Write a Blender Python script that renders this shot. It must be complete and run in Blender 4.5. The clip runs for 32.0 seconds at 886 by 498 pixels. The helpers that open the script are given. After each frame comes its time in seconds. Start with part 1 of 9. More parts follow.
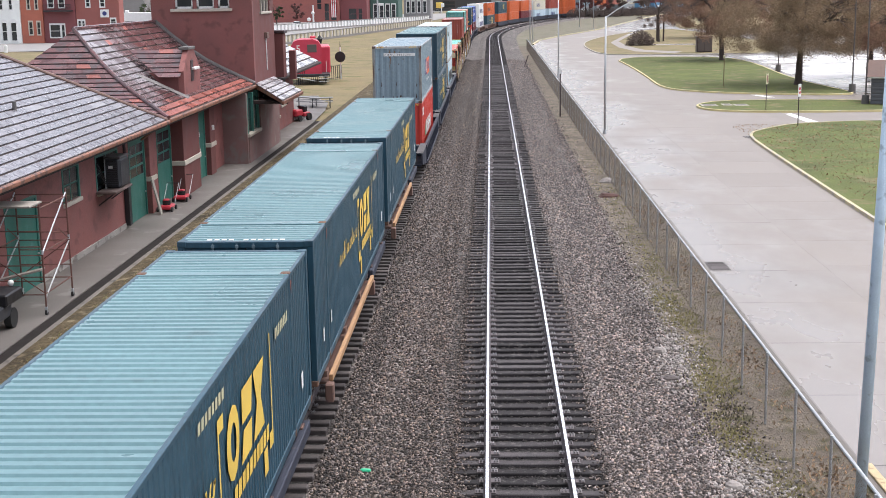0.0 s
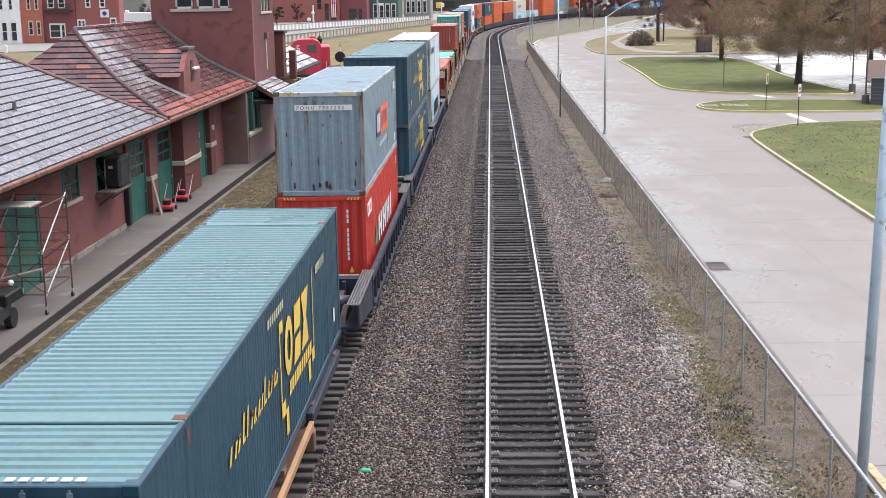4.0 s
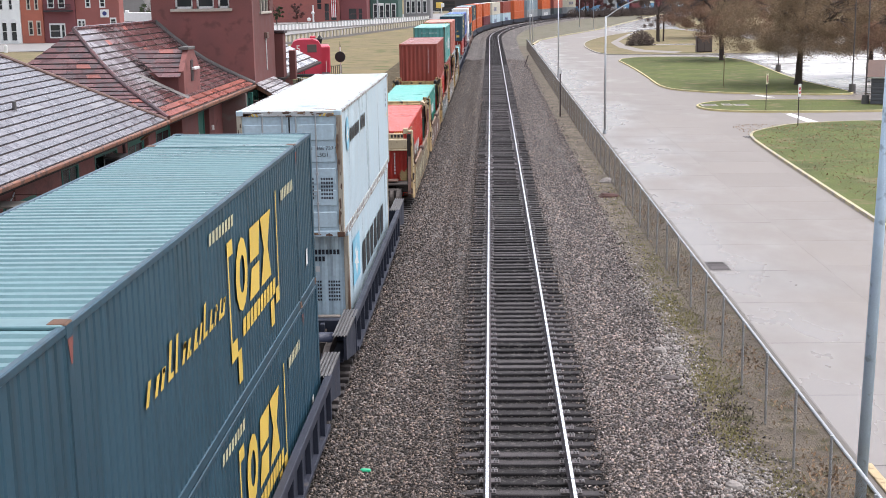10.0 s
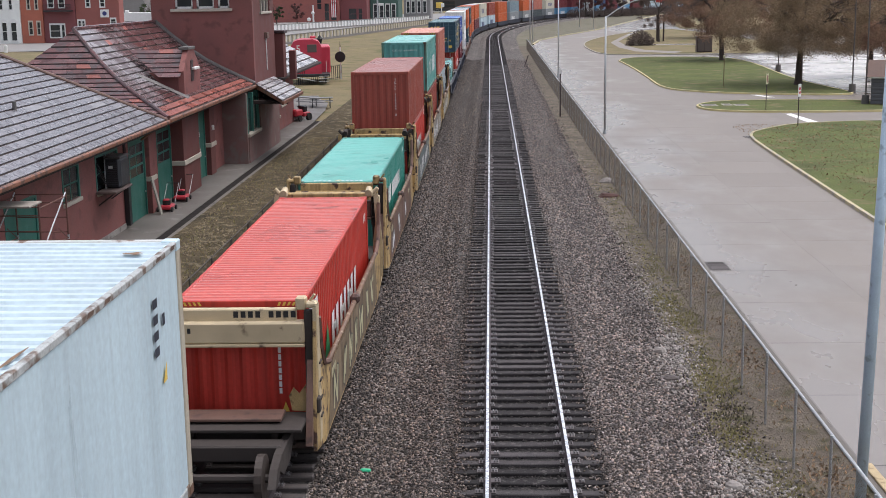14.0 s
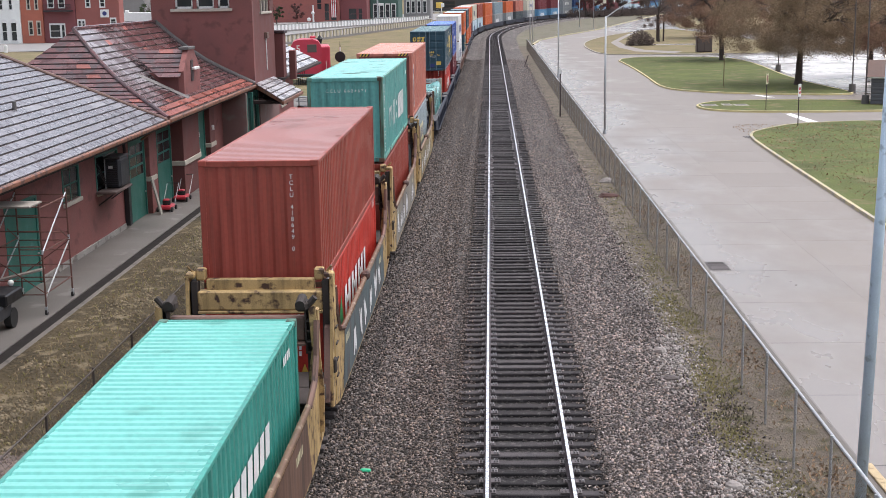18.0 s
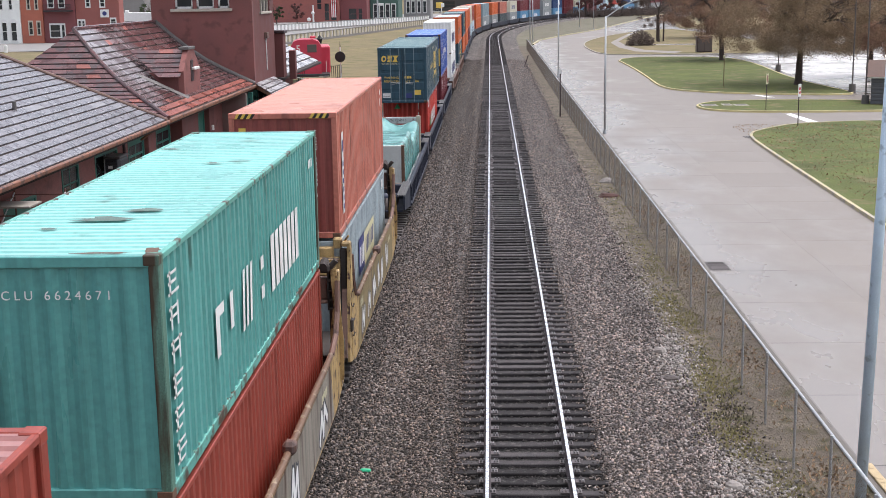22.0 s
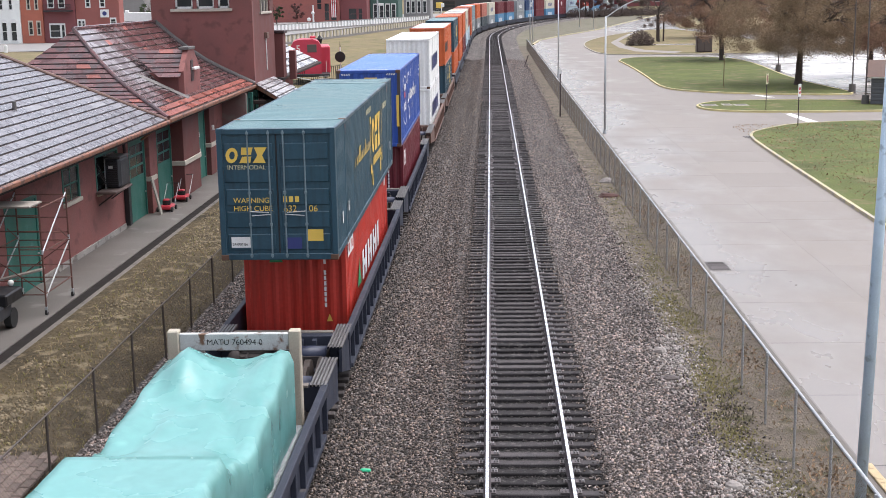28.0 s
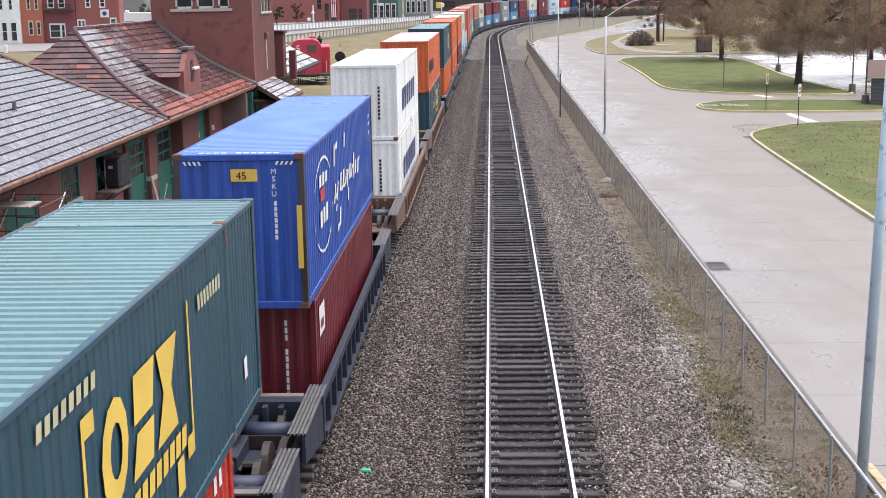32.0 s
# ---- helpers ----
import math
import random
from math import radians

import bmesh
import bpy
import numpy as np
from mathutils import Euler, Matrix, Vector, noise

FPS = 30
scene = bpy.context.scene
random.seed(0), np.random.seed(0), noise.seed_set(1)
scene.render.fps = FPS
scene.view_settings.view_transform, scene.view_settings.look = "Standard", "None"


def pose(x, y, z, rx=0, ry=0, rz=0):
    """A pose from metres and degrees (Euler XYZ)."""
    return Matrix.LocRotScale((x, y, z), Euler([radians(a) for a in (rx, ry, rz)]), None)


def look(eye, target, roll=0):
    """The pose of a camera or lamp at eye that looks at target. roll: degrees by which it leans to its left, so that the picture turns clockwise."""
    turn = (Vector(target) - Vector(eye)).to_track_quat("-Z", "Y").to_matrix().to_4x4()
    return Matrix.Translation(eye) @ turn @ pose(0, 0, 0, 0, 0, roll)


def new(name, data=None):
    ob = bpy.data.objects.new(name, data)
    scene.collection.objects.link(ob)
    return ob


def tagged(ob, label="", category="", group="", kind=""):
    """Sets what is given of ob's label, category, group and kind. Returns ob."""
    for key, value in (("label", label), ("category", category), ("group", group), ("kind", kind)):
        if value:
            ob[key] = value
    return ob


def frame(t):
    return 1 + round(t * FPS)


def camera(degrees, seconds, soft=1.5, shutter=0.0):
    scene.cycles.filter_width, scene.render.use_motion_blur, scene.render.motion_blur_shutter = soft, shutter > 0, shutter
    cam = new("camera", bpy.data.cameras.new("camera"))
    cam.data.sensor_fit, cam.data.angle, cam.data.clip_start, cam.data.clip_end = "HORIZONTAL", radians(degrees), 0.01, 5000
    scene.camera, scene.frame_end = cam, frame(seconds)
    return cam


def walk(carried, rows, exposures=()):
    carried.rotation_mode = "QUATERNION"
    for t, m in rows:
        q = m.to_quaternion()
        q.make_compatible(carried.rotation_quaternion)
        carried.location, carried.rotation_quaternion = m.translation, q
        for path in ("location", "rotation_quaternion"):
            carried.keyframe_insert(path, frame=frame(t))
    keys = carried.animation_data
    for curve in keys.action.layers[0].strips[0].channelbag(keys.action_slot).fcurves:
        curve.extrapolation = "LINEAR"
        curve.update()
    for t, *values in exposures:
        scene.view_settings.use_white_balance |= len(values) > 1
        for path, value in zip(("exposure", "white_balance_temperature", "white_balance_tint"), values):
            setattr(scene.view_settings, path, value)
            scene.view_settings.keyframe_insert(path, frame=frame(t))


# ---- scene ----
# ---- camera: it stands still on the overpass, 8.4 m above the rails ----
EYE = Vector((-0.633, 0.0, 8.438))
PITCH, YAW = 0.19755, 0.03902
AIM = Vector((-math.sin(YAW) * math.cos(PITCH), math.cos(YAW) * math.cos(PITCH), -math.sin(PITCH)))
cam = camera(38.10, 32.0, soft=0.62)
E0, WARMTH = 0.80, 6350  # stops, about which the exposure wanders
VIEW = look(EYE, EYE + AIM, -0.895)
walk(cam, [(0.0, VIEW), (32.0, VIEW)], exposures=[(0.0, E0 + 0.25, WARMTH, 13), (2.0, E0 + 0.22, WARMTH, 13), (3.5, E0 + 0.26, WARMTH, 13), (5.5, E0 + 0.28, WARMTH, 13), (7.0, E0 + 0.3, WARMTH, 13), (9.0, E0 + 0.25, WARMTH, 13), (10.0, E0 + 0.18, WARMTH, 13), (11.0, E0 + 0.1, WARMTH, 13), (12.0, E0 - 0.12, WARMTH, 13), (13.0, E0 - 0.33, WARMTH, 13), (14.5, E0 - 0.29, WARMTH, 13), (16.5, E0 - 0.05, WARMTH, 13), (18.0, E0, WARMTH, 13), (19.0, E0 + 0.13, WARMTH, 13), (21.0, E0 + 0.1, WARMTH, 13), (22.0, E0, WARMTH, 13), (24.0, E0 - 0.06, WARMTH, 13), (25.5, E0 - 0.03, WARMTH, 13), (28.0, E0 + 0.18, WARMTH, 13), (29.0, E0 + 0.4, WARMTH, 13), (30.0, E0 + 0.45, WARMTH, 13), (32.0, E0 + 0.25, WARMTH, 13)])

# ---- light: a bright overcast sky with a weak, wide sun ----
world = bpy.data.worlds.new("overcast")
scene.world = world
world.use_nodes = True
wn, wl = world.node_tree.nodes, world.node_tree.links
sky = wn.new("ShaderNodeTexSky")
sky.sky_type, sky.sun_disc = "NISHITA", False
sky.sun_elevation, sky.sun_rotation, sky.dust_density = radians(71), radians(68), 4.0
soft_sky = wn.new("ShaderNodeHueSaturation")
soft_sky.inputs["Saturation"].default_value = 0.4
wl.new(sky.outputs[0], soft_sky.inputs["Color"])
wl.new(soft_sky.outputs[0], wn["Background"].inputs["Color"])
wn["Background"].inputs["Strength"].default_value = 0.15
sun = new("sun", bpy.data.lights.new("sun", "SUN"))
sun.data.energy, sun.data.angle, sun.data.color = 1.1, radians(55), (1.0, 0.99, 0.97)
sun.matrix_world = look((25, 10, 80), (0, 0, 0))

# ---- the line of the tracks: straight, then a curve to the right ----
CURVE_Y, CURVE_R = 238.0, 640.0
MAIN_X, TRAIN_X = 0.0, -5.319


def along(s, x):
    """Place and heading (radians, to the right) at s metres along the line, x metres beside the main track."""
    if s <= CURVE_Y:
        return x, s, 0.0
    r = CURVE_R - x
    a = (s - CURVE_Y) / r
    return CURVE_R - r * math.cos(a), CURVE_Y + r * math.sin(a), a


def rolled(t):
    """How far the train has come after t seconds."""
    return 7.43823 * t + 0.00522 * t * t - 0.00048 * t ** 3


# ---- mesh helpers ----
class Geo:
    def __init__(self):
        self.v, self.f = [], []

    def add(self, verts, faces):
        n = len(self.v)
        self.v.extend([tuple(p) for p in verts])
        self.f.extend([tuple(i + n for i in f) for f in faces])
        return self

    def box(self, a, b, c=0.0):
        x0, y0, z0 = (min(p, q) for p, q in zip(a, b))
        x1, y1, z1 = (max(p, q) for p, q in zip(a, b))
        if c <= 0:
            v = [(x, y, z) for z in (z0, z1) for y in (y0, y1) for x in (x0, x1)]
            return self.add(v, [(0, 2, 3, 1), (4, 5, 7, 6), (0, 1, 5, 4), (2, 6, 7, 3), (0, 4, 6, 2), (1, 3, 7, 5)])
        c = min(c, (x1 - x0) * 0.45, (y1 - y0) * 0.45, (z1 - z0) * 0.45)
        v, idx = [], {}
        for i, x in enumerate((x0, x1)):
            for j, y in enumerate((y0, y1)):
                for k, z in enumerate((z0, z1)):
                    sx, sy, sz = 1 - 2 * i, 1 - 2 * j, 1 - 2 * k
                    for ax in range(3):
                        p = [x + sx * c, y + sy * c, z + sz * c]
                        p[ax] = (x, y, z)[ax]
                        idx[i, j, k, ax] = len(v)
                        v.append(p)
        f = []
        for ax in range(3):
            o = [q for q in range(3) if q != ax]
            for s in (0, 1):
                ring = []
                for a_, b_ in ((0, 0), (1, 0), (1, 1), (0, 1)):
                    key = [0, 0, 0]
                    key[ax], key[o[0]], key[o[1]] = s, a_, b_
                    ring.append(idx[(*key, ax)])
                if (s == 0) != (ax == 1):
                    ring.reverse()
                f.append(ring)
            for a_ in (0, 1):
                for b_ in (0, 1):
                    k0, k1 = [0, 0, 0], [0, 0, 0]
                    k0[o[0]] = k1[o[0]] = a_
                    k0[o[1]] = k1[o[1]] = b_
                    k1[ax] = 1
                    f.append((idx[(*k0, o[0])], idx[(*k1, o[0])], idx[(*k1, o[1])], idx[(*k0, o[1])]))
        for i in (0, 1):
            for j in (0, 1):
                for k in (0, 1):
                    f.append(tuple(idx[i, j, k, ax] for ax in range(3)))
        return self.add(v, f)

    def poly(self, pts, z0, z1):
        """An upright prism over the outline pts (anticlockwise)."""
        n = len(pts)
        v = [(x, y, z0) for x, y in pts] + [(x, y, z1) for x, y in pts]
        f = [tuple(range(n))[::-1], tuple(range(n, 2 * n))]
        f += [(i, (i + 1) % n, n + (i + 1) % n, n + i) for i in range(n)]
        return self.add(v, f)

    def prism(self, pts, axis, a, b):
        """A prism of the outline pts along axis 0 or 1 from a to b; pts are (other axis, z)."""
        n = len(pts)
        put = (lambda q, p: (q, p[0], p[1])) if axis == 0 else (lambda q, p: (p[0], q, p[1]))
        v = [put(a, p) for p in pts] + [put(b, p) for p in pts]
        f = [tuple(range(n))[::-1], tuple(range(n, 2 * n))]
        f += [(i, (i + 1) % n, n + (i + 1) % n, n + i) for i in range(n)]
        return self.add(v, f)

    def rod(self, p, q, r, n=8, r2=None, caps=True):
        p, q = Vector(p), Vector(q)
        r2 = r if r2 is None else r2
        w = (q - p).normalized()
        u = w.orthogonal().normalized()
        t = w.cross(u)
        v = []
        for c, rr in ((p, r), (q, r2)):
            for i in range(n):
                a = 2 * math.pi * i / n
                v.append(c + u * math.cos(a) * rr + t * math.sin(a) * rr)
        f = [(i, (i + 1) % n, n + (i + 1) % n, n + i) for i in range(n)]
        if caps:
            f += [tuple(range(n))[::-1], tuple(range(n, 2 * n))]
        return self.add(v, f)

    def sheet(self, rows):
        """A surface through rows of points."""
        m = len(rows[0])
        v = [p for r in rows for p in r]
        f = [(i * m + j, i * m + j + 1, (i + 1) * m + j + 1, (i + 1) * m + j) for i in range(len(rows) - 1) for j in range(m - 1)]
        return self.add(v, f)

    def ball(self, c, r, n=10, m=6, sq=(1, 1, 1)):
        rows = []
        for i in range(m + 1):
            a = math.pi * i / m
            rows.append([(c[0] + r * sq[0] * math.sin(a) * math.cos(2 * math.pi * j / n), c[1] + r * sq[1] * math.sin(a) * math.sin(2 * math.pi * j / n), c[2] - r * sq[2] * math.cos(a)) for j in range(n + 1)])
        return self.sheet(rows)

    def mesh(self, name, material, smooth=False):
        me = bpy.data.meshes.new(name)
        me.from_pydata(self.v, [], self.f)
        if material:
            me.materials.append(material)
        if smooth:
            me.polygons.foreach_set("use_smooth", [True] * len(me.polygons))
        me.update()
        return me


def part(name, geo, material, parent, label="", smooth=False, kind=""):
    ob = new(name, geo.mesh(name, material, smooth))
    ob.parent = parent
    return tagged(ob, label, kind=kind)


def thing(name, label, category, group="", at=None):
    ob = new(name)
    ob.empty_display_size = 0.3
    if at is not None:
        ob.matrix_basis = at
    return tagged(ob, label, category, group)


def solid(name, geo, material, label, category="", kind="", group="", smooth=False):
    return tagged(new(name, geo.mesh(name, material, smooth)), label, category, group, kind)


def shared(name, me, parent, m):
    ob = new(name, me)
    ob.parent = parent
    ob.matrix_basis = m
    return ob


def words(text, size, material, parent, m, depth=0.002, line=1.0):
    """Raised lettering; the lines of a text with breaks stand centred, line by line."""
    cu = bpy.data.curves.new("lettering", "FONT")
    cu.space_line, cu.align_x = line, "CENTER" if "\n" in text else "LEFT"
    cu.body, cu.size, cu.extrude = text, size, depth
    tmp = new("lettering", cu)
    me = bpy.data.meshes.new_from_object(tmp)
    bpy.data.objects.remove(tmp)
    me.materials.clear()
    me.materials.append(material)
    ob = new("lettering", me)
    ob.parent = parent
    ob.matrix_basis = m
    return ob


# ---- materials ----
def mat(name, col, rough=0.6, metal=0.0, var=0.18, scale=1.5, grain=60.0, bump=0.15, stain=None, stain_at=0.62, wet=0.0, spec=0.5, streak=False, island=0.0, each=0.0, bdist=0.01, thin=0.0, shift=False, runs=0.0, other=None):
    """A surface: colour with broad and fine variation, stains, relief and uneven gloss."""
    ma = bpy.data.materials.new(name)
    ma.use_nodes = True
    nt = ma.node_tree
    nd, ln = nt.nodes, nt.links
    bs = nd["Principled BSDF"]
    tc = nd.new("ShaderNodeTexCoord")
    mp = nd.new("ShaderNodeMapping")
    where = tc.outputs["Object"]
    if shift:
        oi, sc, ad = nd.new("ShaderNodeObjectInfo"), nd.new("ShaderNodeVectorMath"), nd.new("ShaderNodeVectorMath")
        sc.operation, sc.inputs[0].default_value = "SCALE", (37.0, 53.0, 29.0)
        ln.new(oi.outputs["Random"], sc.inputs["Scale"])
        ln.new(where, ad.inputs[0])
        ln.new(sc.outputs[0], ad.inputs[1])
        where = ad.outputs[0]
    ln.new(where, mp.inputs[0])
    if streak:
        mp.inputs["Scale"].default_value = (1, 1, 0.12) if streak is True else streak
    big = nd.new("ShaderNodeTexNoise")
    big.inputs["Scale"].default_value, big.inputs["Detail"].default_value = scale, 6
    fine = nd.new("ShaderNodeTexNoise")
    fine.inputs["Scale"].default_value, fine.inputs["Detail"].default_value = grain, 4
    ln.new(mp.outputs[0], big.inputs["Vector"])
    ln.new(where, fine.inputs["Vector"])
    both = nd.new("ShaderNodeMath")
    both.operation = "ADD"
    ln.new(big.outputs["Fac"], both.inputs[0])
    ln.new(fine.outputs["Fac"], both.inputs[1])
    val = nd.new("ShaderNodeMapRange")
    val.inputs["From Min"].default_value, val.inputs["From Max"].default_value = 0.6, 1.4
    val.inputs["To Min"].default_value, val.inputs["To Max"].default_value = 1 - var, 1 + var
    ln.new(both.outputs[0], val.inputs["Value"])
    last = val.outputs[0]
    for amount, src in ((island, "ShaderNodeNewGeometry"), (each, "ShaderNodeObjectInfo")):
        if amount:
            g = nd.new(src)
            r = nd.new("ShaderNodeMapRange")
            r.inputs["To Min"].default_value, r.inputs["To Max"].default_value = 1 - amount, 1 + amount
            chance = g.outputs["Random Per Island" if src.endswith("Geometry") else "Random"]
            if amount > 1:
                r.inputs["To Min"].default_value, r.inputs["To Max"].default_value = 0.25, 1 + 2 * amount
                pw = nd.new("ShaderNodeMath")
                pw.operation, pw.inputs[1].default_value = "POWER", 3.0
                ln.new(chance, pw.inputs[0])
                chance = pw.outputs[0]
            ln.new(chance, r.inputs["Value"])
            mu = nd.new("ShaderNodeMath")
            mu.operation = "MULTIPLY"
            ln.new(last, mu.inputs[0])
            ln.new(r.outputs[0], mu.inputs[1])
            last = mu.outputs[0]
    if runs:
        rm, rn, rr, mu = nd.new("ShaderNodeMapping"), nd.new("ShaderNodeTexNoise"), nd.new("ShaderNodeMapRange"), nd.new("ShaderNodeMath")
        rm.inputs["Scale"].default_value = (7, 7, 0.3)
        rn.inputs["Scale"].default_value, rn.inputs["Detail"].default_value = 1.0, 5
        rr.inputs["From Min"].default_value, rr.inputs["From Max"].default_value = 0.48, 0.72
        rr.inputs["To Min"].default_value, rr.inputs["To Max"].default_value = 1.0, 1 - runs
        mu.operation = "MULTIPLY"
        ln.new(where, rm.inputs[0])
        ln.new(rm.outputs[0], rn.inputs["Vector"])
        ln.new(rn.outputs["Fac"], rr.inputs["Value"])
        ln.new(last, mu.inputs[0])
        ln.new(rr.outputs[0], mu.inputs[1])
        last = mu.outputs[0]
    tint = nd.new("ShaderNodeVectorMath")
    tint.operation = "SCALE"
    tint.inputs[0].default_value = col
    if other:
        gi, times, part_of, mix = nd.new("ShaderNodeNewGeometry"), nd.new("ShaderNodeMath"), nd.new("ShaderNodeMath"), nd.new("ShaderNodeMix")
        times.operation, times.inputs[1].default_value, part_of.operation, mix.data_type = "MULTIPLY", 61.7, "FRACT", "RGBA"
        mix.inputs["A"].default_value, mix.inputs["B"].default_value = (*col, 1), (*other, 1)
        ln.new(gi.outputs["Random Per Island"], times.inputs[0])
        ln.new(times.outputs[0], part_of.inputs[0])
        ln.new(part_of.outputs[0], mix.inputs["Factor"])
        ln.new(mix.outputs["Result"], tint.inputs[0])
    ln.new(last, tint.inputs["Scale"])
    out = tint.outputs[0]
    if stain:
        sp = nd.new("ShaderNodeTexNoise")
        sp.inputs["Scale"].default_value, sp.inputs["Detail"].default_value = scale * 2.3, 8
        ln.new(mp.outputs[0], sp.inputs["Vector"])
        ra = nd.new("ShaderNodeMapRange")
        ra.inputs["From Min"].default_value, ra.inputs["From Max"].default_value = stain_at, stain_at + 0.1
        ln.new(sp.outputs["Fac"], ra.inputs["Value"])
        mx = nd.new("ShaderNodeMix")
        mx.data_type = "RGBA"
        mx.inputs["B"].default_value = (*stain, 1)
        ln.new(ra.outputs[0], mx.inputs["Factor"])
        ln.new(out, mx.inputs["A"])
        out = mx.outputs["Result"]
    ln.new(out, bs.inputs["Base Color"])
    ro = nd.new("ShaderNodeMapRange")
    ro.inputs["From Min"].default_value, ro.inputs["From Max"].default_value = 0.35, 0.65
    ro.inputs["To Min"].default_value, ro.inputs["To Max"].default_value = max(0.05, rough - 0.1 - wet), min(1, rough + 0.1)
    ln.new(big.outputs["Fac"], ro.inputs["Value"])
    ln.new(ro.outputs[0], bs.inputs["Roughness"])
    bs.inputs["Metallic"].default_value = metal
    bs.inputs["Specular IOR Level"].default_value = spec
    if bump:
        bp = nd.new("ShaderNodeBump")
        bp.inputs["Strength"].default_value, bp.inputs["Distance"].default_value = bump, bdist
        ln.new(fine.outputs["Fac"], bp.inputs["Height"])
        ln.new(bp.outputs[0], bs.inputs["Normal"])
    if thin:
        tr, mix = nd.new("ShaderNodeBsdfTranslucent"), nd.new("ShaderNodeMixShader")
        ln.new(out, tr.inputs["Color"])
        mix.inputs[0].default_value = thin
        ln.new(bs.outputs[0], mix.inputs[1])
        ln.new(tr.outputs[0], mix.inputs[2])
        ln.new(mix.outputs[0], nd["Material Output"].inputs["Surface"])
    return ma


def gravel(name, dark, mid, pale, size, streak=0.5):
    """Crushed stone: one tone a stone, dark gaps between them, and stains drawn out along the line."""
    ma = bpy.data.materials.new(name)
    ma.use_nodes = True
    nd, ln = ma.node_tree.nodes, ma.node_tree.links
    bs = nd["Principled BSDF"]
    tc = nd.new("ShaderNodeTexCoord")
    vo = nd.new("ShaderNodeTexVoronoi")
    vo.inputs["Scale"].default_value = 1.0 / size
    ln.new(tc.outputs["Object"], vo.inputs["Vector"])
    sep = nd.new("ShaderNodeSeparateColor")
    ln.new(vo.outputs["Color"], sep.inputs[0])
    ramp = nd.new("ShaderNodeValToRGB")
    ramp.color_ramp.elements[0].color = (*dark, 1)
    ramp.color_ramp.elements[1].position, ramp.color_ramp.elements[1].color = 1.0, (*pale, 1)
    e = ramp.color_ramp.elements.new(0.55)
    e.color = (*mid, 1)
    ln.new(sep.outputs[0], ramp.inputs[0])
    gap = nd.new("ShaderNodeMapRange")
    gap.inputs["From Min"].default_value, gap.inputs["From Max"].default_value = 0.42, 0.75
    gap.inputs["To Min"].default_value, gap.inputs["To Max"].default_value = 1.0, 0.4
    ln.new(vo.outputs["Distance"], gap.inputs["Value"])
    mp, no, st = nd.new("ShaderNodeMapping"), nd.new("ShaderNodeTexNoise"), nd.new("ShaderNodeMapRange")
    mp.inputs["Scale"].default_value = (2.2, 0.06, 1.0)
    no.inputs["Scale"].default_value, no.inputs["Detail"].default_value = 1.0, 5
    st.inputs["From Min"].default_value, st.inputs["From Max"].default_value = 0.35, 0.65
    st.inputs["To Min"].default_value, st.inputs["To Max"].default_value = 1 - streak, 1 + 0.35 * streak
    ln.new(tc.outputs["Object"], mp.inputs[0])
    ln.new(mp.outputs[0], no.inputs["Vector"])
    ln.new(no.outputs["Fac"], st.inputs["Value"])
    m1, m2 = nd.new("ShaderNodeMath"), nd.new("ShaderNodeVectorMath")
    m1.operation, m2.operation = "MULTIPLY", "SCALE"
    ln.new(gap.outputs[0], m1.inputs[0])
    ln.new(st.outputs[0], m1.inputs[1])
    ln.new(ramp.outputs[0], m2.inputs[0])
    ln.new(m1.outputs[0], m2.inputs["Scale"])
    ln.new(m2.outputs[0], bs.inputs["Base Color"])
    bs.inputs["Roughness"].default_value, bs.inputs["Specular IOR Level"].default_value = 0.8, 0.25
    bp = nd.new("ShaderNodeBump")
    bp.invert = True
    bp.inputs["Strength"].default_value, bp.inputs["Distance"].default_value = 0.9, size * 0.5
    ln.new(vo.outputs["Distance"], bp.inputs["Height"])
    ln.new(bp.outputs[0], bs.inputs["Normal"])
    return ma


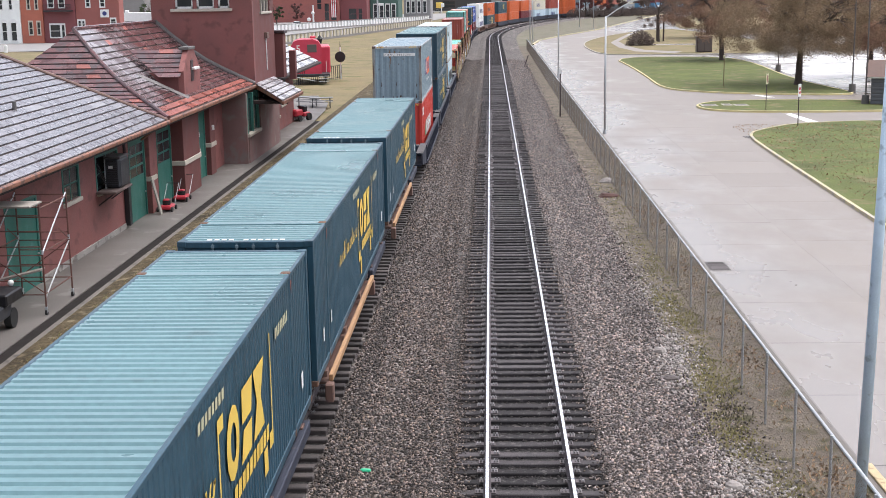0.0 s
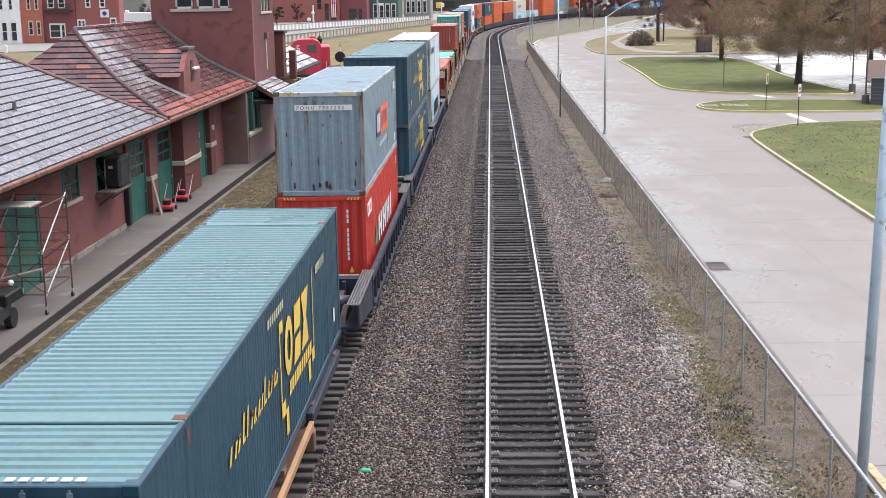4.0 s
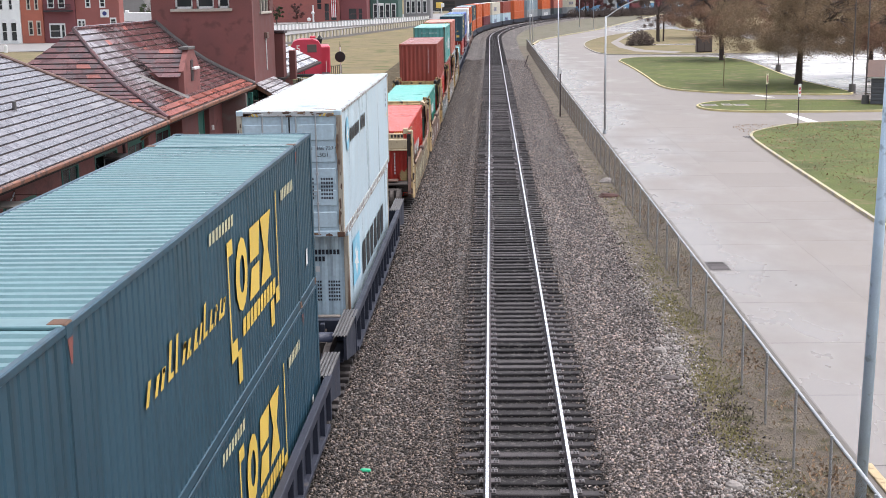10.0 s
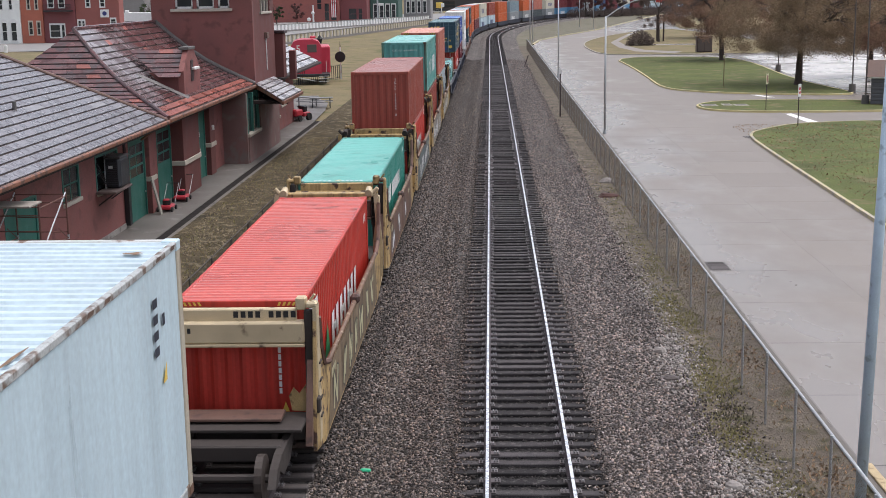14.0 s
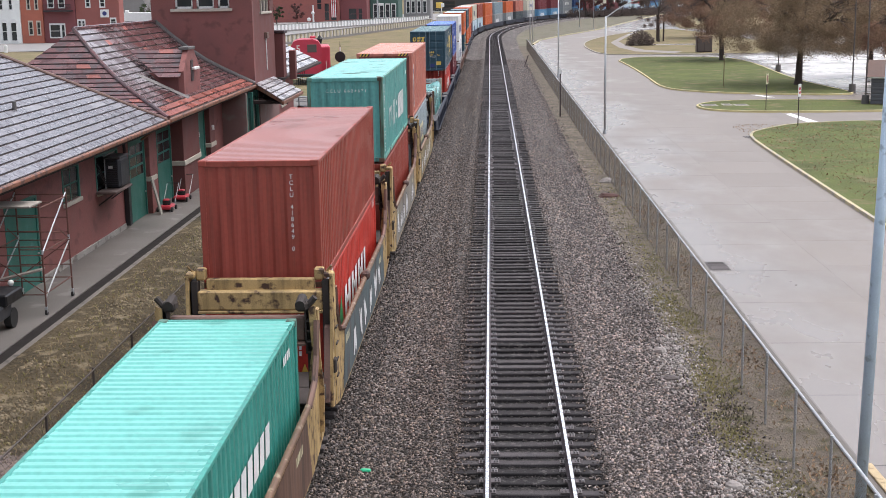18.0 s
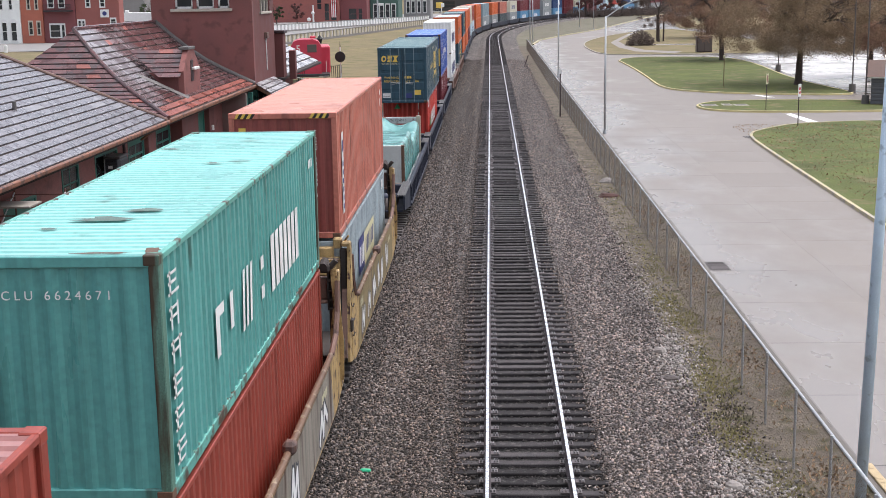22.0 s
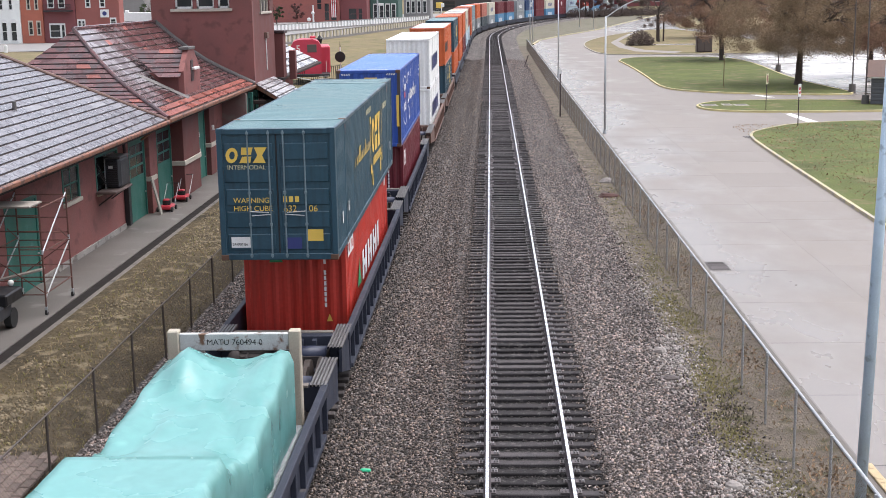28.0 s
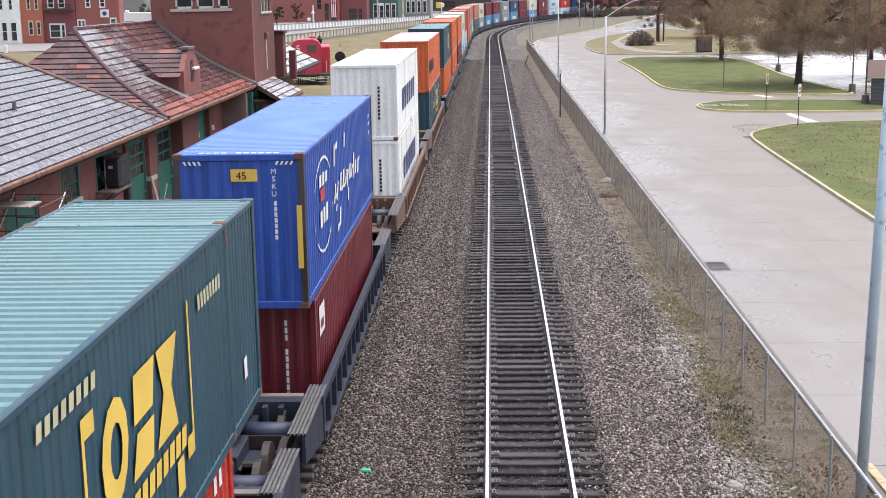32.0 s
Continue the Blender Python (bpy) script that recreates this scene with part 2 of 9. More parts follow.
def paving(name, col):
    """Damp concrete: dry and pale in places, in others a thin film of rain that mirrors the sky."""
    ma = mat(name, col, 0.6, var=0.12, scale=0.16, grain=30, bump=0.02, each=0.03, spec=0.4, shift=True)
    nd, ln = ma.node_tree.nodes, ma.node_tree.links
    bs = nd["Principled BSDF"]
    geo, mp, no = nd.new("ShaderNodeNewGeometry"), nd.new("ShaderNodeMapping"), nd.new("ShaderNodeTexNoise")
    mp.inputs["Scale"].default_value = (0.30, 0.16, 1.0)
    no.inputs["Scale"].default_value, no.inputs["Detail"].default_value, no.inputs["Roughness"].default_value = 1.0, 5, 0.55
    ln.new(geo.outputs["Position"], mp.inputs[0])
    ln.new(mp.outputs[0], no.inputs["Vector"])
    sep, fall, add, film = nd.new("ShaderNodeSeparateXYZ"), nd.new("ShaderNodeMapRange"), nd.new("ShaderNodeMath"), nd.new("ShaderNodeMapRange")
    ln.new(geo.outputs["Position"], sep.inputs[0])
    fall.inputs["From Min"].default_value, fall.inputs["From Max"].default_value = 6.5, 12.5
    fall.inputs["To Min"].default_value, fall.inputs["To Max"].default_value = 0.20, -0.16
    ln.new(sep.outputs["X"], fall.inputs["Value"])
    lot, both = nd.new("ShaderNodeMapRange"), nd.new("ShaderNodeMath")
    lot.inputs["From Min"].default_value, lot.inputs["From Max"].default_value = 24.0, 31.0
    lot.inputs["To Min"].default_value, lot.inputs["To Max"].default_value = 0.0, 0.5
    ln.new(sep.outputs["X"], lot.inputs["Value"])
    add.operation = both.operation = "ADD"
    ln.new(fall.outputs[0], both.inputs[0])
    ln.new(lot.outputs[0], both.inputs[1])
    ln.new(no.outputs["Fac"], add.inputs[0])
    ln.new(both.outputs[0], add.inputs[1])
    film.interpolation_type = "SMOOTHSTEP"
    film.inputs["From Min"].default_value, film.inputs["From Max"].default_value = 0.34, 0.80
    film.inputs["To Min"].default_value, film.inputs["To Max"].default_value = 0.6, 0.2
    ln.new(add.outputs[0], film.inputs["Value"])
    ln.new(film.outputs[0], bs.inputs["Roughness"])
    return ma


def sheened(name, col, grey):
    """Wet clay tile, the sky's sheen painted grey on the slope beside the hip."""
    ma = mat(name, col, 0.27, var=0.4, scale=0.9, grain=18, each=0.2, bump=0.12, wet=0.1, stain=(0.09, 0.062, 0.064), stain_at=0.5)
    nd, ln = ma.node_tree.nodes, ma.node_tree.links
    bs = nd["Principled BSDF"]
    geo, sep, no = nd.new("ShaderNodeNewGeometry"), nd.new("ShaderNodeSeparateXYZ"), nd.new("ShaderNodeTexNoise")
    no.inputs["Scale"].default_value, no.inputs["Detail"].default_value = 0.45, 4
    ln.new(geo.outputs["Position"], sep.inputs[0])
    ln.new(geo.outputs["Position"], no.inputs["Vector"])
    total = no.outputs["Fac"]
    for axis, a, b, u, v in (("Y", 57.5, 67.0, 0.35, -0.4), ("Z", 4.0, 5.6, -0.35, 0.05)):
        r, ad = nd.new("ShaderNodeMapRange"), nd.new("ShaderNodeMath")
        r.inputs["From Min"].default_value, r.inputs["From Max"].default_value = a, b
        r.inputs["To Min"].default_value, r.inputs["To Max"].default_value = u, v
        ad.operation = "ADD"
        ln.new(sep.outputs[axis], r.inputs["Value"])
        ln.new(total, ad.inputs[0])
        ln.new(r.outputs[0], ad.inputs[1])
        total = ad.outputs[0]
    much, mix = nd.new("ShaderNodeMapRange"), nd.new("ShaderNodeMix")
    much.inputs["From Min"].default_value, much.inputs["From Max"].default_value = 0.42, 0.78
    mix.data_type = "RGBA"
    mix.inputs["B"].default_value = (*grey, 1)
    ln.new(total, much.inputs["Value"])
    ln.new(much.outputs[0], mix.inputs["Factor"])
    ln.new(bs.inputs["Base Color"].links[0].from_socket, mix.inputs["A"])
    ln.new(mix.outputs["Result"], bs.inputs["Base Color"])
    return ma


RUST = (0.12, 0.045, 0.02)
M = {}
M["ballast"] = gravel("ballast", (0.030, 0.025, 0.024), (0.10, 0.087, 0.081), (0.36, 0.318, 0.29), 0.065, 0.3)
M["stone"] = mat("stone", (0.134, 0.119, 0.117), 0.7, var=0.5, scale=1.0, grain=20, island=1.15, bump=0.3, spec=0.35, streak=(1.6, 0.09, 1.0), other=(0.150, 0.112, 0.090))
M["brown_stone"] = mat("brown_stone", (0.076, 0.066, 0.064), 0.7, var=0.85, scale=1.0, grain=20, island=1.15, bump=0.3, spec=0.35, streak=(2.6, 0.05, 1.0), other=(0.104, 0.077, 0.060))
M["pale_stone"] = mat("pale_stone", (0.245, 0.222, 0.205), 0.8, var=0.3, scale=1, grain=20, island=0.6, bump=0.3, spec=0.3)
M["clod"] = mat("clod", (0.19, 0.155, 0.105), 0.9, var=0.3, scale=1, grain=20, island=0.5, bump=0.3, spec=0.2)
M["tie"] = mat("tie", (0.05, 0.045, 0.046), 0.85, var=0.5, scale=3, grain=50, each=0.6, bump=0.5, stain=(0.095, 0.087, 0.085), stain_at=0.57, spec=0.2, shift=True)
M["old_tie"] = mat("old_tie", (0.055, 0.045, 0.042), 0.8, var=0.35, scale=3, grain=50, each=0.35, bump=0.5)
M["rail_side"] = mat("rail_side", (0.055, 0.043, 0.046), 0.7, 0.2, var=0.3, scale=4)
M["rail_head"] = mat("rail_head", (0.93, 0.93, 0.93), 0.3, 0.9, var=0.05, scale=6, bump=0.02)
M["clip"] = mat("clip", (0.2, 0.19, 0.19), 0.5, 0.3, var=0.3, island=0.5)
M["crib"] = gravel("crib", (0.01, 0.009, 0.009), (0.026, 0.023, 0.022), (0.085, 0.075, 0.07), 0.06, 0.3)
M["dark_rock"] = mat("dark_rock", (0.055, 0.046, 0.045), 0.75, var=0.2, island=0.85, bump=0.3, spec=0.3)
M["verge"] = mat("verge", (0.135, 0.112, 0.088), 0.95, var=0.7, scale=0.9, grain=14, bump=0.9, stain=(0.07, 0.064, 0.034), stain_at=0.54, bdist=0.05, spec=0.2)
M["plate"] = mat("plate", (0.13, 0.11, 0.11), 0.5, 0.4, var=0.3, island=0.3)
M["dirt"] = mat("dirt", (0.16, 0.125, 0.09), 0.95, var=0.4, scale=0.4, grain=14, bump=0.8, stain=(0.10, 0.095, 0.04), stain_at=0.55, bdist=0.05, spec=0.2)
M["scrub"] = mat("scrub", (0.15, 0.137, 0.105), 0.95, var=0.4, scale=0.25, grain=6, bump=0.5, stain=(0.105, 0.105, 0.062), stain_at=0.52, spec=0.15)
M["dry_grass"] = mat("dry_grass", (0.076, 0.060, 0.036), 0.95, var=0.7, scale=0.8, grain=11, bump=1.0, stain=(0.19, 0.155, 0.10), stain_at=0.56, bdist=0.08, spec=0.15)
M["lawn"] = mat("lawn", (0.098, 0.113, 0.042), 0.95, var=0.55, scale=0.3, grain=14, bump=0.8, stain=(0.155, 0.135, 0.072), stain_at=0.56, bdist=0.04, spec=0.15)
M["far_lawn"] = mat("far_lawn", (0.185, 0.15, 0.085), 0.95, var=0.35, scale=0.16, grain=6, bump=0.4, stain=(0.115, 0.115, 0.05), stain_at=0.54, spec=0.15)
M["concrete"] = paving("concrete", (0.215, 0.189, 0.169))

M["road_base"] = paving("road_base", (0.215, 0.189, 0.169))
# car park: sky mirrored in the wet surface, painted as a pale tone
M["sheen_paving"] = mat("sheen_paving", (0.50, 0.48, 0.455), 0.35, var=0.12, scale=0.2, grain=20, bump=0.03, wet=0.15)
M["joint"] = mat("joint", (0.05, 0.046, 0.042), 0.9)
M["kerb"] = mat("kerb", (0.37, 0.34, 0.30), 0.7, var=0.2, scale=1)
M["worn_kerb"] = mat("worn_kerb", (0.46, 0.40, 0.24), 0.7, var=0.25, scale=0.8, stain=(0.34, 0.31, 0.26), stain_at=0.5)
M["yellow_kerb"] = mat("yellow_kerb", (0.52, 0.44, 0.22), 0.7, var=0.2, scale=1, stain=(0.42, 0.40, 0.34), stain_at=0.6)
M["white_line"] = mat("white_line", (0.75, 0.74, 0.72), 0.6, var=0.1)
M["platform"] = mat("platform", (0.128, 0.116, 0.105), 0.6, var=0.28, scale=0.5, grain=40, bump=0.15, stain=(0.19, 0.178, 0.165), stain_at=0.6)
M["dark_strip"] = mat("dark_strip", (0.022, 0.019, 0.018), 0.9, var=0.3, scale=2, spec=0.1)
M["galv"] = mat("galv", (0.46, 0.475, 0.49), 0.45, 0.5, var=0.15, scale=3, bump=0.05)
M["pole_blue"] = mat("pole_blue", (0.46, 0.57, 0.66), 0.45, 0.1, var=0.18, scale=2.5, bump=0.05, stain=(0.27, 0.33, 0.38), stain_at=0.6)
M["wire"] = mat("wire", (0.15, 0.128, 0.105), 0.6, 0.2, var=0.2, scale=2)
M["dark_wire"] = mat("dark_wire", (0.10, 0.085, 0.075), 0.7, 0.3, var=0.2, scale=2)
M["black_iron"] = mat("black_iron", (0.02, 0.02, 0.021), 0.5, 0.3)
M["brick"] = mat("brick", (0.228, 0.086, 0.077), 0.75, var=0.24, scale=0.8, grain=26, bump=0.3, stain=(0.165, 0.064, 0.058), stain_at=0.57)
M["brick_far"] = mat("brick_far", (0.29, 0.10, 0.085), 0.8, var=0.2, scale=0.4, grain=10)
M["trim_stone"] = mat("trim_stone", (0.50, 0.45, 0.38), 0.7, var=0.15)
M["slate"] = mat("slate", (0.175, 0.17, 0.185), 0.36, var=0.4, scale=1.6, grain=20, each=0.12, bump=0.2, wet=0.12, stain=(0.10, 0.09, 0.10), stain_at=0.54, shift=True)
M["red_tile"] = mat("red_tile", (0.12, 0.055, 0.055), 0.27, var=0.4, scale=0.9, grain=18, each=0.25, bump=0.12, wet=0.1, stain=(0.09, 0.062, 0.064), stain_at=0.5)
M["new_tile"] = mat("new_tile", (0.27, 0.085, 0.065), 0.4, var=0.2, scale=1, grain=25, each=0.2, bump=0.2, wet=0.1)
M["copper"] = mat("copper", (0.24, 0.105, 0.065), 0.5, 0.1, var=0.4, scale=1.5, stain=(0.10, 0.055, 0.045), stain_at=0.52)
M["flashing"] = mat("flashing", (0.13, 0.12, 0.115), 0.6, 0.0, var=0.3, scale=2)
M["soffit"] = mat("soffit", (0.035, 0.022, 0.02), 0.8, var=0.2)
M["green_paint"] = mat("green_paint", (0.035, 0.155, 0.125), 0.5, var=0.18, scale=1.2, stain=(0.06, 0.2, 0.17), stain_at=0.6)
M["dark_frame"] = mat("dark_frame", (0.035, 0.02, 0.022), 0.5, var=0.2)
M["glass"] = mat("glass", (0.025, 0.03, 0.035), 0.08, var=0.1, bump=0, spec=0.8)
M["ac"] = mat("ac", (0.055, 0.058, 0.065), 0.5, 0.2, var=0.2)
M["ac_shelf"] = mat("ac_shelf", (0.12, 0.085, 0.075), 0.7, var=0.3, scale=3)
M["pale_metal"] = mat("pale_metal", (0.5, 0.5, 0.5), 0.45, 0.4)
M["wood_plank"] = mat("wood_plank", (0.30, 0.27, 0.235), 0.75, var=0.25, scale=3)
M["scaffold"] = mat("scaffold", (0.16, 0.075, 0.06), 0.6, 0.3, var=0.3, scale=5)
M["rust_patch"] = mat("rust_patch", (0.055, 0.028, 0.02), 0.85, var=0.5, scale=6)
M["rust_run"] = mat("rust_run", (0.20, 0.125, 0.075), 0.8, var=0.5, scale=6)
M["rust_brown"] = mat("rust_brown", (0.12, 0.075, 0.055), 0.85, var=0.5, scale=6)
M["scuff_dark"] = mat("scuff_dark", (0.10, 0.15, 0.13), 0.7, var=0.6, scale=8)
M["lamp_brown"] = mat("lamp_brown", (0.10, 0.085, 0.078), 0.6, var=0.2)
M["edging"] = mat("edging", (0.13, 0.115, 0.10), 0.8, var=0.35, scale=1, stain=(0.06, 0.052, 0.045), stain_at=0.57)
M["bark"] = mat("bark", (0.06, 0.045, 0.038), 0.95, var=0.3, scale=4, grain=30, bump=0.6)
M["oak_leaf"] = mat("oak_leaf", (0.245, 0.178, 0.115), 0.85, var=0.2, island=0.5, bump=0, thin=0.5)
M["rust_leaf"] = mat("rust_leaf", (0.25, 0.155, 0.11), 0.85, var=0.2, island=0.5, bump=0, thin=0.5)
M["red_leaf"] = mat("red_leaf", (0.125, 0.05, 0.045), 0.85, var=0.2, island=0.5, bump=0)
M["twig"] = mat("twig", (0.13, 0.10, 0.088), 0.95, var=0.2, island=0.4, bump=0, thin=0.3)
M["green_leaf"] = mat("green_leaf", (0.05, 0.07, 0.03), 0.85, var=0.2, island=0.4, bump=0)
M["straw"] = mat("straw", (0.30, 0.235, 0.145), 0.95, var=0.2, island=0.5, bump=0, thin=0.4)
M["weed"] = mat("weed", (0.25, 0.225, 0.10), 0.95, var=0.2, island=0.4, bump=0, thin=0.5)
M["dead_weed"] = mat("dead_weed", (0.075, 0.065, 0.045), 0.95, var=0.3, island=0.5, bump=0)
M["fallen_leaf"] = mat("fallen_leaf", (0.26, 0.165, 0.095), 0.9, var=0.2, island=0.5, bump=0)
M["white_paint"] = mat("white_paint", (0.72, 0.72, 0.70), 0.45, var=0.1)
M["yellow"] = mat("yellow", (0.72, 0.49, 0.09), 0.5, var=0.12, scale=2)
M["white"] = mat("white", (0.74, 0.74, 0.73), 0.5, var=0.12, scale=2)
M["black"] = mat("black", (0.015, 0.015, 0.017), 0.5, var=0.1)
M["orange"] = mat("orange", (0.72, 0.13, 0.035), 0.5, var=0.1)
M["navy"] = mat("navy", (0.03, 0.04, 0.16), 0.5, var=0.1)
M["dull_rod"] = mat("dull_rod", (0.17, 0.23, 0.26), 0.5, 0.3, var=0.3, scale=2)
M["panel_blue"] = mat("panel_blue", (0.095, 0.185, 0.30), 0.5, var=0.25, scale=3)
M["skyblue"] = mat("skyblue", (0.22, 0.52, 0.68), 0.5, var=0.1)
M["green"] = mat("green", (0.03, 0.25, 0.10), 0.5, var=0.1)
M["table_grey"] = mat("table_grey", (0.17, 0.17, 0.17), 0.6, var=0.25, scale=3)
M["engine_red"] = mat("engine_red", (0.50, 0.04, 0.075), 0.4, var=0.2, scale=1)
M["red_paint"] = mat("red_paint", (0.45, 0.03, 0.045), 0.4, var=0.15, scale=1)
M["car_dark"] = mat("car_dark", (0.030, 0.034, 0.050), 0.62, 0.0, var=0.3, scale=1.5, stain=(0.085, 0.075, 0.07), stain_at=0.64, spec=0.3)
M["tank_blue"] = mat("tank_blue", (0.022, 0.028, 0.055), 0.5, 0.0, var=0.3, scale=3)
M["deck_tan"] = mat("deck_tan", (0.17, 0.145, 0.125), 0.7, 0.1, var=0.35, scale=2)
M["car_brown"] = mat("car_brown", (0.15, 0.085, 0.065), 0.65, 0.1, var=0.3, scale=1.5, stain=(0.08, 0.05, 0.045), stain_at=0.56)
M["grating"] = mat("grating", (0.13, 0.125, 0.125), 0.55, 0.4, var=0.3, scale=3)
M["car_yellow"] = mat("car_yellow", (0.44, 0.30, 0.13), 0.55, 0.0, var=0.4, scale=2.0, stain=(0.055, 0.026, 0.018), stain_at=0.545, shift=True, runs=0.5)
M["car_chord"] = mat("car_chord", (0.15, 0.085, 0.05), 0.5, 0.0, var=0.4, scale=2.0, stain=(0.33, 0.26, 0.18), stain_at=0.57)
M["car_cream"] = mat("car_cream", (0.52, 0.42, 0.27), 0.55, 0.0, var=0.25, scale=1.6, stain=(0.10, 0.06, 0.04), stain_at=0.63)
SIDES = [("tan_side", (0.20, 0.145, 0.09), "rust-streaked tan side covered with sprayed paint"), ("rusty_side", (0.14, 0.075, 0.05), "rusty brown side with sprayed paint"),
         ("slate_side", (0.085, 0.112, 0.118), "dark slate side with sprayed white letters"), ("grey_side", (0.24, 0.215, 0.18), "grey-tan side covered with sprayed paint"),
         ("olive_side", (0.23, 0.175, 0.085), "olive-yellow side covered with sprayed paint")]
for side_name, side_hue, side_label in SIDES:
    M[side_name] = mat(side_name, side_hue, 0.6, var=0.4, scale=1.2, stain=(0.07, 0.04, 0.028), stain_at=0.55, streak=True, shift=True, runs=0.5)
M["spine_rail"] = mat("spine_rail", (0.38, 0.22, 0.11), 0.6, 0.1, var=0.3, scale=2)
M["truck_steel"] = mat("truck_steel", (0.045, 0.036, 0.032), 0.75, 0.2, var=0.3, scale=3)
M["wheel_steel"] = mat("wheel_steel", (0.05, 0.038, 0.032), 0.6, 0.3, var=0.3, scale=4)
M["tarp"] = mat("tarp", (0.135, 0.325, 0.31), 0.24, var=0.12, scale=0.8, grain=5, bump=0.08, stain=(0.175, 0.385, 0.37), stain_at=0.58)
M["old_board"] = mat("old_board", (0.44, 0.34, 0.20), 0.8, var=0.3, scale=3, stain=(0.25, 0.18, 0.10), stain_at=0.56)
M["rubber"] = mat("rubber", (0.02, 0.02, 0.02), 0.8)


def paint(name, col, rough=0.42, rust=0.66, fade=1.0):
    return mat(name, col, rough, var=0.16, scale=1.1, grain=12, bump=0.04, stain=tuple(0.5 * c + 0.5 * r for c, r in zip(col, RUST)), stain_at=rust, streak=True, shift=True, runs=0.35 if sum(col) < 1.2 else 0.1)


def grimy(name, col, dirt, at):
    """Roof paint with bleaching and sky sheen in its pale tone, smudged with dirt."""
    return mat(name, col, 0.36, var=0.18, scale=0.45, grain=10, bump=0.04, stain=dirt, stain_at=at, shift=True)


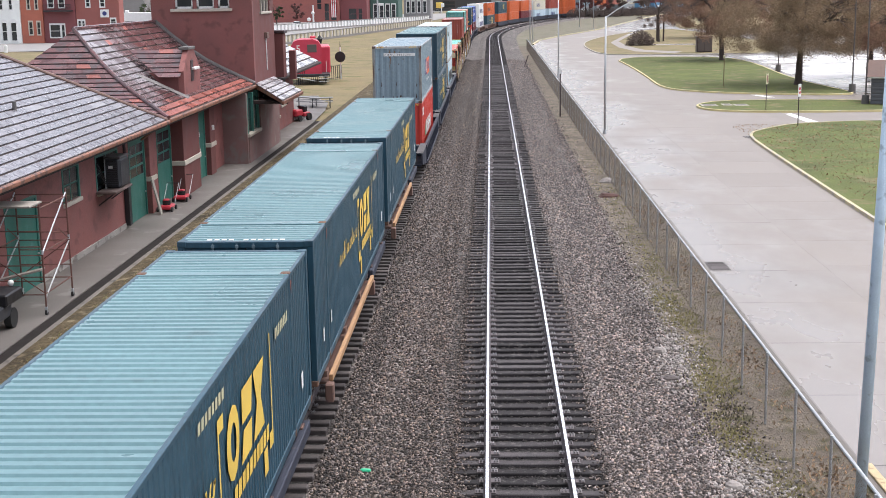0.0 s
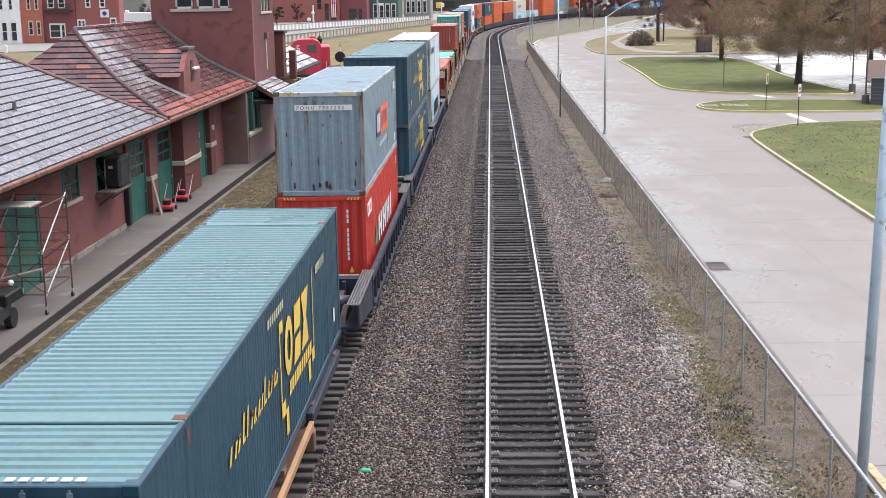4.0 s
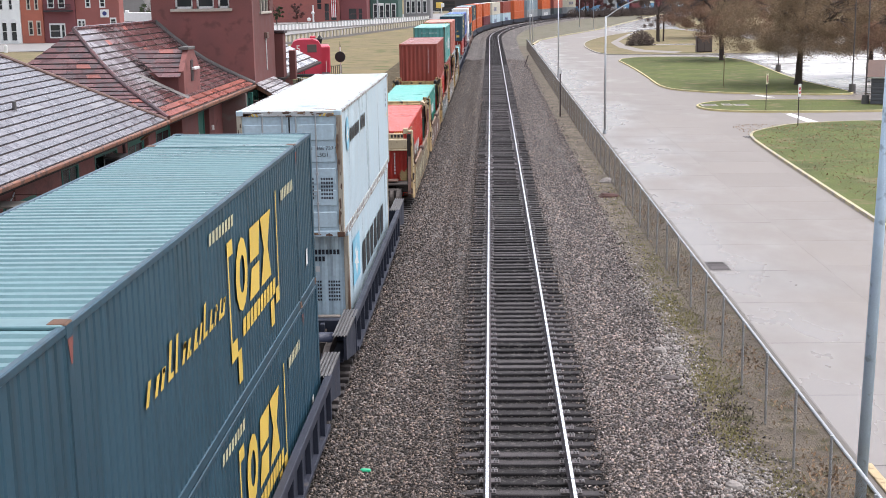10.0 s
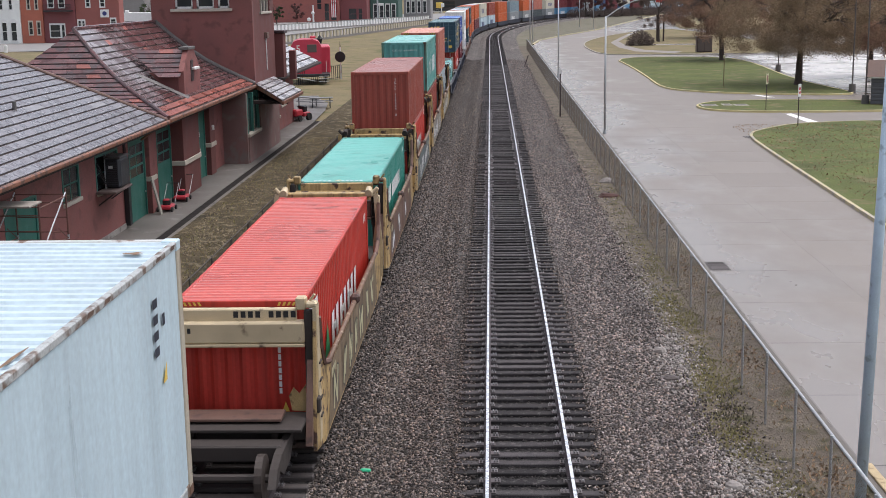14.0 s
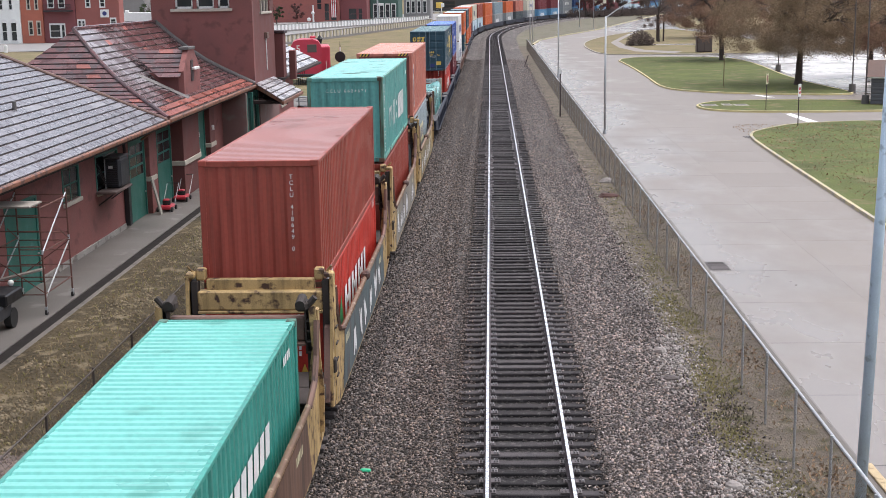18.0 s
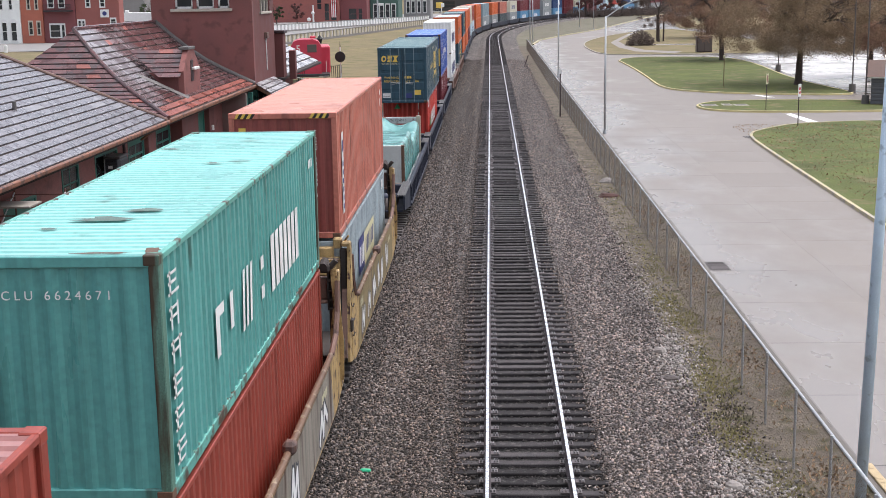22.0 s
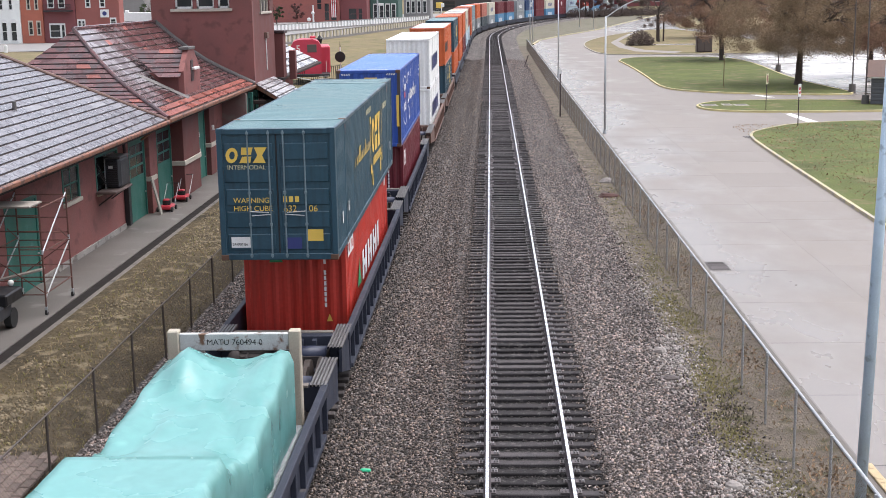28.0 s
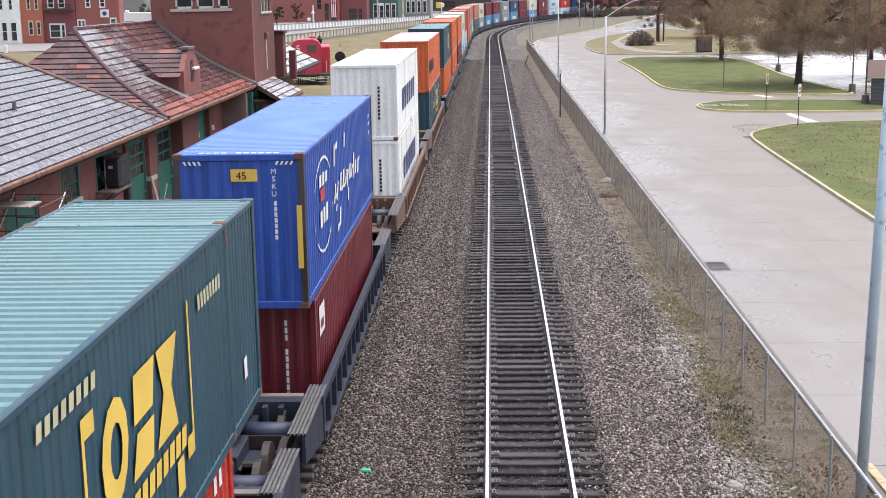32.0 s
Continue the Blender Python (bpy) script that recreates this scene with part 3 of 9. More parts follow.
P = {
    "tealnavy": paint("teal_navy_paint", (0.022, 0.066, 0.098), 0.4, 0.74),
    "navyblue": paint("navy_paint", (0.016, 0.05, 0.15), 0.4, 0.74),
    "greyblue": mat("grey_blue_paint", (0.215, 0.29, 0.335), 0.42, var=0.2, scale=1.4, grain=12, bump=0.04, stain=(0.095, 0.075, 0.06), stain_at=0.65, streak=True, shift=True, runs=0.2),
    "red": paint("bright_red_paint", (0.52, 0.045, 0.03), 0.42, 0.7),
    "white": paint("white_container_paint", (0.52, 0.645, 0.71), 0.35, 0.70),
    "cream": paint("cream_paint", (0.62, 0.58, 0.47), 0.45, 0.69),
    "aqua": mat("faded_aqua_paint", (0.102, 0.34, 0.315), 0.36, var=0.2, scale=1.5, grain=12, bump=0.04, stain=(0.04, 0.075, 0.06), stain_at=0.64, streak=(1, 1, 0.16), shift=True, runs=0.3),
    "aqua_roof": grimy("pale_aqua_roof", (0.25, 0.55, 0.515), (0.09, 0.15, 0.12), 0.63),
    # red of the ends: less faded than the sides, and darkened for shade
    "shaded_red_end": paint("shaded_red_end_paint", (0.24, 0.055, 0.045), 0.42, 0.68),
    "teal": paint("sea_green_paint", (0.055, 0.30, 0.25), 0.36, 0.70),
    "brown": paint("red_oxide_paint", (0.295, 0.054, 0.036), 0.42, 0.7),
    "pink": mat("faded_red_paint", (0.49, 0.16, 0.115), 0.45, var=0.32, scale=1.2, grain=12, bump=0.05, stain=(0.15, 0.05, 0.038), stain_at=0.6, streak=True, shift=True, runs=0.3),
    "blue": paint("bright_blue_paint", (0.028, 0.085, 0.37), 0.4, 0.72),
    "maroon": paint("maroon_paint", (0.15, 0.02, 0.03), 0.4, 0.72),
    "orange": paint("orange_paint", (0.58, 0.115, 0.03), 0.42, 0.7),
    "grey": paint("grey_paint", (0.28, 0.30, 0.31), 0.45, 0.66),
    "dark": paint("dark_grey_paint", (0.055, 0.075, 0.085), 0.45, 0.7),
    "lightblue": paint("light_blue_paint", (0.10, 0.27, 0.45), 0.42, 0.7),
    "bright_white": paint("bright_white_paint", (0.87, 0.87, 0.85), 0.35, 0.74),
    "greyblue_roof": grimy("pale_grey_roof", (0.46, 0.53, 0.57), (0.30, 0.30, 0.29), 0.6),
    "palegrey": mat("pale_grey_blue_paint", (0.35, 0.415, 0.445), 0.45, var=0.25, scale=1.3, grain=12, bump=0.04, stain=(0.15, 0.12, 0.10), stain_at=0.62, streak=True, shift=True, runs=0.4),
    "blue_roof": grimy("pale_blue_roof", (0.115, 0.225, 0.55), (0.06, 0.11, 0.28), 0.65),
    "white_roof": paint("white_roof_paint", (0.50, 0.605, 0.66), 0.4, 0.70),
    "teal_roof": grimy("pale_sea_green", (0.17, 0.485, 0.43), (0.12, 0.36, 0.31), 0.6),
    "brown_roof": grimy("pale_oxide", (0.345, 0.165, 0.152), (0.22, 0.10, 0.09), 0.64),
    "pink_roof": grimy("pale_red", (0.63, 0.30, 0.235), (0.34, 0.13, 0.10), 0.635),
    "red_roof": grimy("pale_bright_red", (0.58, 0.13, 0.11), (0.27, 0.07, 0.06), 0.635),
    "pale_header": mat("rusty_pale_header", (0.48, 0.49, 0.48), 0.5, var=0.25, scale=2.2, stain=(0.16, 0.085, 0.05), stain_at=0.57, shift=True),
    "pale_post": mat("rusty_pale_post", (0.44, 0.39, 0.31), 0.5, var=0.25, scale=1.6, stain=(0.17, 0.10, 0.065), stain_at=0.56, streak=True, shift=True),
    "greyblue_post": mat("rusted_grey_blue", (0.25, 0.25, 0.24), 0.6, var=0.4, scale=2.2, stain=(0.09, 0.045, 0.028), stain_at=0.46, streak=True, shift=True),
    "blue_post": mat("rusted_blue_post", (0.06, 0.05, 0.055), 0.6, var=0.4, scale=2, stain=(0.035, 0.022, 0.016), stain_at=0.5, streak=True, shift=True),
    "teal_post": mat("rusted_sea_green", (0.10, 0.22, 0.17), 0.6, var=0.4, scale=2, stain=(0.05, 0.035, 0.02), stain_at=0.47, streak=True, shift=True),
    "aqua_rail": mat("rusted_aqua_rail", (0.12, 0.36, 0.31), 0.5, var=0.3, scale=1.6, stain=(0.06, 0.035, 0.02), stain_at=0.52, shift=True),
    "greyblue_rail": mat("rusted_grey_rail", (0.30, 0.36, 0.39), 0.5, var=0.3, scale=1.6, stain=(0.11, 0.06, 0.04), stain_at=0.53, shift=True),
    "white_rail": mat("rusted_white_rail", (0.40, 0.42, 0.42), 0.5, var=0.35, scale=2.2, stain=(0.13, 0.085, 0.06), stain_at=0.5, shift=True),
    "pink_rail": mat("rusted_red_rail", (0.46, 0.16, 0.115), 0.5, var=0.3, scale=1.6, stain=(0.16, 0.06, 0.045), stain_at=0.53, shift=True),
    "rust": mat("rusty_steel", (0.13, 0.07, 0.045), 0.75, 0.2, var=0.35, scale=4),
}


# ---- ground ----
def ground_sheet():
    g = Geo()
    g.add([(-2500, -300, -0.62), (2500, -300, -0.62), (2500, 4500, -0.62), (-2500, 4500, -0.62)], [(0, 1, 2, 3)])
    solid("ground", g, M["far_lawn"], "wide flat ground of dull autumn grass", kind="structure")


def swept(profile, s0, s1, step, x=0.0):
    """A strip of the cross-section profile (x, z) along the line."""
    g = Geo()
    n = max(1, int((min(s1, CURVE_Y) - s0) / 40))
    stops = [s0 + (min(s1, CURVE_Y) - s0) * i / n for i in range(n + 1)]
    if s1 > CURVE_Y:
        k = int((s1 - CURVE_Y) / step) + 1
        stops += [CURVE_Y + (s1 - CURVE_Y) * i / k for i in range(1, k + 1)]
    rows = []
    for s in stops:
        rows.append([(*along(s, x + px)[:2], pz) for px, pz in profile])
    return g.sheet(rows)


def beds():
    g = swept([(-9.2, -0.60), (-8.4, -0.52), (-7.4, -0.27), (-6.75, -0.235), (-6.6, -0.29), (-4.0, -0.29), (-3.85, -0.25), (-2.9, -0.42), (-2.5, -0.43), (-1.8, -0.24), (-1.45, -0.225), (-1.28, -0.27), (1.28, -0.27), (1.45, -0.225), (1.9, -0.25), (3.4, -0.50), (4.2, -0.585)], -20, 640, 12)
    solid("ballast_bed", g, M["ballast"], "bed of grey-brown crushed stone under both tracks", kind="structure")
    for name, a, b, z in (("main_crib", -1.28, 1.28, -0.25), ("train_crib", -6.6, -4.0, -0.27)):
        solid(name, swept([(a, z), (b, z)], -20, 640, 12), M["crib"], "dark ballast between the ties", kind="structure")
    g = swept([(3.3, -0.61), (3.9, -0.56), (4.6, -0.545), (5.6, -0.53), (6.4, -0.47)], -20, 216, 12)
    solid("verge", g, M["verge"], "strip of bare dirt and weeds along the fence", kind="structure")
    g = swept([(-12.76, -0.5), (-11.5, -0.40), (-10.3, -0.42), (-9.4, -0.55), (-8.8, -0.61)], -20, 200, 12)
    solid("grass_strip", g, M["dry_grass"], "strip of dry, patchy brown grass beside the platform", kind="structure")


RAIL = [(-0.07, -0.18), (-0.07, -0.165), (-0.015, -0.14), (-0.012, -0.045), (-0.036, -0.035), (-0.036, -0.006), (-0.03, 0.0)]
RAIL = RAIL + [(-x, z) for x, z in reversed(RAIL)]


def track(name, x, label, tie_mat, spacing, first, count, near, s_end):
    t = thing(name, label, "railway track")
    t["kind"] = "structure"
    for side in (-0.7525, 0.7525):
        part("rail", swept([(side + px, pz) for px, pz in RAIL], -20, s_end, 4, x), M["rail_side"], t, smooth=False)
        part("running_surface", swept([(side - 0.029, 0.0015), (side + 0.029, 0.0015)], -20, s_end, 4, x), M["rail_head"], t, "polished steel running surface")
    rnd = random.Random(int(x * 10) + 5)
    me = Geo().box((-1.36, -0.105, -0.36), (1.36, 0.105, -0.185), 0.015).mesh("tie", tie_mat)
    rest, plates, spikes = Geo(), Geo(), Geo()
    for i in range(count):
        s = first + i * spacing + rnd.uniform(-0.02, 0.02)
        px, py, a = along(s, x)
        m = pose(px + rnd.uniform(-0.05, 0.05), py, rnd.uniform(-0.012, 0.008), 0, 0, -math.degrees(a) + rnd.uniform(-0.8, 0.8))
        if i < near:
            shared("tie", me, t, m)
        else:
            rest.add([m @ Vector(v) for v in ((-1.36, -0.105, -0.185), (1.36, -0.105, -0.185), (1.36, 0.105, -0.185), (-1.36, 0.105, -0.185), (-1.36, -0.105, -0.32), (1.36, -0.105, -0.32))], [(0, 1, 2, 3), (4, 5, 1, 0)])
        if s < 95:
            for side in (-0.7525, 0.7525):
                c = m @ Vector((side, 0, 0))
                plates.box((c.x - 0.19, c.y - 0.09, -0.186), (c.x + 0.19, c.y + 0.09, -0.168))
                if s < 60:
                    for dx in (-0.155, -0.1, 0.1, 0.155):
                        spikes.box((c.x + dx - 0.014, c.y - 0.06, -0.168), (c.x + dx + 0.014, c.y - 0.025, -0.13))
                        spikes.box((c.x + dx - 0.014, c.y + 0.03, -0.168), (c.x + dx + 0.014, c.y + 0.06, -0.135))
    part("far_ties", rest, tie_mat, t, kind="stuff")
    part("tie_plates", plates, M["plate"], t, kind="stuff")
    part("spikes", spikes, M["clip"], t, kind="stuff")


def stones(name, label, n, material, where, size, seed, z):
    """Loose stones strewn over a stretch of ground, each a rough little block."""
    rs = np.random.RandomState(seed)
    base = np.array([(1, 0, 0), (-1, 0, 0), (0, 1, 0), (0, -1, 0), (0, 0, 1), (0, 0, -1)], float)
    tri = np.array([(0, 2, 4), (2, 1, 4), (1, 3, 4), (3, 0, 4), (2, 0, 5), (1, 2, 5), (3, 1, 5), (0, 3, 5)])
    xy = where(rs, n)
    n = len(xy)
    sz = rs.uniform(size[0], size[1], (n, 1, 1)) * rs.uniform(0.6, 1.3, (n, 6, 1))
    ang = rs.uniform(0, 6.283, n)
    ca, sa = np.cos(ang), np.sin(ang)
    v = base[None] * sz + rs.uniform(-0.25, 0.25, (n, 6, 3)) * sz
    tilt = rs.uniform(-0.7, 0.7, n)
    ct, st = np.cos(tilt), np.sin(tilt)
    y2, z2 = v[..., 1] * ct[:, None] - v[..., 2] * st[:, None], v[..., 1] * st[:, None] + v[..., 2] * ct[:, None]
    x3, y3 = v[..., 0] * ca[:, None] - y2 * sa[:, None], v[..., 0] * sa[:, None] + y2 * ca[:, None]
    co = np.stack([x3 + xy[:, None, 0], y3 + xy[:, None, 1], z2 * 0.8 + z(xy[:, 0])[:, None]], -1).reshape(-1, 3)
    fa = (tri[None] + 6 * np.arange(n)[:, None, None]).reshape(-1)
    me = bpy.data.meshes.new(name)
    me.vertices.add(len(co))
    me.vertices.foreach_set("co", co.astype(np.float32).ravel())
    me.loops.add(len(fa))
    me.loops.foreach_set("vertex_index", fa.astype(np.int32))
    me.polygons.add(len(fa) // 3)
    me.polygons.foreach_set("loop_start", np.arange(0, len(fa), 3, dtype=np.int32))
    me.update(calc_edges=True)
    me.materials.append(material)
    tagged(new(name, me), label, kind="stuff")


BED_X = [-9.2, -8.4, -7.4, -6.8, -3.7, -2.9, -2.5, -1.8, -1.5, 1.5, 1.9, 3.4, 4.2, 6.4]
BED_Z = [-0.60, -0.52, -0.27, -0.235, -0.235, -0.42, -0.43, -0.24, -0.235, -0.235, -0.25, -0.50, -0.56, -0.48]


def bed_z(x):
    return np.interp(x, BED_X, BED_Z) + 0.008


def spread(x0, x1, y0, y1, power=2.2):
    """Places strewn between x0 and x1, thinning out with the distance y."""
    def f(rs, n):
        u = rs.uniform(0, 1, n)
        y = y0 + (y1 - y0) * u ** power
        return np.stack([rs.uniform(x0, x1, n), y], -1)
    return f


def off_ties(x0, x1):
    return lambda rs, n: clear_of_ties(rs, n, x0, x1)


def clear_of_ties(rs, n, x0, x1):
    xy = spread(x0, x1, 18, 170, 3.1)(rs, n)
    if x1 > 3:
        stray = rs.uniform(0, 1, n) < 0.09
        xy[stray, 0] = 3.6 + np.abs(rs.normal(0, 0.5, int(stray.sum())))
    keep = (np.abs(xy[:, 0]) > np.where(xy[:, 0] < 0, 1.33, 1.42) - 0.55 * rs.uniform(0, 1, n) ** 2.0)
    return xy[keep]


def between_ties(rs, n):
    xy = spread(-1.25, 1.25, 18, 60)(rs, n)
    ph = ((xy[:, 1] - 10.0) / 0.4804) % 1.0
    return xy[(np.abs(np.abs(xy[:, 0]) - 0.75) > 0.1) & (np.abs(ph - 0.5) < 0.31)]


def over_ends(rs, n):
    """Places on the outer ends of the ties, more of them beside the train."""
    y = 18 + 90 * rs.uniform(0, 1, n) ** 2.2
    x = 1.5 - np.abs(rs.normal(0, 0.2, n))
    return np.stack([np.where(rs.uniform(0, 1, n) < 0.68, -x + 0.0, x + 0.06), y], -1)


def drifts(rs, n):
    """Stones gathered in a few drifts, with some strays."""
    heaps = np.array([(4.05, 32.6, 0.3, 1.6), (3.95, 23.4, 0.42, 0.9), (4.1, 22.3, 0.4, 0.8), (3.7, 29.6, 0.3, 1.4), (3.95, 30.8, 0.3, 1.2), (4.1, 37.5, 0.3, 1.6), (3.9, 45, 0.4, 4.0), (3.8, 62, 0.5, 9.0)])
    h = heaps[rs.randint(0, len(heaps), n)]
    return np.stack([h[:, 0] + h[:, 2] * rs.normal(size=n), h[:, 1] + h[:, 3] * rs.normal(size=n)], -1)


def strip_heaps(rs, n):
    """Patches of rubble on the grass strip."""
    h = np.random.RandomState(31).uniform((-12.2, 23, 0.12, 0.4), (-9.6, 75, 0.4, 1.6), (34, 4))
    h = h[rs.randint(0, len(h), n)]
    return np.stack([np.clip(h[:, 0] + h[:, 2] * rs.normal(size=n), -12.6, -9.1), h[:, 1] + h[:, 3] * rs.normal(size=n)], -1)


def strewn():
    stones("loose_ballast", "loose grey-brown crushed stone", 80000, M["stone"], off_ties(0.9, 3.9), (0.017, 0.043), 3, bed_z)
    stones("brown_ballast", "loose brown-grey crushed stone between the tracks", 84000, M["brown_stone"], off_ties(-3.9, -0.9), (0.017, 0.042), 4, bed_z)
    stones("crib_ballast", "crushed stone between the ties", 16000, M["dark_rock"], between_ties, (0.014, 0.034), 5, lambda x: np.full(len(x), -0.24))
    stones("tie_end_ballast", "crushed stone spilt over the ends of the ties", 6500, M["brown_stone"], over_ends, (0.014, 0.034), 6, lambda x: np.full(len(x), -0.182))
    stones("far_side_ballast", "crushed stone beyond the train's track", 14000, M["stone"], spread(-8.9, -6.7, 20, 60), (0.02, 0.046), 7, bed_z)
    stones("pale_rubble", "pale broken stones in drifts along the fence", 3400, M["pale_stone"], drifts, (0.014, 0.062), 9, bed_z)
    stones("strip_rubble", "pale clods and broken stone strewn over the dry grass", 2200, M["clod"], strip_heaps, (0.02, 0.075), 13, lambda x: np.interp(x, STRIP_X, STRIP_Z))
    stones("dirt_clods", "clods of dirt on the verge", 700, M["dirt"], spread(3.6, 6.1, 18, 70), (0.012, 0.03), 11, bed_z)


def blades(name, label, n, material, where, h, seed, z):
    """Tufts of grass, three bent blades a tuft."""
    rs = np.random.RandomState(seed)
    xy = where(rs, n)
    g = Geo()
    for (x, y), zz in zip(xy, z(xy[:, 0])):
        for _ in range(3):
            a, l, hh, w = rs.uniform(0, 6.28), rs.uniform(0.3, 1.0), rs.uniform(h[0], h[1]), rs.uniform(0.008, 0.018)
            dx, dy = math.cos(a), math.sin(a)
            tx, ty = x + dx * hh * l, y + dy * hh * l
            g.add([(x - dy * w, y + dx * w, zz), (x + dy * w, y - dx * w, zz), (tx, ty, zz + hh)], [(0, 1, 2)])
    tagged(new(name, g.mesh(name, material)), label, kind="stuff")


def leaf_cards(name, pts, size, material, parent, seed, label=""):
    rs = np.random.RandomState(seed)
    n = len(pts)
    c = np.array(pts)
    a = rs.normal(size=(n, 3))
    a /= np.linalg.norm(a, axis=1)[:, None]
    b = np.cross(a, rs.normal(size=(n, 3)))
    b /= np.linalg.norm(b, axis=1)[:, None]
    s = rs.uniform(size * 0.6, size * 1.4, (n, 1))
    q = np.stack([c - a * s, c + b * s * 0.45, c + a * s, c - b * s * 0.45], 1).reshape(-1, 3)
    me = bpy.data.meshes.new(name)
    me.vertices.add(4 * n)
    me.vertices.foreach_set("co", q.astype(np.float32).ravel())
    me.loops.add(4 * n)
    me.loops.foreach_set("vertex_index", np.arange(4 * n, dtype=np.int32))
    me.polygons.add(n)
    me.polygons.foreach_set("loop_start", np.arange(0, 4 * n, 4, dtype=np.int32))
    me.update(calc_edges=True)
    me.materials.append(material)
    ob = new(name, me)
    ob.parent = parent
    return tagged(ob, label, kind="stuff")


STRIP_X, STRIP_Z = [-12.6, -11.5, -10.3, -9.4, -8.8], [-0.5, -0.40, -0.42, -0.55, -0.61]


def tufts():
    strip = lambda x: np.interp(x, STRIP_X, STRIP_Z) - 0.01
    blades("straw_tufts", "dry straw-coloured grass tufts", 4500, M["straw"], spread(-12.4, -9.0, 22, 80, 1.5), (0.03, 0.1), 21, strip)
    blades("green_tufts", "sparse green weeds in the dry grass", 1600, M["weed"], spread(-12.4, -9.0, 22, 80, 1.5), (0.05, 0.13), 22, strip)
    patches = np.array([(4.65, 29.8, 0.3, 1.2), (4.25, 25.2, 0.28, 0.8), (4.3, 28.6, 0.25, 0.8), (4.35, 36.5, 0.2, 1.2), (4.7, 34.5, 0.25, 1.5), (4.8, 21.5, 0.25, 1.2), (4.7, 42, 0.25, 3.0), (4.75, 56, 0.3, 7.0)])

    def growing(rs, n):
        h = patches[rs.randint(0, len(patches), n)]
        return np.stack([h[:, 0] + h[:, 2] * rs.normal(size=n), h[:, 1] + h[:, 3] * rs.normal(size=n)], -1)

    blades("verge_weeds", "low green-brown weeds beside the fence", 4200, M["weed"], growing, (0.02, 0.06), 23, bed_z)
    blades("verge_brush", "dark dead weeds in a low clump on the verge", 260, M["dead_weed"], lambda rs, n: np.stack([rs.normal(4.5, 0.22, n), rs.normal(26.4, 0.95, n)], -1), (0.02, 0.09), 25, bed_z)
    rs = np.random.RandomState(26)
    n = 5200
    heap = np.stack([np.clip(rs.normal(5.6, 0.3, n), 5.1, 6.15), 17 + 90 * rs.uniform(0, 1, n) ** 2.0], -1)
    heap = heap[(np.sin(heap[:, 1] * 1.7) + np.sin(heap[:, 1] * 0.63 + 1) + rs.normal(0, 0.7, n)) > 0.1]
    lx = rs.uniform(14.8, 30, 5200)
    ly = 40 + 44 * rs.uniform(0, 1, 5200) ** 0.8
    leaf_cards("lawn_litter", np.column_stack([lx, ly, np.full(5200, -0.278)]), 0.06, M["fallen_leaf"], None, 28, "brown fallen leaves scattered over the lawn")
    leaf_cards("leaf_litter", np.column_stack([heap, bed_z(heap[:, 0]) + 0.015]), 0.05, M["fallen_leaf"], None, 27, "brown fallen leaves gathered along the fence")
    blades("verge_straw", "dead grass and leaves behind the fence", 1500, M["straw"], lambda rs, n: np.stack([rs.normal(5.55, 0.28, n), 17 + 120 * rs.uniform(0, 1, n) ** 1.8], -1), (0.02, 0.09), 24, bed_z)



# ---- road, kerbs and lawns ----
def inset(pts, d):
    n, out = len(pts), []
    for i in range(n):
        a, b, c = Vector(pts[i - 1]), Vector(pts[i]), Vector(pts[(i + 1) % n])
        e0, e1 = (b - a).normalized(), (c - b).normalized()
        n0, n1 = Vector((-e0.y, e0.x)), Vector((-e1.y, e1.x))
        q = (n0 + n1)
        q = q / max(0.35, q.length_squared / 2)
        out.append((b.x + q.x * d, b.y + q.y * d))
    return out


def rounded(pts, k=3):
    for _ in range(k):
        n, out = len(pts), []
        for i in range(n):
            a, b = pts[i], pts[(i + 1) % n]
            out += [(a[0] * 0.75 + b[0] * 0.25, a[1] * 0.75 + b[1] * 0.25), (a[0] * 0.25 + b[0] * 0.75, a[1] * 0.25 + b[1] * 0.75)]
        pts = out
    return pts


def lawn(name, pts, label, grass, kerb, soft=2):
    """A raised lawn inside a kerb."""
    pts = rounded(pts, soft)
    inner = inset(pts, 0.16)
    n = len(pts)
    g = Geo()
    v = [(x, y, -0.44) for x, y in pts] + [(x, y, -0.27) for x, y in inset(pts, 0.015)] + [(x, y, -0.265) for x, y in inner] + [(x, y, -0.34) for x, y in inner]
    f = [(k * n + i, k * n + (i + 1) % n, (k + 1) * n + (i + 1) % n, (k + 1) * n + i) for k in range(3) for i in range(n)]
    g.add(v, f)
    solid("kerb", g, kerb, "cast concrete kerb round a lawn" if kerb is M["kerb"] else "kerb with worn yellow paint round a lawn", kind="structure")
    g = Geo()
    g.add([(x, y, -0.29) for x, y in inner], [tuple(range(n))])
    solid(name, g, grass, label, kind="structure")


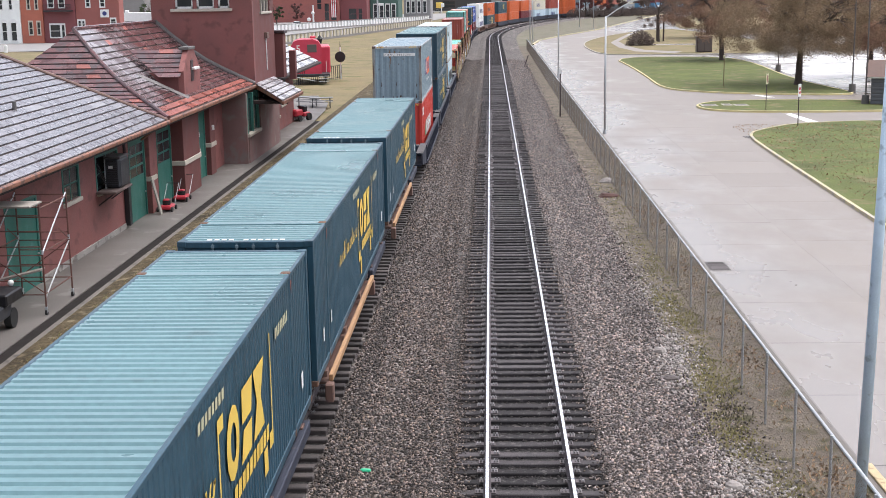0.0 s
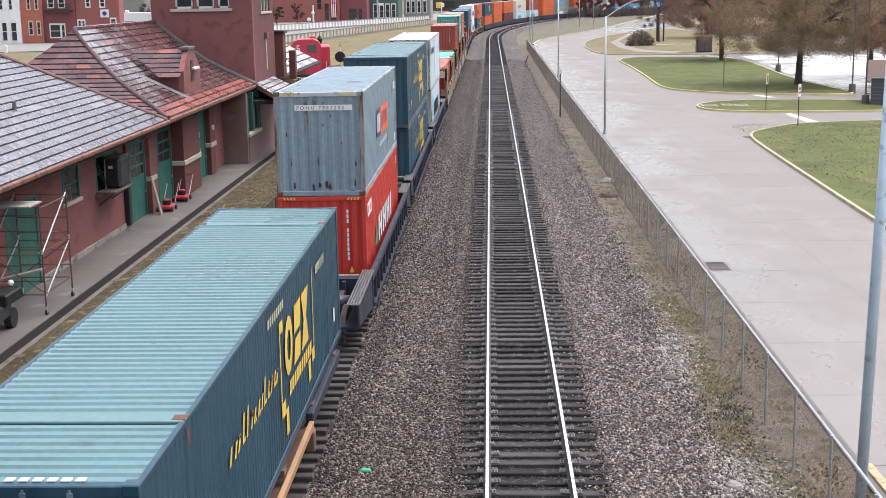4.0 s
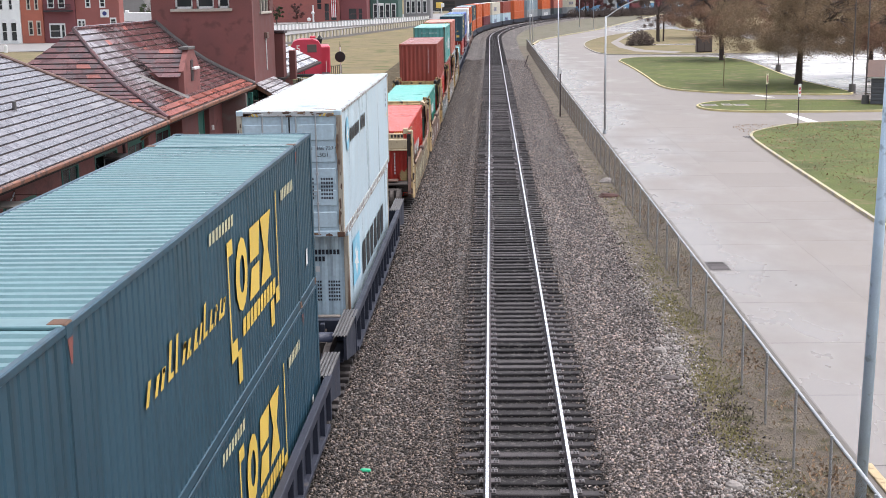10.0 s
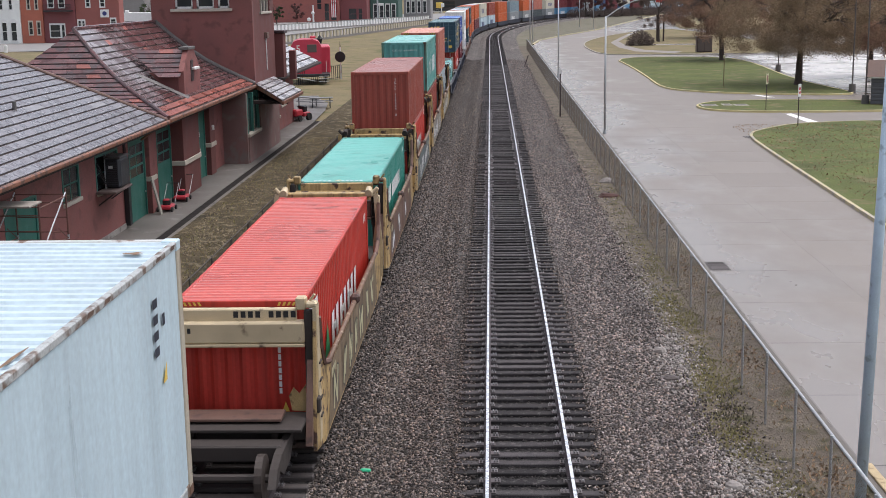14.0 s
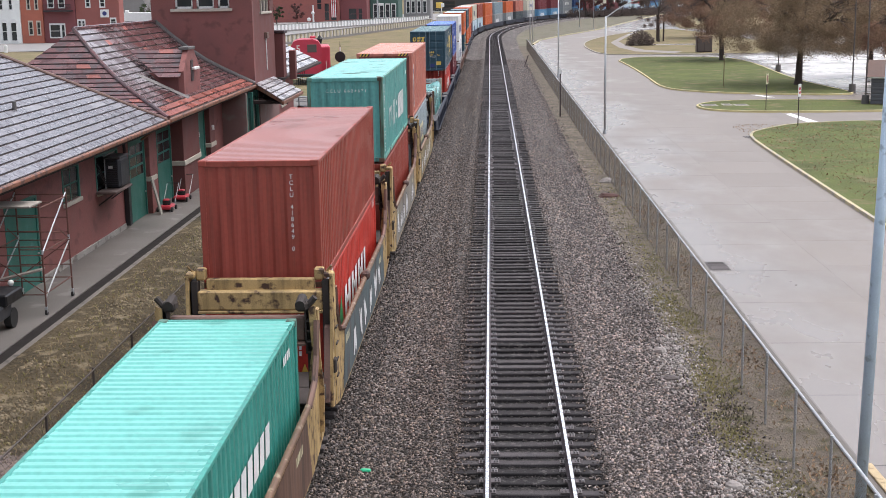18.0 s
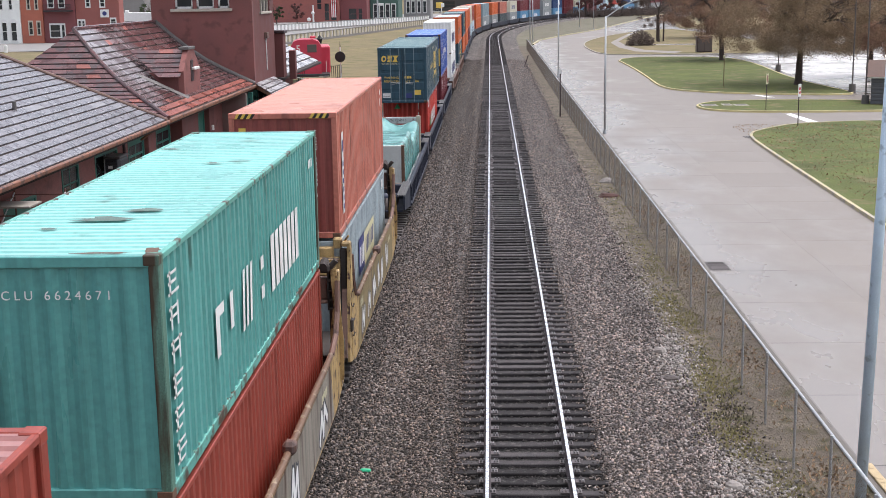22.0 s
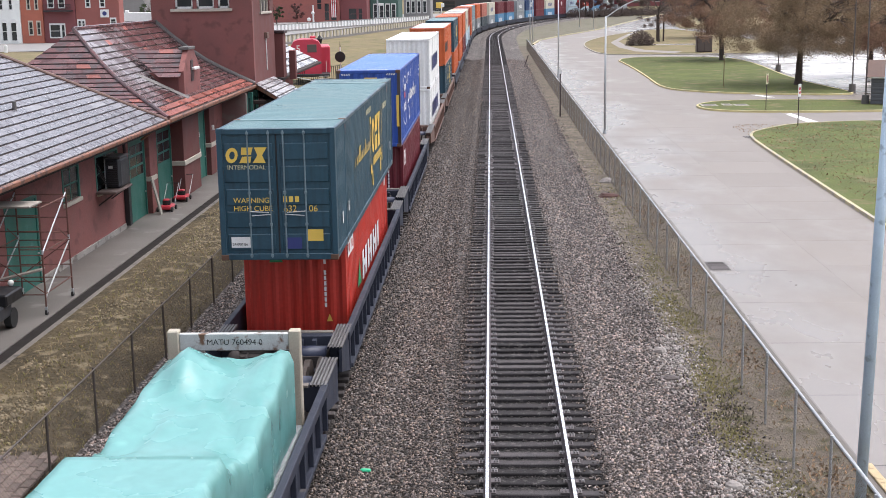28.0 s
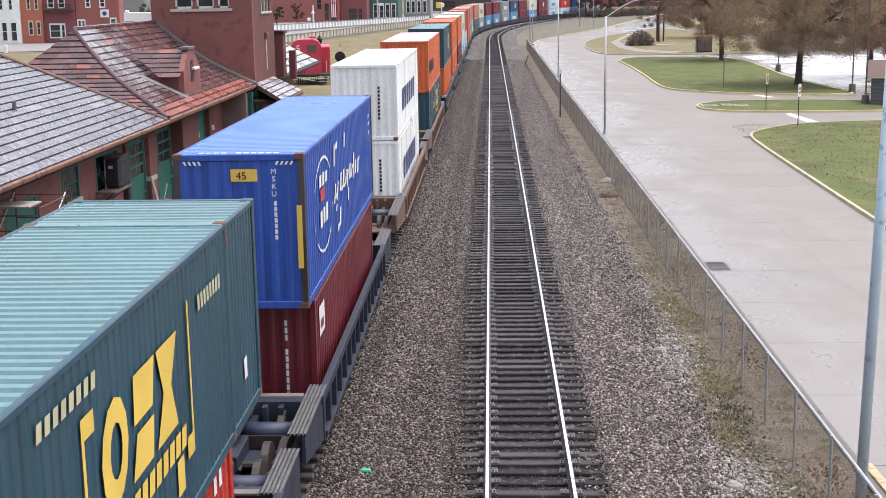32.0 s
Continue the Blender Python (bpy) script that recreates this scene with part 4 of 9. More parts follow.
def road():
    edge = [(6.3, -20), (6.3, 120), (6.45, 190), (6.5, 216), (8.3, 235), (14.3, 260), (23.8, 294), (33.4, 340), (55, 441), (75, 520)]
    out = [(85, 520), (66, 441), (46, 340), (42, 294), (60, 260), (70, 200), (70, -20)]
    g = Geo()
    pts = edge + out
    g.add([(x, y, -0.404) for x, y in pts], [tuple(range(len(pts)))[::-1]])
    r = solid("road", g, M["road_base"], "wide pale concrete road, damp from rain", kind="structure")
    cols = [(6.32, 10.05), (10.056, 13.75)]
    for c, (x0, x1) in enumerate(cols):
        me = Geo().box((x0, -2.124, -0.46), (x1, 2.124, -0.4), 0.004).mesh("concrete_slab", M["concrete"])
        for i in range(54):
            y = -9.0 + 4.28 * i
            shared("concrete_slab", me, r, pose(0, y + (0.0 if c == 0 else 0.6), random.uniform(-0.0006, 0.0006)))
    rnd = random.Random(77)
    g = Geo()
    for i in range(54):
        g.box((6.33, -6.885 + 4.28 * i, -0.45), (6.33 + rnd.choice((0.7, 1.4, 2.4, 3.7)), -6.835 + 4.28 * i, -0.4012))
    part("joint_filler", g, M["joint"], r, kind="stuff")
    g = Geo()
    for x0, x1 in ((6.17, 6.31),):
        g.box((x0, -20, -0.55), (x1, 216, -0.395), 0.02)
    solid("road_edge_kerb", g, M["edging"], "low concrete edging along the road", kind="structure")
    lawn("lawn_near", [(13.6, -20), (48, -20), (48, 86.5), (25.4, 85.8), (22.0, 85.3), (19.0, 84.4), (16.6, 81.6), (14.8, 78.6), (14.45, 70), (14.1, 57), (13.8, 45)], "damp green lawn turning brown", M["lawn"], M["worn_kerb"])
    lawn("lawn_island", [(14.9, 99.5), (14.9, 95.6), (17.0, 93.4), (21, 92.6), (30, 92.6), (30, 101), (23, 102.7), (17.5, 102.6)], "narrow green lawn island between two drives", M["lawn"], M["yellow_kerb"])
    lawn("lawn_tree", [(15.3, 171), (15.5, 150), (15.2, 132), (14.7, 117), (16.6, 112.8), (21, 109.2), (30, 106.4), (29.4, 114), (28.7, 127), (31, 160), (28, 170)], "green lawn under a bare brown tree", M["lawn"], M["yellow_kerb"])
    lawn("lawn_far", [(14.4, 214), (14.0, 193), (14.8, 180), (18, 177.5), (46, 176), (42, 285), (35, 290), (22, 254), (16.6, 230)], "brown far lawn between drives", M["far_lawn"], M["kerb"])
    g = Geo()
    for pts in (((20.2, 91.9), (20.7, 92.2), (21.2, 85.2), (20.4, 85.0)), ((21.1, 108.9), (21.7, 109.0), (22.6, 106.2), (22.0, 106.1))):
        g.add([(x, y, -0.397) for x, y in pts], [(0, 1, 2, 3)])
    solid("road_marking", g, M["white_line"], "painted white stop lines across the drives", kind="structure")
    g = Geo()
    bend = [(53.0, 350), (38.5, 303), (30.6, 277), (24.8, 247), (20.4, 221), (19.9, 202), (21.0, 188.5), (25.5, 181.5)]
    g.sheet([[(x - 0.9, y - 2.2, -0.284), (x + 0.9, y + 2.2, -0.284)] for x, y in bend])
    g.sheet([[(22.0, 207, -0.28), (22.0, 211, -0.28)], [(32.0, 206, -0.28), (32.0, 210, -0.28)]])
    solid("park_path", g, M["road_base"], "curved pale path across the far lawn", kind="structure")
    g = Geo()
    lot = [(31.3, 108), (70, 100), (70, 178), (31.8, 172), (32.0, 160), (29.6, 127), (30.2, 114)]
    g.add([(x, y, -0.398) for x, y in lot], [tuple(range(len(lot)))])
    solid("car_park", g, M["sheen_paving"], "wide wet concrete car park beyond the trees, sky sheen painted in", kind="structure")
    inlet = solid("kerb_inlet", Geo().box((14.6, 77.2, -0.43), (15.5, 78.2, -0.394)), M["joint"], "small dark iron kerb inlet at the lawn's corner", "drain")
    bars_ = Geo()
    for i in range(5):
        bars_.box((14.65 + i * 0.17, 77.25, -0.396), (14.73 + i * 0.17, 78.15, -0.387))
    part("grate", bars_, M["plate"], inlet)
    g = Geo()
    rim = edge[3:]
    g.sheet([[(x - 0.3, y + 0.1, -0.6), (x - 0.3, y + 0.1, -0.25), (x + 0.05, y - 0.02, -0.24), (x + 0.05, y - 0.02, -0.41)] for x, y in rim])
    solid("far_kerb", g, M["worn_kerb"], "worn pale yellow kerb along the far bend of the road", kind="structure")
    line_side = [along(q, 3.9)[:2] for q in range(204, 480, 12)]
    g = Geo()
    g.add([(x, y, -0.585) for x, y in line_side + [(x - 0.1, y) for x, y in reversed(edge[3:-1])]], [tuple(range(len(line_side) + len(edge) - 4))])
    solid("scrub", g, M["scrub"], "dull strip of thin grass and dirt between the line and the road", kind="structure")
    g = Geo()
    g.box((6.34, 40.3, -0.43), (6.98, 41.6, -0.394))
    dr = solid("storm_drain", g, M["joint"], "dark iron storm drain set in the road", "drain")
    bars = Geo()
    for i in range(9):
        bars.box((6.38, 40.36 + i * 0.135, -0.396), (6.94, 40.41 + i * 0.135, -0.385))
    part("grate", bars, M["plate"], dr)


# ---- platform side ----
def platform():
    g = Geo()
    g.box((-13.29, -20, -0.8), (-30, 92, -0.5))
    solid("platform", g, M["platform"], "worn concrete station platform", kind="structure")
    g = Geo()
    g.box((-12.92, -20, -0.8), (-12.74, 92, -0.485), 0.02)
    solid("platform_kerb", g, M["edging"], "concrete edging of the platform", kind="structure")
    g = Geo()
    g.box((-13.28, -20, -0.8), (-12.93, 92, -0.52))
    solid("edge_strip", g, M["dark_strip"], "dark strip along the platform edge", kind="structure")
    g = Geo()
    g.add([(x, y, -0.49) for x, y in ((-13.3, 92), (-13.6, 100), (-14.2, 107), (-16.5, 115), (-34, 119), (-34, 92))], [(0, 1, 2, 3, 4, 5)])
    solid("plaza", g, M["platform"], "concrete plaza beyond the station", kind="structure")


def chain_fence(name, x, z0, z1, y0, y1, gap, metal, mesh_mat, label, top, wire=0.0055):
    f = thing(name, label, "chain-link fence")
    n = int((y1 - y0) / gap)
    me = Geo().rod((0, 0, z0 - 0.15), (0, 0, z1 + 0.03), 0.027, 8).mesh("post", metal)
    for i in range(n + 1):
        shared("post", me, f, pose(x, y0 + i * gap, random.uniform(-0.02, 0.02), random.uniform(-0.6, 0.6), random.uniform(-0.8, 0.8)))
    part("top_rail", Geo().rod((x + 0.03, y0, z1), (x + 0.03, y0 + n * gap, z1), top, 8), metal, f)
    g = Geo()
    h, p = z1 - z0 - 0.04, 0.075
    y = y0
    lim = min(y1, y0 + 95)
    while y < lim:
        for d in (1, -1):
            a, b = (x - 0.03, y, z0 + 0.02), (x - 0.03, y + d * h, z1 - 0.02)
            if y0 <= b[1] <= y1:
                g.rod(a, b, wire / 2, 3, caps=False)
        y += p
    while y < y1:
        for d in (1, -1):
            a, b = (x - 0.03, y, z0 + 0.02), (x - 0.03, y + d * h, z1 - 0.02)
            if y0 <= b[1] <= y1:
                g.rod(a, b, wire * 0.8, 3, caps=False)
        y += p * 2
    part("wire_mesh", g, mesh_mat, f, kind="stuff")


def fences():
    chain_fence("track_fence", 5.05, -0.55, 1.0, 8, 205, 2.55, M["galv"], M["wire"], "long grey chain-link fence with a bright top rail", 0.03, 0.0032)
    chain_fence("platform_fence", -8.95, -0.56, 0.86, 8, 76, 2.9, M["dark_wire"], M["dark_wire"], "low rusty chain-link fence beside the grass strip", 0.018, 0.0042)


ground_sheet()
beds()
road()
platform()


# ---- the train: containers, cars and their motion ----
ROLLING = []


def ribbed(x, y0, y1, z0, z1, depth, pitch, sign, slope=0.12):
    """A corrugated wall across x (facing sign) from y0 to y1."""
    n = max(1, round((y1 - y0) / pitch))
    p = (y1 - y0) / n
    prof = []
    for i in range(n):
        b = y0 + i * p
        prof += [(b, 0), (b + (0.48 - slope) * p, 0), (b + 0.48 * p, depth), (b + (0.98 - slope) * p, depth)]
    prof.append((y1, 0))
    return [[(x - sign * d, y, z) for y, d in prof] for z in (z0, z1)]


def mark(par, rects, material, x=None, y=None, name="marking", label=""):
    """Flat painted shapes: outlines of (along, up) on a side wall at x or an end wall at y. Large shapes are parts of their own."""
    small, made = Geo(), None
    for r in rects:
        if len(r) == 4 and not isinstance(r[0], tuple):
            a0, b0, a1, b1 = r
            r = [(a0, b0), (a1, b0), (a1, b1), (a0, b1)]
        n = len(r)
        area = abs(sum(r[k - 1][0] * r[k][1] - r[k][0] * r[k - 1][1] for k in range(n))) / 2
        big = area > 0.05 or len(rects) == 1
        g = Geo() if big else small
        g.add([(x, a, b) for a, b in r] if x is not None else [(a, y, b) for a, b in r], [tuple(range(n))])
        if big:
            made = part(name, g, material, par, label)
    if small.v:
        made = part("small_lettering", small, material, par, label, kind="stuff")
    return made


def container(kind, s, L, W_, h, zb, colour, label, roof=None, doors=False, detail=2, long53=False, open_front=True):
    """A freight container whose front stands s metres along the line when the clip starts; its floor is zb above the rail."""
    c = thing("shipping_container", label, "container", "containers on the train")
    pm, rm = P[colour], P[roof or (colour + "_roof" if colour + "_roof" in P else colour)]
    w, y0, y1, zt = W_ / 2, -L / 2, L / 2, zb + h
    dp, pt = (0.013, 0.2) if long53 else (0.004, 0.3) if colour == "white" else (0.036, 0.28)
    if detail < 1:
        dp, pt = 0.04, 0.55
    for sg in (-1, 1):
        part("side_wall", Geo().sheet(ribbed(sg * (w - 0.012), y0 + 0.12, y1 - 0.12, zb + 0.14, zt - 0.06, dp, pt, sg)), pm, c)
        part("top_rail", Geo().box((sg * w, y0 + 0.1, zt - 0.085), (sg * (w - 0.07), y1 - 0.1, zt - 0.005), 0.012), P.get(colour + "_rail", pm), c)
        part("bottom_rail", Geo().box((sg * w, y0 + 0.1, zb), (sg * (w - 0.08), y1 - 0.1, zb + 0.15), 0.012), P.get(colour + "_rail", pm), c)
    # roof, ribbed across
    n = round(L / (0.66 if detail < 1 else 0.225))
    p = (L - 0.1) / n
    rows = []
    for i in range(n):
        b = y0 + 0.05 + i * p
        for f, d in ((0, 0.0), (0.34, 0.0), (0.46, 0.03), (0.88, 0.03)):
            rows.append([(-w + 0.04, b + f * p, zt - 0.012), (-w + 0.1, b + f * p, zt - 0.045 + d), (w - 0.1, b + f * p, zt - 0.045 + d), (w - 0.04, b + f * p, zt - 0.012)])
    rows.append([(-w + 0.04, y1 - 0.05, zt - 0.012), (-w + 0.1, y1 - 0.05, zt - 0.02), (w - 0.1, y1 - 0.05, zt - 0.02), (w - 0.04, y1 - 0.05, zt - 0.012)])
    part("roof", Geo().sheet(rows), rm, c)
    posts = [y0 + 0.08, y1 - 0.08] + ([y0 + 2.0, y1 - 2.0] if long53 else [])
    for yy in posts:
        if detail < 1:
            if abs(yy) > y1 - 0.1:
                g = Geo().box((-w, yy - 0.07, zt - 0.14), (w, yy + 0.07, zt - 0.004)).box((-w, yy - 0.07, zb), (w, yy + 0.07, zb + 0.14))
                for sg in (-1, 1):
                    g.box((sg * (w + 0.002), yy - 0.08, zb), (sg * (w - 0.12), yy + 0.08, zt - 0.002))
                part("end_frame", g, pm, c)
            else:
                for sg in (-1, 1):
                    part("side_post", Geo().box((sg * (w + 0.001), yy - 0.08, zb + 0.1), (sg * (w - 0.12), yy + 0.08, zt - 0.1), 0.012), pm, c)
            continue
        for sg in (-1, 1):
            part("corner_post", Geo().box((sg * (w + 0.001), yy - 0.08, zb + 0.1), (sg * (w - 0.12), yy + 0.08, zt - 0.1), 0.012), P["pale_post"] if colour == "white" else P["greyblue_post"] if colour == "greyblue" else P["blue_post"] if colour == "blue" else P["teal_post"] if colour in ("teal", "aqua") and zb > 1 else pm, c)
            part("corner_casting", Geo().box((sg * (w + 0.004), yy - 0.089, zt - 0.115), (sg * (w - 0.17), yy + 0.089, zt + 0.005), 0.012), P["greyblue_post"] if colour == "greyblue" else P["rust"] if colour in ("cream", "blue") else P["teal_post"] if colour in ("teal", "aqua") else pm, c)
            part("corner_casting", Geo().box((sg * (w + 0.004), yy - 0.089, zb - 0.005), (sg * (w - 0.17), yy + 0.089, zb + 0.12), 0.012), P["rust"], c)
    if long53 and detail > 0:
        for yy in (y0 + 2.0, y1 - 2.0):
            part("roof_plate", Geo().box((-w + 0.02, yy - 0.13, zt - 0.03), (w - 0.02, yy + 0.13, zt + 0.004), 0.008), rm, c)
            for sg in (-1, 1):
                part("lift_casting", Geo().box((sg * (w + 0.003), yy - 0.085, zt - 0.11), (sg * (w - 0.16), yy + 0.085, zt + 0.012), 0.012), P["rust"], c)
            mark(c, [[(yy - 0.02, zt - 0.34), (yy + 0.02, zt - 0.34), (yy + 0.07, zt - 0.12), (yy - 0.07, zt - 0.12)]], M["lift_mark"], x=w + 0.006, label="faded red lifting mark")
    # ends
    for front, yy in ((True, y0), (False, y1)):
        o = 1 if front else -1
        if detail > 0:
            part("end_header", Geo().box((-w + 0.1, yy + 0.0, zt - 0.13), (w - 0.1, yy + o * 0.12, zt - 0.004), 0.012), P["pale_header"] if colour in ("white", "greyblue") else pm, c)
        if detail > 0:
            part("end_sill", Geo().box((-w + 0.1, yy, zb), (w - 0.1, yy + o * 0.12, zb + 0.14), 0.012), pm, c)
        if front and doors:
            part("door_seal", Geo().box((-0.014, yy + 0.04, zb + 0.13), (0.014, yy + 0.07, zt - 0.12)), M["black"], c)
            for sg in (-1, 1):
                part("door_seal", Geo().box((sg * (w - 0.1), yy + 0.035, zb + 0.13), (sg * (w - 0.075), yy + 0.06, zt - 0.12)), M["black"], c)
            for sg in (-1, 1):
                leaf = part("door", Geo().box((sg * 0.012, yy + 0.045, zb + 0.13), (sg * (w - 0.1), yy + 0.1, zt - 0.12), 0.01), pm, c)
                for k in range(5):
                    z0 = zb + 0.22 + k * (h - 0.4) / 5
                    part("door_panel", Geo().box((sg * 0.08, yy + 0.015, z0), (sg * (w - 0.16), yy + 0.05, z0 + (h - 0.4) / 5 - 0.14), 0.03), pm, leaf)
                for xx in (0.16, 0.62):
                    g = Geo().rod((sg * xx, yy + 0.008, zb + 0.05), (sg * xx, yy + 0.008, zt - 0.04), 0.019, 8)
                    for zz in (zb + 0.1, zb + 0.8, zb + 1.5, zt - 0.1):
                        g.box((sg * xx - 0.032, yy - 0.012, zz - 0.03), (sg * xx + 0.032, yy + 0.05, zz + 0.03), 0.006)
                    part("lock_rod", g, M["galv"] if colour != "tealnavy" else M["dull_rod"], leaf, "galvanised lock rod")
                    part("handle", Geo().rod((sg * xx, yy - 0.02, zb + 1.0 + xx * 0.15), (sg * xx + 0.42 * (1 if xx < 0.5 else -1) * sg, yy - 0.02, zb + 0.97 + xx * 0.15), 0.012, 6), M["galv"], leaf)
        else:
            rb = ribbed(0, -w + 0.12, w - 0.12, zb + 0.13, zt - 0.11, 0.018 if long53 else 0.03, 0.27, 1, 0.22)
            part("end_wall", Geo().sheet([[(q[1], yy + o * (0.02 - q[0]), q[2]) for q in row] for row in rb]), P["shaded_red_end"] if colour == "pink" else pm, c)
    part("underside", Geo().add([(-w + 0.05, y0 + 0.05, zb + 0.03), (w - 0.05, y0 + 0.05, zb + 0.03), (w - 0.05, y1 - 0.05, zb + 0.03), (-w + 0.05, y1 - 0.05, zb + 0.03)], [(0, 3, 2, 1)]), M["truck_steel"], c)
    ROLLING.append((c, s + L / 2, TRAIN_X))
    return c


def truck(par, y, far=False):
    """A two-axle bogie under par at y; far off, each wheelset is one piece."""
    t = new("truck")
    t.parent = par
    t.matrix_basis = pose(0, y, 0)
    for sg in (-1, 1):
        pts = [(-1.25, 0.38), (-0.95, 0.62), (-0.5, 0.72), (0.5, 0.72), (0.95, 0.62), (1.25, 0.38), (1.0, 0.34), (0.7, 0.5), (0.35, 0.3), (-0.35, 0.3), (-0.7, 0.5), (-1.0, 0.34)]
        part("side_frame", Geo().prism(pts, 0, sg * 0.92, sg * 1.06), M["truck_steel"], t)
        for yy in () if far else (-0.86, 0.86):
            part("wheel", Geo().rod((sg * 0.70, yy, 0.42), (sg * 0.83, yy, 0.42), 0.42, 20), M["wheel_steel"], t)
    for yy in (-0.86, 0.86):
        if far:
            part("wheelset", Geo().rod((0.70, yy, 0.42), (0.83, yy, 0.42), 0.42, 14).rod((-0.83, yy, 0.42), (-0.70, yy, 0.42), 0.42, 14).rod((-0.95, yy, 0.42), (0.95, yy, 0.42), 0.08, 8), M["wheel_steel"], t)
            continue
        part("axle", Geo().rod((-0.95, yy, 0.42), (0.95, yy, 0.42), 0.08, 8), M["truck_steel"], t)
    part("bolster", Geo().box((-1.0, -0.2, 0.45), (1.0, 0.2, 0.75), 0.03), M["truck_steel"], t)


def well_car(s0, s1, well0, well1, tint, detail=2):
    """A stack car from s0 to s1 with its well between well0 and well1 along the line."""
    col = M[tint]
    c = thing("well_car", "low %s intermodal well car with side sills and grated walkways" % ("dusty brown" if tint == "car_brown" else "dark grey-blue"), "rail car", "well cars of the train")
    m = (s0 + s1) / 2
    a, b, e0, e1 = well0 - m, well1 - m, s0 - m, s1 - m
    for sg in (-1, 1):
        part("side_sill", Geo().box((sg * 1.36, a - 0.2, 0.86), (sg * 1.5, b + 0.2, 1.05), 0.015), col, c)
        part("side_plate", Geo().box((sg * 1.36, a - 0.1, 0.12), (sg * 1.39, b + 0.1, 0.88)), col, c)
        part("lower_chord", Geo().box((sg * 1.34, a + 0.3, 0.08), (sg * 1.5, b - 0.3, 0.18), 0.01), col, c)
        if detail > 0:
            n = int((b - a) / 0.95)
            me = Geo().box((sg * 1.385, -0.045, 0.15), (sg * 1.485, 0.045, 0.87), 0.01).mesh("stake", col)
            for i in range(n + 1):
                shared("stake", me, c, pose(0, a + i * (b - a) / n, 0))
        for y0, y1 in ((e0 + 0.25, a - 0.02), (b + 0.02, e1 - 0.25)):
            part("end_side", Geo().prism([(y0, 0.5), (y1, 0.12), (y1, 1.0), (y0, 1.0)], 0, sg * 1.40, sg * 1.46), col, c)
            prof = [(sg * 1.14, 1.0)]
            for k in range(5):
                x0 = 1.15 + k * 0.07
                prof += [(sg * x0, 1.025), (sg * x0, 1.06), (sg * (x0 + 0.045), 1.06), (sg * (x0 + 0.045), 1.025)]
            ends = (y0, y1 + (0.5 if y1 < 0 else 0))
            part("walkway", Geo().sheet([[(px, yy, pz) for px, pz in prof] for yy in ends]), M["grating"], c, "grey steel grating")
    for y0, y1 in ((e0, a), (b, e1)):
        o = 1 if y0 == e0 else -1
        near = y1 if o > 0 else y0
        part("end_beam", Geo().box((-1.38, near - o * 0.05, 0.5), (1.38, near - o * 0.4, 1.02), 0.02), col, c)
        part("centre_sill", Geo().box((-0.32, y0, 0.45), (0.32, y1, 0.74), 0.02), col, c)
        part("floor_plate", Geo().box((-1.36, y0 + 0.4, 0.40), (1.36, y1 - 0.1, 0.46)), col, c)
        part("coupler", Geo().box((-0.14, y0 - 0.25 if o > 0 else y1 - 0.3, 0.55), (0.14, y0 + 0.3 if o > 0 else y1 + 0.25, 0.85), 0.03), M["truck_steel"], c)
        if detail > 0:
            part("air_tank", Geo().rod((0.15, (y0 + y1) / 2, 0.72), (1.05, (y0 + y1) / 2, 0.72), 0.19, 14), M["tank_blue"], c, "dark blue air tank", smooth=True)
            part("brake_step", Geo().box((-0.25, y0 + 0.5, 0.9), (0.25, y1 - 0.5, 0.97)), M["truck_steel"], c)
            part("cross_plate", Geo().box((-1.12, near - o * 0.02, 1.0), (1.12, near - o * 0.2, 1.05), 0.01), M["deck_tan"], c, "dusty brown cross plate")
        if detail > 1:
            mid, gap = (y0 + y1) / 2, (y1 - y0)
            part("brake_cylinder", Geo().rod((-0.95, mid - 0.3, 0.7), (-0.95, mid + 0.35, 0.7), 0.14, 12), M["truck_steel"], c, smooth=True)
            part("brake_rod", Geo().rod((-0.6, y0 + 0.15 * gap, 0.8), (-0.75, y1 - 0.15 * gap, 0.72), 0.025, 6), M["truck_steel"], c)
            part("cross_bar", Geo().box((-1.36, mid - 0.05, 0.80), (1.0, mid + 0.05, 0.87), 0.01), M["truck_steel"], c)
            for sx in (-0.3, 0.0, 0.3):
                part("bracket", Geo().box((sx + 0.4, near - o * 0.42, 0.62), (sx + 0.5, near - o * 0.6, 0.96), 0.01), col, c)
            part("air_hose", Geo().rod((0.4, y0 if o > 0 else y1, 0.6), (0.3, y0 - 0.22 if o > 0 else y1 + 0.22, 0.36), 0.028, 6), M["truck_steel"], c)
        truck(c, (y0 + y1) / 2, detail < 1)
    part("well_floor", Geo().box((-1.34, a, 0.10), (1.34, b, 0.14)), M["truck_steel"], c)
    ROLLING.append((c, m, TRAIN_X))
    return c


